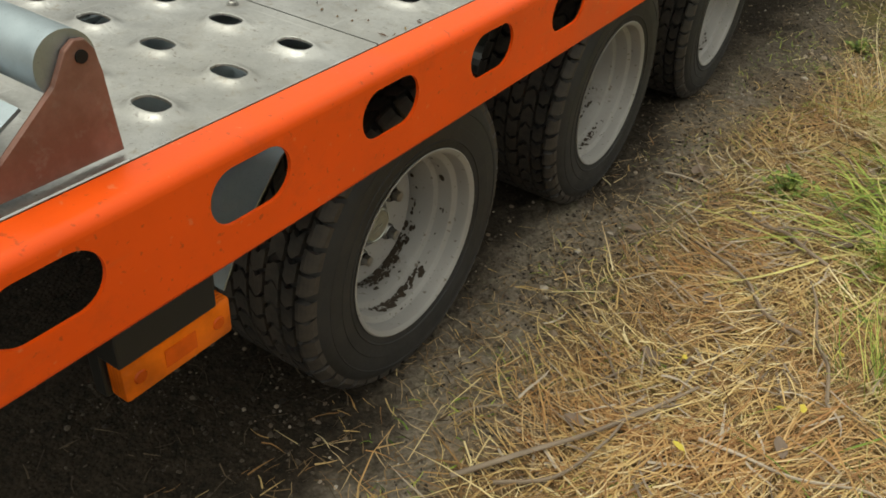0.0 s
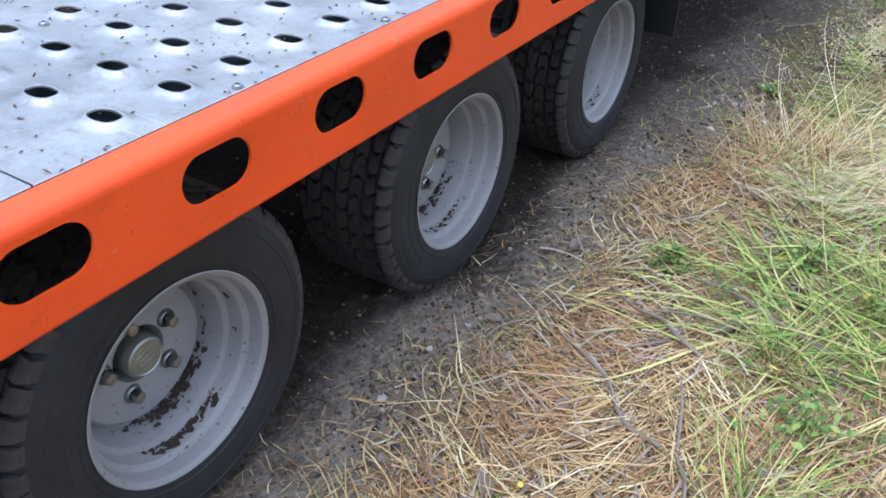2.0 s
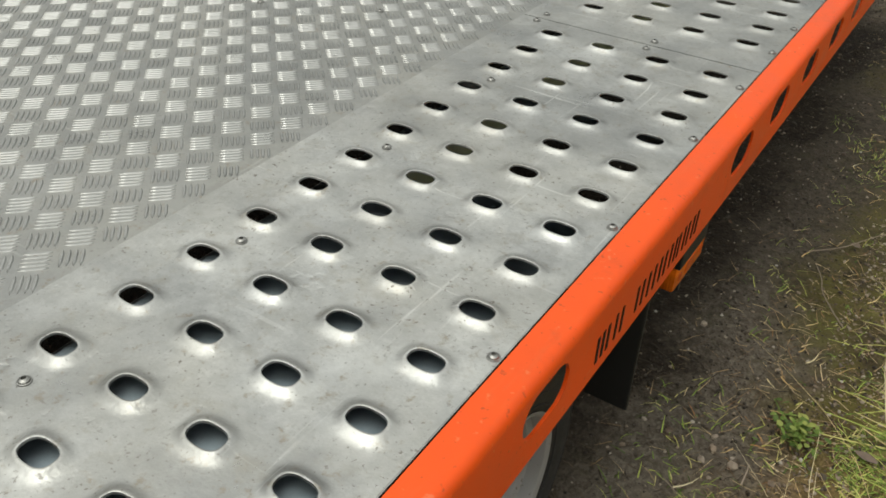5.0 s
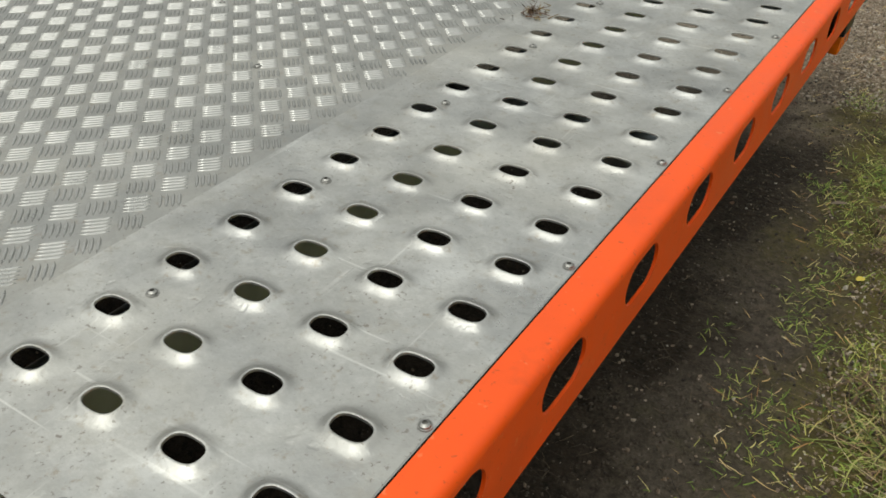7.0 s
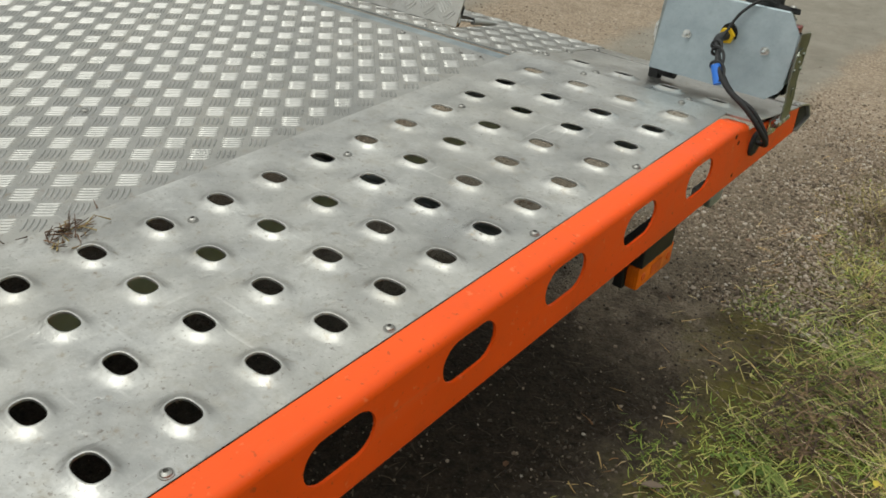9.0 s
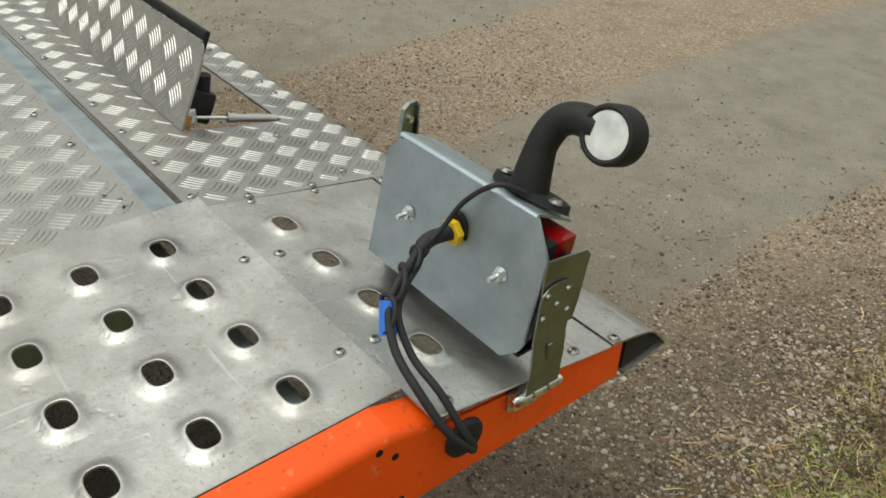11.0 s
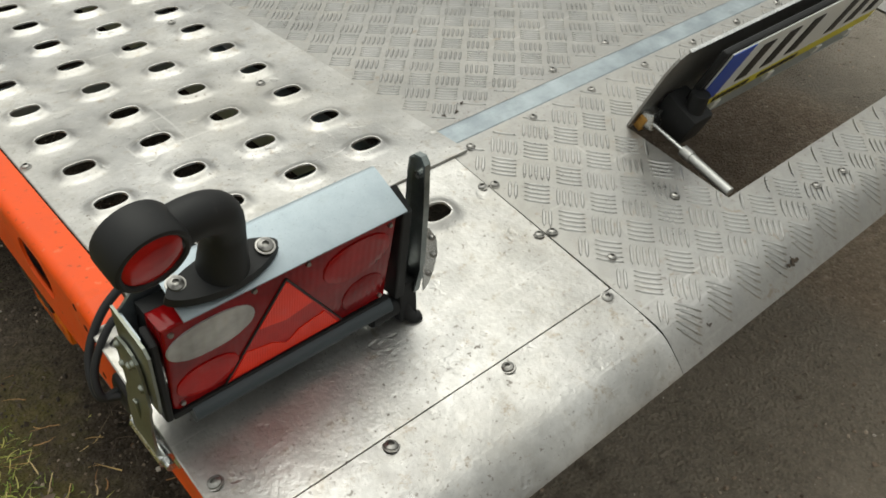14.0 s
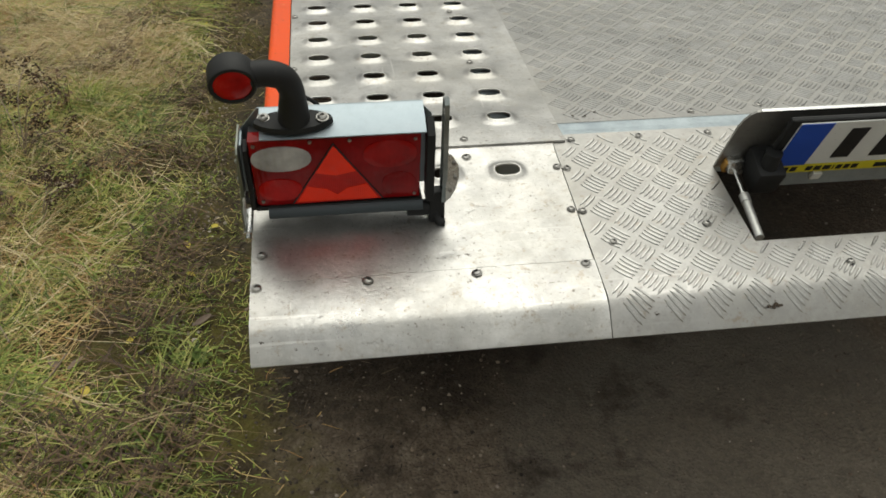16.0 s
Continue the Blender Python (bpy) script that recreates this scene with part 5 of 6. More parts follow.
for row in (0, -1):
    for k in range(2):
        bm.faces.new((skin[0][row][k], skin[0][row][k + 1], skin[1][row][k + 1], skin[1][row][k]))
strap = part("hinge_strap", bm, ZINC_YELLOW, lamp, "riveted steel hinge strap", smooth=True, sharp=25)
bm = bmesh.new()
add_box(bm, 0.1142, 0.1172, 3.8195, 3.8265, 0.586, 0.607, 0.0012)
part("rib", bm, ZINC_YELLOW, strap)
bm = bmesh.new()
out = [(3.784, 0.548), (3.845, 0.548), (3.842, 0.520), (3.824, 0.514), (3.798, 0.516), (3.785, 0.523)]
add_prism(bm, out, "x", FACE_X + 0.0002, FACE_X + 0.0035, 0.0008)
leaf = part("hinge_leaf", bm, BRIGHT, lamp, "steel hinge leaf on the beam")
for y in (3.800, 3.829):
    bm = bmesh.new()
    add_cyl(bm, (FACE_X + 0.003, y, 0.5285), (FACE_X + 0.0062, y, 0.5285), 0.0052, 0.0036, seg=14)
    part("rivet", bm, BRIGHT, leaf, "", smooth=True, sharp=40)
bm = bmesh.new()
add_cyl(bm, (0.1115, 3.780, 0.5455), (0.1115, 3.852, 0.5405), 0.0046, seg=14)
for k in range(3):
    a = 3.786 + k * 0.0205
    add_cyl(bm, (0.1115, a, 0.5452), (0.1115, a + 0.0185, 0.5440), 0.0078, seg=18)
part("hinge_pin", bm, BRIGHT, lamp, "bright steel hinge pin", smooth=True, sharp=40)
for y, z in ((3.815, 0.667), (3.843, 0.665), (3.811, 0.641), (3.845, 0.638), (3.829, 0.652)):
    bm = bmesh.new()
    add_cyl(bm, (0.1120, y, z), (0.1152, y, z), 0.0046, 0.0030, seg=14)
    part("rivet", bm, ZINC_YELLOW, lamp, "", smooth=True, sharp=40)

# inner lever and latch
bm = bmesh.new()
out = [(3.828, 0.585), (3.838, 0.660), (3.848, 0.735), (3.851, 0.748), (3.858, 0.754), (3.868, 0.755), (3.873, 0.748), (3.870, 0.700), (3.862, 0.620), (3.852, 0.585)]
add_prism(bm, out, "x", -0.1730, -0.1712)
mid_line = [((out[0][0] + out[-1][0]) / 2 + (z - 0.585) * 0.13, z) for _, z in out]
inner = [(y + math.copysign(0.0024, m[0] - y), z - (0.0024 if z > 0.75 else 0.0)) for (y, z), m in zip(out, mid_line)]
for k in range(len(out) - 1):
    quad = [out[k], out[k + 1], inner[k + 1], inner[k]]
    add_prism(bm, quad, "x", -0.1712, -0.1665)
part("lever", bm, LEVER_STEEL, lamp, "galvanised folding lever bent to a channel", smooth=False)
bm = bmesh.new()
add_prism(bm, [(-0.1710, 0.672), (-0.1800, 0.666), (-0.1885, 0.651), (-0.1900, 0.632), (-0.1850, 0.612), (-0.1780, 0.598), (-0.1710, 0.592)], "y", 3.8600, 3.8625, 0.0006)
latch = part("latch", bm, BRIGHT, lamp, "bright crescent-shaped steel latch plate")
for x, z in ((-0.1815, 0.655), (-0.1840, 0.632), (-0.1770, 0.612)):
    bm = bmesh.new()
    add_cyl(bm, (x, 3.8620, z), (x, 3.8655, z), 0.0036, 0.0026, seg=12)
    part("rivet", bm, SCREW_STEEL, latch)
bm = bmesh.new()
add_cyl(bm, (-0.1714, 3.861, 0.733), (-0.1670, 3.861, 0.733), 0.0042, seg=12)
part("rivet", bm, BRIGHT, lamp)
bm = bmesh.new()
add_prism(bm, [(3.826, 0.587), (3.845, 0.720), (3.868, 0.702), (3.850, 0.587)], "x", -0.1560, -0.1440, 0.002)
part("end_cap", bm, BLACK, lamp, "black end cap")
bm = bmesh.new()
add_prism(bm, [(3.826, 0.587), (3.846, 0.700), (3.862, 0.690), (3.846, 0.587)], "x", 0.0945, 0.1020, 0.002)
part("end_cap", bm, BLACK, lamp, "black end cap")
bm = bmesh.new()
add_tube(bm, smooth_path(((-0.158, 3.842, 0.585), (-0.160, 3.846, 0.562), (-0.164, 3.852, 0.552), (-0.172, 3.853, 0.551))), 0.0065, 10)
part("hook", bm, BLACK, lamp, "black rubber hook", smooth=True, sharp=60)
bm = bmesh.new()
add_box(bm, -0.172, -0.150, 3.828, 3.850, rear_z(3.84) - 0.0026, 0.600, 0.002)
part("foot_bracket", bm, BLACK, lamp, "black rubber foot")

# marker lamp on its rubber arm
bm = bmesh.new()
nrm = Matrix.Translation((0.031, 3.861, 0.7262)) @ pose(0, 0, 0, -21.5, 0, 3)
ring = oval(0, 0, 0.052, 0.0190, 32, 1.7)
lo = [bm.verts.new(nrm @ Vector((x, y, 0))) for x, y in ring]
hi = [bm.verts.new(nrm @ Vector((x * 0.97, y * 0.95, 0.009))) for x, y in ring]
bm.faces.new(lo[::-1])
bm.faces.new(hi)
for i in range(32):
    bm.faces.new((lo[i], lo[(i + 1) % 32], hi[(i + 1) % 32], hi[i]))
part("marker_base", bm, BLACK, lamp, "black rubber foot of the marker lamp", smooth=True, sharp=40)
arm = smooth_path(((0.030, 3.860, 0.731), (0.029, 3.867, 0.757), (0.029, 3.876, 0.782), (0.037, 3.887, 0.803), (0.056, 3.893, 0.812), (0.082, 3.895, 0.811)))
bm = bmesh.new()
add_tube(bm, arm, [0.0215 - 0.0052 * min(1.0, i / 14) for i in range(len(arm))], 20)
part("marker_arm", bm, BLACK, lamp, "bent black rubber arm", smooth=True, sharp=50)
head = Matrix.Translation((0.0966, 3.8971, 0.8096)) @ pose(0, 0, 0, 0, 20, 95)
bm = bmesh.new()
add_lathe(bm, [(-0.0135, 0.0000), (-0.0135, 0.0232), (-0.0152, 0.0240), (-0.0160, 0.0258), (-0.0152, 0.0282), (-0.0118, 0.0296), (0.0118, 0.0296), (0.0152, 0.0282), (0.0160, 0.0258), (0.0152, 0.0240), (0.0135, 0.0232), (0.0135, 0.0000)], 40)
part("marker_head", bm, BLACK, lamp, "round black rubber marker lamp head", smooth=True, place=head, sharp=40)
bm = bmesh.new()
add_lathe(bm, [(-0.0137, 0.0231), (-0.0150, 0.0212), (-0.0160, 0.0140), (-0.0164, 0.0)], 36)
part("white_lens", bm, WHITE_LENS, lamp, "clear white front lens", smooth=True, place=head)
bm = bmesh.new()
add_lathe(bm, [(0.0137, 0.0231), (0.0150, 0.0212), (0.0160, 0.0140), (0.0164, 0.0)], 36)
part("red_lens", bm, RED, lamp, "red rear lens", smooth=True, place=head)
for x, y, z in ((0.069, 3.860, 0.7365), (-0.007, 3.864, 0.7365)):
    link_mesh("screw", SCREW_BIG, None, lamp, place=pose(x, y, z - 0.0005, -21.5, 0, 0))

# ------------------------------------------------------------ number plate flap
HINGE = Vector((0, 3.762, 0.5645))
TILT = math.degrees(math.atan2(0.901, 0.433))
flap_m = Matrix.Translation(HINGE) @ pose(0, 0, 0, TILT, 0, 0)     # local y runs up the flap, local -z faces the rear
FX0, FX1 = -1.270, -0.620
bm = bmesh.new()
out = [(FX0, 0.0), (FX1, 0.0), (FX1, 0.100), (FX1 - 0.003, 0.117), (FX1 - 0.009, 0.130), (FX1 - 0.016, 0.1365), (FX1 - 0.024, 0.138), (FX0 + 0.024, 0.138), (FX0, 0.108)]
add_prism(bm, out, "z", 0.0, 0.0035)
flap = part("plate_flap", bm, TREAD, trailer, "raised tread plate flap carrying the plate below", place=flap_m)


def flap_part(name, bm, material, label="", **kw):
    return part(name, bm, material, flap, label, **kw)


tv, tf = bar_template()
verts, faces = [], []
for i in range(12):
    for j in range(4):
        for turned in (0, 1):
            cx, cy = FX1 - 0.02 - (i + 0.5 * turned) * 0.0574, 0.012 + (j + 0.5 * turned) * 0.0592
            ca, sa = math.cos(math.pi / 4), math.sin(math.pi / 4) * (-1 if turned else 1)
            for k in range(-2, 3):
                px = cx - sa * k * 0.0075 + ca * tv[:, 0] - sa * tv[:, 1]
                py = cy + ca * k * 0.0075 + sa * tv[:, 0] + ca * tv[:, 1]
                if py.min() < 0.003 or py.max() > 0.132 or px.max() > FX1 - 0.004 - max(0, py.max() - 0.09) * 0.6 or px.min() < FX0 + 0.03:
                    continue
                base = len(verts)
                verts.extend(zip(px.tolist(), py.tolist(), (tv[:, 2] + 0.0035).tolist()))
                faces.extend([tuple(base + q for q in f) for f in tf])
tagged(raw("tread_pattern", verts, faces, TREAD_BAR, flap), "raised five-bar pattern pressed into the flap", kind="stuff")
bm = bmesh.new()
add_box(bm, FX0 + 0.05, -0.676, 0.028, 0.150, -0.030, -0.020, 0.003)
flap_part("plate_holder", bm, BLACK, "black plastic plate holder")
bm = bmesh.new()
add_box(bm, -1.205, -0.690, 0.040, 0.146, -0.0325, -0.0302, 0.0006)
plate = flap_part("number_plate", bm, PLATE_WHITE, "white number plate with a blue band and dark bars")
bm = bmesh.new()
add_box(bm, -0.742, -0.6905, 0.0405, 0.1455, -0.0338, -0.0327)
flap_part("blue_band", bm, PLATE_BLUE, "blue band of the plate")
for x0, x1 in ((-0.765, -0.818), (-0.828, -0.882), (-0.892, -0.946), (-1.005, -1.055), (-1.065, -1.115), (-1.125, -1.175)):
    bm = bmesh.new()
    add_box(bm, x1 + 0.012, x0 - 0.012, 0.056, 0.130, -0.0336, -0.0327)
    flap_part("character_bar", bm, DARK)
bm = bmesh.new()
add_box(bm, -1.205, -0.690, 0.018, 0.039, -0.0325, -0.0235)
flap_part("yellow_strip", bm, PLATE_YELLOW, "yellow strip with dark lettering bars")
x = -0.705
for wide in (0.02, 0.014, 0.0, 0.014, 0.015, 0.016, 0.006, 0.013, 0.013, 0.014, 0.0, 0.0, 0.03, 0.012, 0.02, 0.016, 0.014, 0.016):
    if wide:
        bm = bmesh.new()
        add_box(bm, x - wide + 0.004, x, 0.023, 0.034, -0.0334, -0.0327)
        flap_part("lettering_bar", bm, DARK)
        x -= wide
    else:
        x -= 0.012
bm = bmesh.new()
add_strip(bm, [(0.010, -0.004), (0.006, -0.022), (-0.022, -0.030)], -1.20, -0.70, 0.002)
flap_part("lower_lip", bm, ZINC, "bent grey lip below the plate")
for x in (-0.78, -0.92, -1.06, -1.16):
    bm = bmesh.new()
    add_box(bm, x - 0.008, x + 0.008, -0.004, 0.012, -0.034, -0.0265, 0.001)
    flap_part("clip", bm, WHITE_PLASTIC, "white plastic clip")
bm = bmesh.new()
add_box(bm, -0.700, -0.655, 0.006, 0.058, -0.062, -0.003, 0.006)
add_cyl(bm, (-0.675, 0.045, -0.045), (-0.675, 0.082, -0.035), 0.013, seg=18)
flap_part("plate_lamp", bm, BLACK, "black plate lamp", smooth=True, sharp=40)
# bright strip added as the glint on the flap's top edge
bm = bmesh.new()
add_box(bm, FX0 + 0.024, FX1 - 0.022, 0.1382, 0.1396, -0.0015, 0.0034)
flap_part("flap_edge_glint", bm, BRIGHT, "thin bright strip for the glint along the flap's edge")
bm = bmesh.new()
add_box(bm, -0.640, -0.628, 0.0, 0.024, -0.014, -0.001, 0.002)
flap_part("hinge_block", bm, BRASS, "rusty hinge block")
# gas strut beside the cutout
a, b = Vector((-0.640, 3.790, 0.572)), Vector((-0.6270, 3.927, 0.5385))
mid_p = a.lerp(b, 0.42)
bm = bmesh.new()
add_cyl(bm, a, mid_p, 0.0030, seg=12)
strut = part("gas_strut", bm, BRIGHT, trailer, "grey gas strut holding the flap", smooth=True, sharp=40)
bm = bmesh.new()
add_cyl(bm, mid_p, b, 0.0066, seg=16)
add_cyl(bm, mid_p - (b - a) * 0.03, mid_p + (b - a) * 0.08, 0.0080, seg=16)
part("strut_body", bm, worn_metal("strut_grey", (0.45, 0.45, 0.44), (0.58, 0.58, 0.57), 0.4, 0.55, 30.0), strut, "grey strut body", smooth=True, sharp=40)
bm = bmesh.new()
add_box(bm, -0.655, -0.630, 3.772, 3.792, 0.564, 0.590, 0.003)
part("strut_end", bm, BRIGHT, strut)
# inner bottom below the cutout: dark box
bm = bmesh.new()
add_box(bm, -1.30, -0.60, 3.63, 3.66, 0.49, 0.560, 0.002)
part("rear_cross_member", bm, ZINC, trailer, "galvanised rear cross member")


# ------------------------------------------------------------ straw, grass, stones
def ribbons(name, specs, material, label, category, parent=None):
    """Blades from (root, heading, length, width, rise, droop, segments)."""
    verts, faces = [], []
    for (x, y, z), head, length, width, rise, droop, seg in specs:
        d = np.array((math.cos(head), math.sin(head)))
        s = np.array((-d[1], d[0]))
        base = len(verts)
        for k in range(seg + 1):
            u = k / seg
            along = length * u * math.cos(rise * (1 - 0.5 * u))
            up = length * (math.sin(rise) * u - droop * u * u)
            bend = 0.16 * length * math.sin(u * 2.9 + head * 3) * math.sin(head * 7)
            w = width * (1 - 0.75 * u ** 2) / 2
            cx, cy = x + d[0] * along + s[0] * bend, y + d[1] * along + s[1] * bend
            cz = max(z + up, ground_height(cx, cy) + 0.001) if k else z
            verts.append((cx - s[0] * w, cy - s[1] * w, cz))
            verts.append((cx + s[0] * w, cy + s[1] * w, cz + 0.25 * w))
            if k:
                a = base + 2 * k
                faces.append((a - 2, a - 1, a + 1, a))
    ob = raw(name, verts, faces, material, parent, smooth=True)
    return tagged(ob, label, category, kind="stuff")


R = random.Random(11)


def clump(x, y, scale=2.3, seed=0.0):
    return noise.noise(Vector((x * scale, y * scale, seed)))


def edge_x(y):
    """Where the verge begins."""
    e = 0.17 if y < 0.4 else 0.17 + 0.15 * min(1.0, (y - 0.4) / 0.6)
    if y < -0.3:
        e -= 0.07 * min(1.0, (-0.3 - y) / 0.3)
    if y > 3.0:
        e -= 0.17 * min(1.0, (y - 3.0) / 0.6) + 0.03 * max(0.0, y - 3.6)
    return e + 0.07 * noise.noise(Vector((y * 2.1, 3.0, 0.0)))


def fade(x, y):
    """Thins the growth out towards the borders of the planted strip."""
    w = 0.25 * noise.noise(Vector((x * 1.1, y * 1.1, 20.0)))
    return min(1.0, max(0.0, (1.75 - x + w) / 0.7), max(0.0, (y + 1.75 + w) / 0.6), max(0.0, (6.0 - y + w) / 0.8))


def scatter(count, xr, yr, keep):
    n = 0
    while n < count:
        x, y = R.uniform(*xr), R.uniform(*yr)
        if R.random() < keep(x, y) * fade(x, y):
            n += 1
            yield x, y


def straw_keep(x, y):
    e = edge_x(y)
    if x < e:
        return 0.05 * max(0.0, 1 - (e - x) / 0.20)
    base = 1.0 if y < 0.70 else max(0.012 if x < 0.46 + 0.08 * min(1.0, y - 0.70) else 0.95 if y < 2.2 else 0.5, 1.0 - (y - 0.70) * 5.0)
    return base * min(1.0, 0.06 + (x - e) / 0.22) * (0.65 + 0.5 * clump(x, y))


specs = []
for x, y in scatter(60000, (-0.1, 1.9), (-1.7, 6.0), straw_keep):
    flow = 0.5 + 2.6 * clump(x, y, 2.4, 4.0) + 1.1 * clump(x, y, 8.0, 6.0) + R.gauss(0, 0.62)
    z = ground_height(x, y) + abs(R.gauss(0, 0.009))
    fine = R.random() < 0.5
    specs.append(((x, y, z), flow + (math.pi if R.random() < 0.35 else 0), (R.uniform(0.025, 0.085) if fine else R.uniform(0.04, 0.13)) * (1.0 if x > edge_x(y) else 0.4), R.uniform(0.0008, 0.0015) if fine else R.uniform(0.0014, 0.0030), abs(R.gauss(0.03, 0.10)), R.uniform(0.0, 0.14), 3))
ribbons("dry_straw", specs, STRAW, "flattened golden dry straw covering the verge", "straw")
specs = []
for x, y in scatter(4400, (0.08, 1.3), (2.2, 5.6), lambda x, y: min(1.0, max(0.0, (x - edge_x(y)) / 0.22)) * max(0.0, 0.25 + 1.2 * clump(x, y, 3.3, 12.0))):
    specs.append(((x, y, ground_height(x, y) + abs(R.gauss(0, 0.006))), 1.2 + 2.0 * clump(x, y, 1.8, 7.0) + R.gauss(0, 0.8), R.uniform(0.03, 0.11), R.uniform(0.0010, 0.0026), abs(R.gauss(0.12, 0.2)), R.uniform(0.0, 0.3), 3))
ribbons("withered_grass", specs, WITHERED, "matted withered yellow grass on the verge", "grass")
specs = []
for x, y in scatter(9000, (0.34, 1.5), (0.6, 3.2), lambda x, y: min(1.0, max(0.0, x - (0.32 if y < 0.78 else 0.52 if y < 1.6 else 0.40)) / 0.14) * max(0.0, 0.55 + 0.9 * clump(x, y, 2.6, 18.0)) * (1.0 if y < 2.2 else 0.12)):
    specs.append(((x, y, ground_height(x, y) + R.uniform(0.004, 0.045)), 0.9 + 2.0 * clump(x, y, 1.7, 9.0) + R.gauss(0, 0.7), R.uniform(0.05, 0.19), R.uniform(0.0012, 0.0030), R.gauss(0.06, 0.14), R.uniform(0.0, 0.2), 3))
ribbons("pale_grass", specs, PALE_STRAW, "pale bleached grass lying over the outer verge", "grass")
# broad flattened blades, bleached and broken
specs = []
for x, y in scatter(1500, (0.12, 1.5), (-1.3, 1.2), straw_keep):
    specs.append(((x, y, ground_height(x, y) + R.uniform(0.006, 0.018)), R.uniform(0, 6.283), R.uniform(0.03, 0.12), R.uniform(0.0025, 0.0050), R.gauss(0.0, 0.06), R.uniform(0.0, 0.08), 4))
ribbons("flattened_blades", specs, TWIG, "broad bleached blades of dead grass lying flat", "grass")
# longer stalks lying on top
specs = []
for x, y in scatter(260, (0.12, 1.5), (-1.3, 1.6), straw_keep):
    specs.append(((x, y, ground_height(x, y) + R.uniform(0.008, 0.03)), R.uniform(0, 6.283), R.uniform(0.12, 0.32), R.uniform(0.0016, 0.0036), abs(R.gauss(0.02, 0.05)), R.uniform(0.02, 0.10), 5))
ribbons("straw_stalks", specs, STRAW, "long pale straw stalks lying across the verge", "straw")


# short broken bits between the stalks and along the edge
specs = []
for x, y in scatter(30000, (0.02, 1.2), (-1.2, 2.0), lambda x, y: (1.0 if y < 0.7 or x > 0.5 else 0.15) * (0.25 + 0.75 * min(1.0, max(0.0, (x - 0.10) / 0.15))) * (0.4 + 0.8 * max(0.0, clump(x, y, 3.1, 6.0) + 0.4))):
    specs.append(((x, y, ground_height(x, y) + abs(R.gauss(0, 0.005))), R.uniform(0, 6.283), R.uniform(0.010, 0.055), R.uniform(0.0008, 0.0022), abs(R.gauss(0.05, 0.15)), R.uniform(0.0, 0.1), 2))
ribbons("straw_litter", specs, LITTER, "short broken brown straw litter on the soil", "straw")


# litter with shade in its colour, on the soil under the beam
specs = []
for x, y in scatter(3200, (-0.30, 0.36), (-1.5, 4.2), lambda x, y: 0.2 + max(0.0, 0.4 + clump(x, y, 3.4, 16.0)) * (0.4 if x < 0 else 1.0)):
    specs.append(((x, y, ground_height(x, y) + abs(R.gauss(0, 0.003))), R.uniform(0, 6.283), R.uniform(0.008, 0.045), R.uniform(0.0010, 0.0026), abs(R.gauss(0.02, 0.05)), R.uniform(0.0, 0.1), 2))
ribbons("shade_litter", specs, SHADE_LITTER, "grass litter darkened for the shade it lies in", "straw")


def grass_keep(x, y):
    e = edge_x(y) + 0.08
    if x < e:
        return 0.03 if x > e - 0.12 else 0.0
    side = min(1.0, max(0.0, (x - 0.42) / 0.25)) if y < 1.2 else 1.0
    c = clump(x, y, 2.9, 8.0)
    return (0.015 + 0.985 * side) * max(0.0, 0.25 + 1.3 * c) * (0.6 * min(1.0, max(0.12, (y + 0.15) / 0.45)) if y < 1.2 else 1.0)


specs = []
for x, y in scatter(36000, (0.1, 1.9), (-1.6, 6.0), grass_keep):
    tall = 0.10 if y < 1.2 else 0.07
    specs.append(((x, y, ground_height(x, y)), R.uniform(0, 6.283), R.uniform(0.35, 1.0) * tall * (1.9 if x > 0.5 else 1.2) * min(1.0, max(0.25, (x - edge_x(y)) / 0.25)), R.uniform(0.0014, 0.0038), R.uniform(0.05, 0.55), R.uniform(0.1, 0.5), 4))
ribbons("green_grass", specs, GRASS, "green and yellowing grass tufts on the verge", "grass")
# short sprigs on the bare soil along the edge
specs = []
for x, y in scatter(5200, (0.06, 0.44), (-0.9, 4.6), lambda x, y: max(0.0, 0.12 + clump(x, y, 6.0, 15.0)) * (1.0 if x > 0.15 or y > 3.0 else 0.4) * (2.2 if y > 2.7 else 0.8)):
    specs.append(((x, y, ground_height(x, y)), R.uniform(0, 6.283), R.uniform(0.008, 0.032), R.uniform(0.0012, 0.0026), R.uniform(0.2, 1.1), R.uniform(0.1, 0.4), 3))
ribbons("grass_sprigs", specs, GRASS, "short green sprigs on the bare soil", "grass")
# broad fresh blades at the outer verge
specs = []
for x, y in scatter(1000, (0.50, 1.3), (-0.9, 1.6), lambda x, y: max(0.0, 0.25 + clump(x, y, 2.6, 2.0)) * min(1.0, (x - 0.40) / 0.2) * min(1.0, max(0.04, (y + 0.1) / 0.35))):
    specs.append(((x, y, ground_height(x, y)), R.gauss(3.0, 0.7), R.uniform(0.14, 0.34), R.uniform(0.003, 0.008), R.uniform(0.15, 0.55), R.uniform(0.2, 0.5), 6))
ribbons("broad_grass", specs, GRASS, "broad bright green grass blades", "grass")


def tuft(cx, cy, count, tall, spread, material, label):
    specs = []
    for _ in range(count):
        a, r = R.uniform(0, 6.283), abs(R.gauss(0, spread))
        x, y = cx + r * math.cos(a), cy + r * math.sin(a)
        specs.append(((x, y, ground_height(x, y)), a + R.gauss(0, 0.8), tall * R.uniform(0.45, 1.0), R.uniform(0.0010, 0.0022), R.uniform(0.8, 1.5), R.uniform(0.05, 0.4), 5))
    ob = ribbons("grass_tuft", specs, material, label, "grass")
    return ob


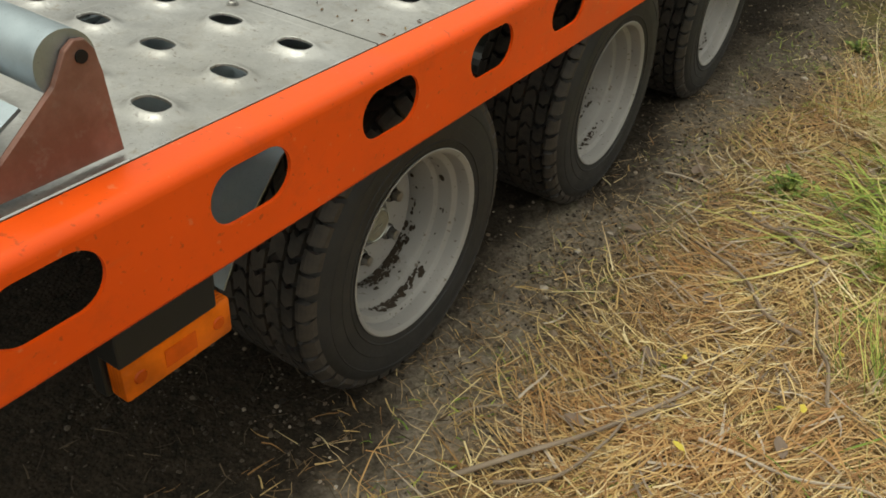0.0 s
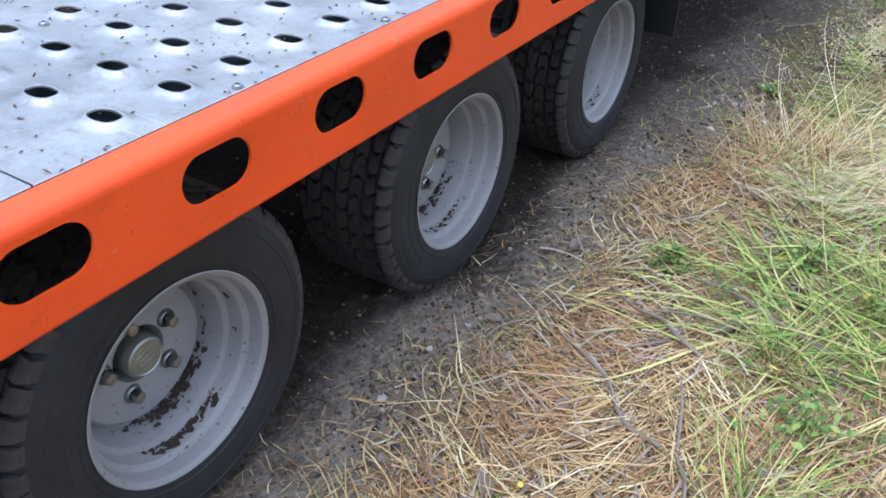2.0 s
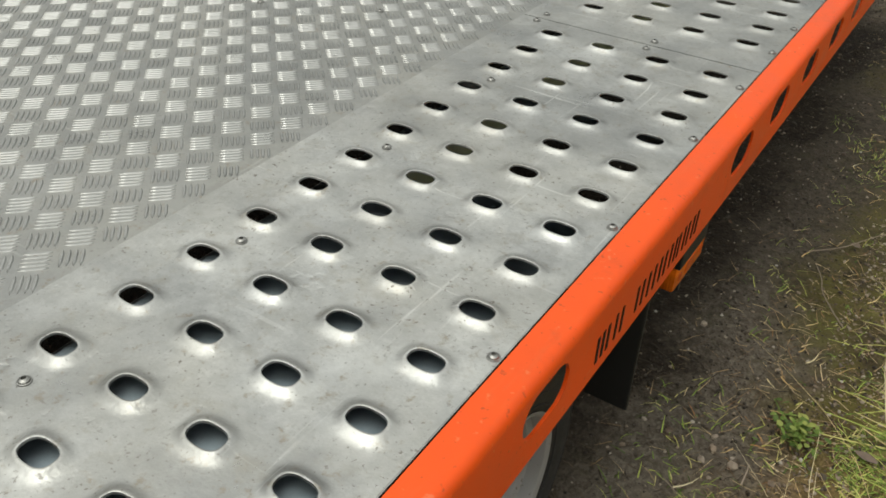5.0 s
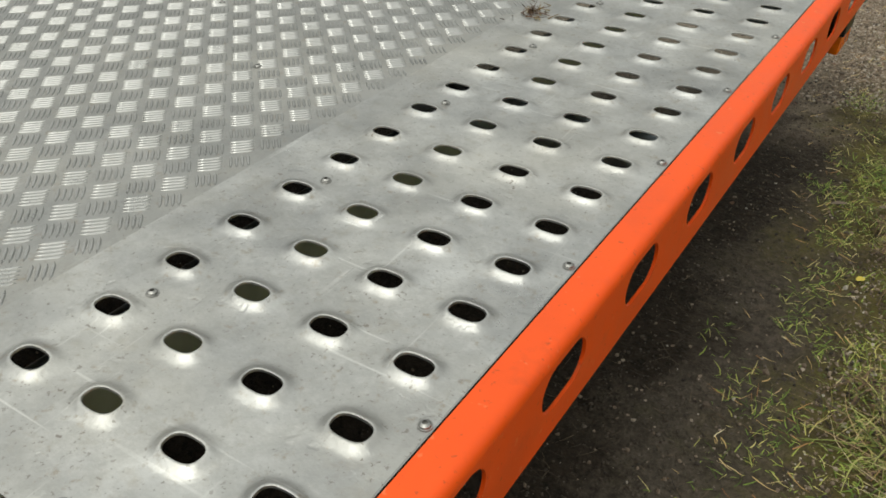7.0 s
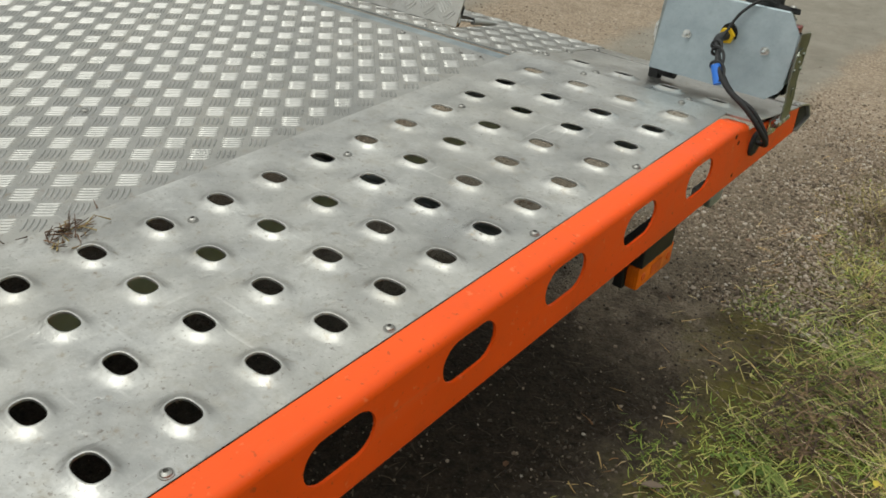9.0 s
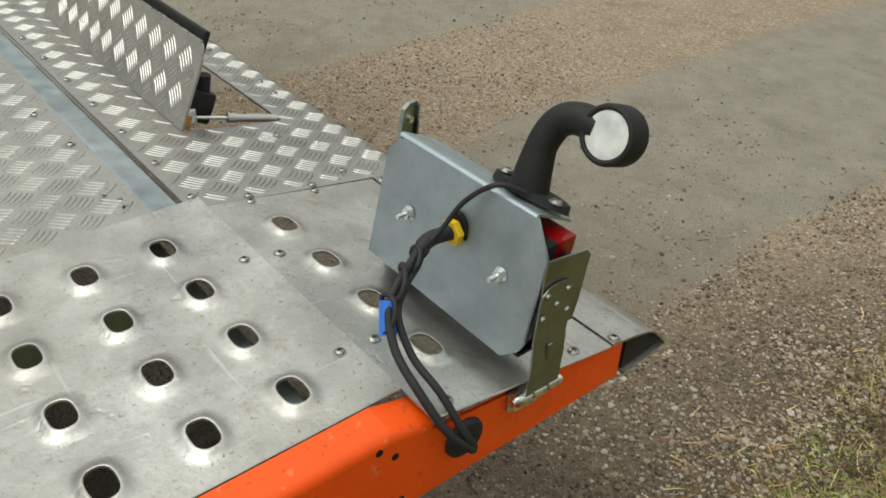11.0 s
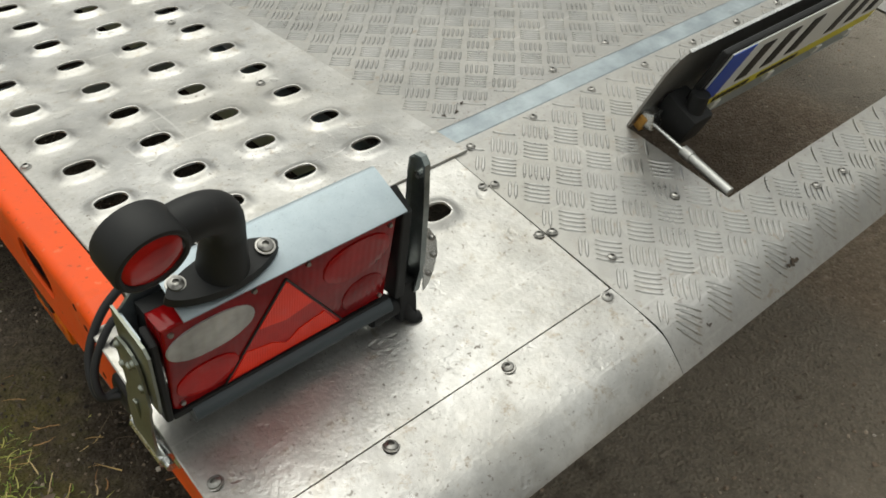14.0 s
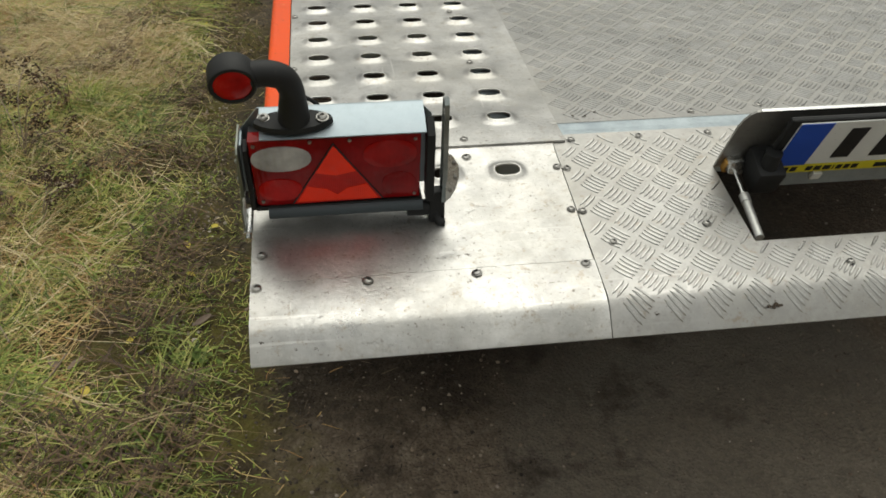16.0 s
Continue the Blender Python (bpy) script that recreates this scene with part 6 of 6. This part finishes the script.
for cx, cy, n, tall in ((0.41, 0.77, 75, 0.24), (0.53, 0.92, 100, 0.20), (0.38, 0.70, 35, 0.13), (0.52, 0.80, 80, 0.18), (0.60, 1.35, 60, 0.17)):
    tuft(cx, cy, n, tall, 0.055, STRAW, "tuft of tall pale dry grass on the verge")
for cx, cy, n, tall in ((0.45, 0.80, 40, 0.30), (0.50, 0.86, 30, 0.34), (0.47, 1.05, 8, 0.42), (0.58, 1.5, 16, 0.34)):
    tuft(cx, cy, n, tall, 0.05, PALE_STRAW, "tall thin pale stalks standing on the verge")
for cx, cy, n, tall in ((0.26, 4.36, 60, 0.11), (0.36, 4.52, 80, 0.13), (0.20, 4.72, 60, 0.11), (0.44, 4.32, 70, 0.12), (0.30, 4.95, 70, 0.12), (0.52, 4.60, 80, 0.13)):
    tuft(cx, cy, n, tall, 0.06, WITHERED, "tuft of yellowed grass at the edge of the lane")
for cx, cy, n, tall in ((0.62, 0.10, 90, 0.16), (0.66, -0.25, 90, 0.17), (0.75, 0.35, 120, 0.20), (0.55, 0.62, 60, 0.14), (0.42, 2.6, 50, 0.10), (0.62, 2.9, 70, 0.12), (0.50, 2.2, 60, 0.12), (0.75, 2.3, 80, 0.14), (0.34, 3.3, 40, 0.08), (0.36, 4.60, 40, 0.08), (0.46, 4.80, 70, 0.10), (0.32, 4.95, 40, 0.08)):
    tuft(cx, cy, n, tall, 0.05, GRASS, "green grass tuft on the verge")


def leafy_plant(cx, cy, count, size, tall, label, material=LEAF):
    """Herb with short stems and oval leaves."""
    verts, faces = [], []
    for _ in range(count):
        a, r = R.uniform(0, 6.283), abs(R.gauss(0, size))
        x, y = cx + r * math.cos(a), cy + r * math.sin(a)
        z = ground_height(x, y) + R.uniform(0.2, 1.0) * tall * max(0.25, 1 - r / (2.5 * size))
        h, ln, w, up = R.uniform(0, 6.283), R.uniform(0.010, 0.024), R.uniform(0.003, 0.007), R.uniform(-0.3, 0.9)
        d, s = Vector((math.cos(h), math.sin(h), up)).normalized(), Vector((-math.sin(h), math.cos(h), R.uniform(-0.3, 0.3)))
        o, base = Vector((x, y, z)), len(verts)
        for u, v in ((0, 0), (0.35, -1), (0.75, -0.75), (1, 0), (0.75, 0.75), (0.35, 1)):
            verts.append(o + d * ln * u + s * w * v + Vector((0, 0, -0.006 * u * u)))
        verts.append(o + d * ln * 0.5 - Vector((0, 0, 0.002)))
        faces += [(base + k, base + (k + 1) % 6, base + 6) for k in range(6)]
        if R.random() < 0.4:
            b2 = len(verts)
            foot = Vector((cx + (x - cx) * 0.3, cy + (y - cy) * 0.3, ground_height(cx, cy)))
            side = Vector((0.0008, 0.0006, 0))
            verts += [foot - side, foot + side, o + side, o - side]
            faces.append((b2, b2 + 1, b2 + 2, b2 + 3))
    ob = raw("verge_plant", verts, faces, material)
    return tagged(ob, label, "plant", "plants on the verge", "stuff" if count > 1 else "")


for cx, cy, n, size, tall in ((0.37, 0.30, 130, 0.040, 0.05), (0.31, 1.28, 75, 0.032, 0.05), (0.60, 0.42, 90, 0.05, 0.07), (0.70, -0.05, 90, 0.06, 0.08), (0.85, 0.2, 120, 0.08, 0.10), (0.45, 3.05, 60, 0.05, 0.04), (0.55, 2.45, 80, 0.06, 0.05), (0.38, 3.72, 50, 0.045, 0.04), (0.30, 3.50, 40, 0.035, 0.03), (0.70, 2.75, 60, 0.06, 0.05), (0.30, 4.62, 14, 0.03, 0.02)):
    leafy_plant(cx, cy, n, size, tall, "low green leafy weed on the verge")
for cx, cy, n, size, tall in ((0.80, 2.35, 60, 0.05, 0.16), (0.95, 2.6, 50, 0.05, 0.14), (0.86, 2.9, 40, 0.04, 0.1)):
    leafy_plant(cx, cy, n, size, tall, "withered brown weed on the verge", LEAF_DEAD)

# stalks and twigs
def twig(pts, r0, r1, label="dry brown twig lying on the straw"):
    path = smooth_path(pts, 6)
    bm = bmesh.new()
    add_tube(bm, path, [r0 + (r1 - r0) * i / (len(path) - 1) for i in range(len(path))], 6)
    ob = part("twig", bm, TWIG, smooth=True, sharp=60)
    return tagged(ob, label, "twig", "twigs on the verge")


def lying(x, y, head, length, r, wob=0.007):
    pts = []
    for k in range(5):
        u = k / 4
        px, py = x + math.cos(head) * length * u + R.gauss(0, wob), y + math.sin(head) * length * u + R.gauss(0, wob)
        pts.append((px, py, ground_height(px, py) + 0.014 + R.uniform(0, 0.010)))
    twig(pts, r, r * 0.6)


for args in ((0.22, -0.80, 1.05, 0.42, 0.0045, 0.006), (0.27, -0.78, 1.1, 0.34, 0.003, 0.008), (0.50, 0.02, 2.6, 0.22, 0.0045), (0.52, -0.22, 2.5, 0.30, 0.004), (0.60, -0.35, 1.9, 0.32, 0.0035), (0.70, 0.15, 2.8, 0.28, 0.0045), (0.40, 0.10, 0.4, 0.2, 0.0025), (0.62, 0.28, 2.3, 0.35, 0.003), (0.45, -0.55, 0.2, 0.3, 0.003), (0.30, 1.62, 2.0, 0.25, 0.0016), (0.18, 1.9, 0.9, 0.35, 0.0014), (0.85, 3.2, 2.2, 0.3, 0.003), (0.55, 3.5, 1.2, 0.3, 0.002)):
    lying(*args)
# gravel
def stones(name, places, label, material=STONE):
    ico = bmesh.new()
    bmesh.ops.create_icosphere(ico, subdivisions=1, radius=1.0)
    tv = np.array([v.co[:] for v in ico.verts])
    ico.verts.index_update()
    tf = [tuple(v.index for v in f.verts) for f in ico.faces]
    ico.free()
    verts, faces = [], []
    for x, y, s in places:
        v = tv * np.array((R.uniform(0.7, 1.3), R.uniform(0.7, 1.3), R.uniform(0.5, 1.0))) * s
        v *= np.array([[R.uniform(0.65, 1.2)] for _ in range(len(tv))])
        a = R.uniform(0, 6.283)
        ca, sa = math.cos(a), math.sin(a)
        base = len(verts)
        gz = ground_height(x, y) + 0.30 * s
        verts.extend((x + ca * p[0] - sa * p[1], y + sa * p[0] + ca * p[1], gz + p[2]) for p in v.tolist())
        faces.extend(tuple(base + q for q in f) for f in tf)
    return tagged(raw(name, verts, faces, material), label, "gravel", kind="stuff")


def gravel_keep(x, y):
    if x > edge_x(y) + 0.15:
        return 0.04
    if y < 4.0 and x < 0.3:
        return 0.05 if x > -0.35 else 0.02
    if -1.2 < x < -0.32 or x < -1.95:
        return 0.06
    return 0.55 + 0.5 * clump(x, y, 1.5, 9.0)


stones("gravel", [(x, y, min(0.0062 if y > 3.6 else 0.0045, abs(R.gauss(0.0010, 0.0017)) + 0.0008)) for x, y in scatter(30000, (-2.8, 0.5), (-0.9, 6.6), gravel_keep)], "small grey and tan gravel stones on the lane")
stones("roadside_gravel", [(x, y, min(0.0085, 0.0013 + abs(R.gauss(0, 0.0021)))) for x, y in scatter(24000, (-0.7, 0.45), (4.0, 5.6), lambda x, y: max(0.0, 0.45 + 0.8 * clump(x, y, 3.0, 25.0)) * (1.0 if x > -0.30 else 0.06))], "coarse grey and tan gravel at the edge of the lane")
# crumbs of soil beside the wheels
stones("soil_crumbs", [(x, y, min(0.007, 0.0010 + abs(R.gauss(0, 0.0017)))) for x, y in scatter(13000, (-0.35, 0.46), (-1.3, 4.3), lambda x, y: max(0.05, 0.45 + clump(x, y, 5.0, 3.0)) * (0.45 if x < -0.05 else 1.0))], "small brown crumbs of soil and grit beside the wheels", CRUMB)
stones("wheel_gravel", [(x, y, min(0.011, 0.0020 + abs(R.gauss(0, 0.0030)))) for x, y in scatter(520, (0.05, 0.42), (-0.7, 3.6), lambda x, y: max(0.0, 0.3 + clump(x, y, 4.0, 44.0)) * (1.0 if y < 1.4 else 0.08))], "scattered grey-brown stones on the soil by the wheels")
# clods on the lane
stones("soil_clods", [(x, y, R.uniform(0.002, 0.007)) for x, y in scatter(700, (-3.0, 0.1), (4.2, 7.5), lambda x, y: max(0.0, clump(x, y, 2.2, 5.0)))], "dark soil clods scattered on the lane")
# yellow leaves among the grass
for x, y in scatter(34, (0.32, 0.95), (-0.6, 4.6), lambda x, y: 1.0):
    leafy_plant(x, y, 1, 0.002, 0.05, "yellow leaf caught in the grass", YELLOW_LEAF)["group"] = "yellow leaves"
# curled dead leaves lying flat
def fallen_leaf(x, y, length, width, head, material, label, group):
    verts, faces, curl = [], [], R.uniform(0.1, 0.5)
    d, s = Vector((math.cos(head), math.sin(head), 0)), Vector((-math.sin(head), math.cos(head), 0))
    for i in range(6):
        u = i / 5
        half = width * math.sin(math.pi * (0.06 + 0.90 * u)) ** 0.8 / 2 * R.uniform(0.85, 1.15)
        for v in (-1, -0.5, 0, 0.5, 1):
            p = Vector((x, y, 0)) + d * length * (u - 0.5) + s * half * v
            p.z = ground_height(p.x, p.y) + 0.012 + curl * half * abs(v) ** 1.5 + 0.25 * length * curl * (u - 0.5) ** 2 + R.uniform(0, 0.0015)
            verts.append(p)
    for i in range(5):
        for k in range(4):
            a = i * 5 + k
            faces.append((a, a + 1, a + 6, a + 5))
    ob = raw("fallen_leaf", verts, faces, material, smooth=True)
    return tagged(ob, label, "leaf", group)


for x, y in scatter(26, (0.14, 0.95), (-0.7, 4.4), lambda x, y: 1.0 if y < 1.5 else 0.4):
    fallen_leaf(x, y, R.uniform(0.025, 0.055), R.uniform(0.014, 0.030), R.uniform(0, 6.283), GREY_LEAF, "curled withered grey-brown leaf lying on the verge", "withered leaves")
for x, y in ((0.30, 3.02), (0.34, 3.22), (0.36, 3.10), (0.55, 0.42), (0.62, 0.55), (0.58, 0.16), (0.44, 3.45), (0.50, 3.60)):
    fallen_leaf(x, y, R.uniform(0.022, 0.04), R.uniform(0.012, 0.018), R.uniform(0, 6.283), YELLOW_LEAF, "small yellow leaf lying on the verge", "yellow leaves")
# fallen leaves
for k in range(26):
    x, y = R.uniform(-0.05, 0.5), R.uniform(-0.7, 4.6)
    leafy_plant(x, y, 1, 0.002, 0.006, "fallen brown leaf on the soil", LEAF_DEAD)["group"] = "fallen leaves"

# thicker growth on the outer verge beside the rear
specs, dry = [], []
while len(specs) < 9000:
    x, y = R.uniform(0.62, 1.85), R.uniform(0.7, 3.3)
    near = min(1.0, max(0.0, (x - 0.60) / 0.35)) * min(1.0, (y - 0.6) / 0.3) * min(1.0, max(0.0, (1.9 - x) / 0.3))
    if R.random() > near * max(0.0, 0.55 + 0.9 * clump(x, y, 2.4, 30.0)):
        continue
    blade = ((x, y, ground_height(x, y)), R.uniform(0, 6.283), R.uniform(0.05, 0.15), R.uniform(0.0014, 0.0034), R.uniform(0.2, 0.9), R.uniform(0.1, 0.5), 4)
    specs.append(blade)
    if R.random() < 0.45 + 0.8 * clump(x, y, 1.7, 41.0):
        dry.append(((x + R.gauss(0, 0.03), y + R.gauss(0, 0.03), ground_height(x, y) + R.uniform(0.0, 0.03)), R.uniform(0, 6.283), R.uniform(0.05, 0.2), R.uniform(0.001, 0.0026), R.gauss(0.15, 0.15), R.uniform(0.0, 0.3), 3))
ribbons("meadow_grass", specs, GRASS, "rough green and yellowing grass on the outer verge", "grass")
ribbons("matted_grass", dry, STRAW, "dry matted grass stalks among the green", "grass")


def seed_weed(cx, cy, tall, stems, lean, label):
    """Dead weed: bent stems that branch into dark crumbly seed heads."""
    base = Vector((cx, cy, ground_height(cx, cy)))
    weed = new("dead_weed")
    for _ in range(stems):
        a = lean + R.gauss(0, 0.9)
        out = Vector((math.cos(a), math.sin(a), 0)) * tall * R.uniform(0.35, 0.9)
        tip = base + out + Vector((0, 0, tall * R.uniform(0.45, 1.0)))
        mid = base + out * 0.35 + Vector((0, 0, (tip.z - base.z) * 0.7))
        bm = bmesh.new()
        add_tube(bm, smooth_path([base, mid, tip], 5), 0.0017, 5)
        heads = [tip]
        for k in range(4):
            root = mid.lerp(tip, R.uniform(0.1, 0.9))
            end = root + Vector((R.gauss(0, 0.035), R.gauss(0, 0.035), R.uniform(0.0, 0.045)))
            add_tube(bm, [root, root.lerp(end, 0.5) + Vector((0, 0, 0.004)), end], 0.0010, 4)
            heads.append(end)
        part("stem", bm, TWIG, weed, smooth=True)
        for h in heads:
            verts, faces = [], []
            for k in range(26):
                o = h + Vector((R.gauss(0, 0.011), R.gauss(0, 0.011), R.gauss(0, 0.009)))
                u, b = R.uniform(0, 6.283), len(verts)
                s = R.uniform(0.003, 0.007)
                verts += [o + Vector((s * math.cos(u), s * math.sin(u), 0)), o + Vector((-s * math.sin(u) * 0.6, s * math.cos(u) * 0.6, s * 0.5)), o - Vector((s * math.cos(u), s * math.sin(u), -s * 0.3)), o + Vector((0, 0, s))]
                faces += [(b, b + 1, b + 3), (b + 1, b + 2, b + 3), (b + 2, b, b + 3), (b, b + 2, b + 1)]
            raw("seed_head", verts, faces, SEED, weed)
    tagged(weed, label, "weed", "dead weeds on the verge")


SEED_GRASS = blades("rotting_grass", (0.0, (0.035, 0.022, 0.013)), (0.5, (0.10, 0.062, 0.034)), (1.0, (0.26, 0.17, 0.09)))
SEED = blades("dead_seed_head", (0.0, (0.030, 0.018, 0.011)), (0.6, (0.075, 0.045, 0.028)), (1.0, (0.15, 0.095, 0.06)))
seed_weed(0.86, 2.62, 0.24, 5, 3.6, "dead brown weed with crumbly seed heads on the verge")
seed_weed(0.74, 2.95, 0.15, 3, 3.4, "low dead brown weed in the grass")
seed_weed(0.66, 1.42, 0.14, 3, 4.2, "dead brown weed among pale grass stalks")

# brown withered patches and dark gaps between the grass
specs = []
while len(specs) < 11000:
    x, y = R.uniform(0.12, 1.5), R.uniform(1.5, 5.2)
    c = clump(x, y, 3.6, 52.0) + 0.6 * clump(x, y, 9.0, 57.0)
    if c < 0.10 or x < edge_x(y) + 0.05 or R.random() > 2.5 * c:
        continue
    specs.append(((x, y, ground_height(x, y) + R.uniform(0.004, 0.045)), R.uniform(0, 6.283), R.uniform(0.02, 0.09), R.uniform(0.0016, 0.0042), R.gauss(0.15, 0.25), R.uniform(0.0, 0.4), 3))
ribbons("brown_grass", specs, SEED_GRASS, "dark brown withered grass in patches on the verge", "grass")

# arching green clumps and long loose stalks on the verge beside the tail
MEADOW = blades("fresh_grass", (0.0, (0.05, 0.07, 0.014)), (0.35, (0.13, 0.17, 0.035)), (0.7, (0.26, 0.31, 0.075)), (1.0, (0.48, 0.46, 0.15)))
STALK = blades("bleached_stalk", (0.0, (0.20, 0.12, 0.06)), (0.5, (0.42, 0.30, 0.16)), (1.0, (0.70, 0.58, 0.38)))
specs = []
while len(specs) < 2600:
    cx, cy = R.uniform(0.26, 1.05), R.uniform(2.25, 4.2)
    if cx < edge_x(cy) + 0.14 or clump(cx, cy, 3.0, 71.0) < -0.15:
        continue
    lean, spread = R.uniform(0, 6.283), R.uniform(0.02, 0.045)
    for _ in range(R.randrange(16, 42)):
        x, y = cx + R.gauss(0, spread), cy + R.gauss(0, spread)
        specs.append(((x, y, ground_height(x, y)), lean + R.gauss(0, 1.1), R.uniform(0.05, 0.16), R.uniform(0.0018, 0.0042), R.uniform(0.35, 1.0), R.uniform(0.25, 0.65), 5))
ribbons("grass_clumps", specs, MEADOW, "fresh green grass clumps arching over the dry verge", "grass")
specs = []
while len(specs) < 520:
    x, y = R.uniform(0.2, 1.1), R.uniform(2.3, 4.3)
    if x < edge_x(y) + 0.13 or R.random() > 0.3 + 1.4 * clump(x, y, 2.2, 83.0):
        continue
    specs.append(((x, y, ground_height(x, y) + R.uniform(0.01, 0.05)), R.gauss(2.6, 0.9), R.uniform(0.07, 0.26), R.uniform(0.0010, 0.0021), R.gauss(0.06, 0.10), R.uniform(0.0, 0.2), 5))
ribbons("loose_stalks", specs, STALK, "long bleached grass stalks lying loose over the green", "grass")
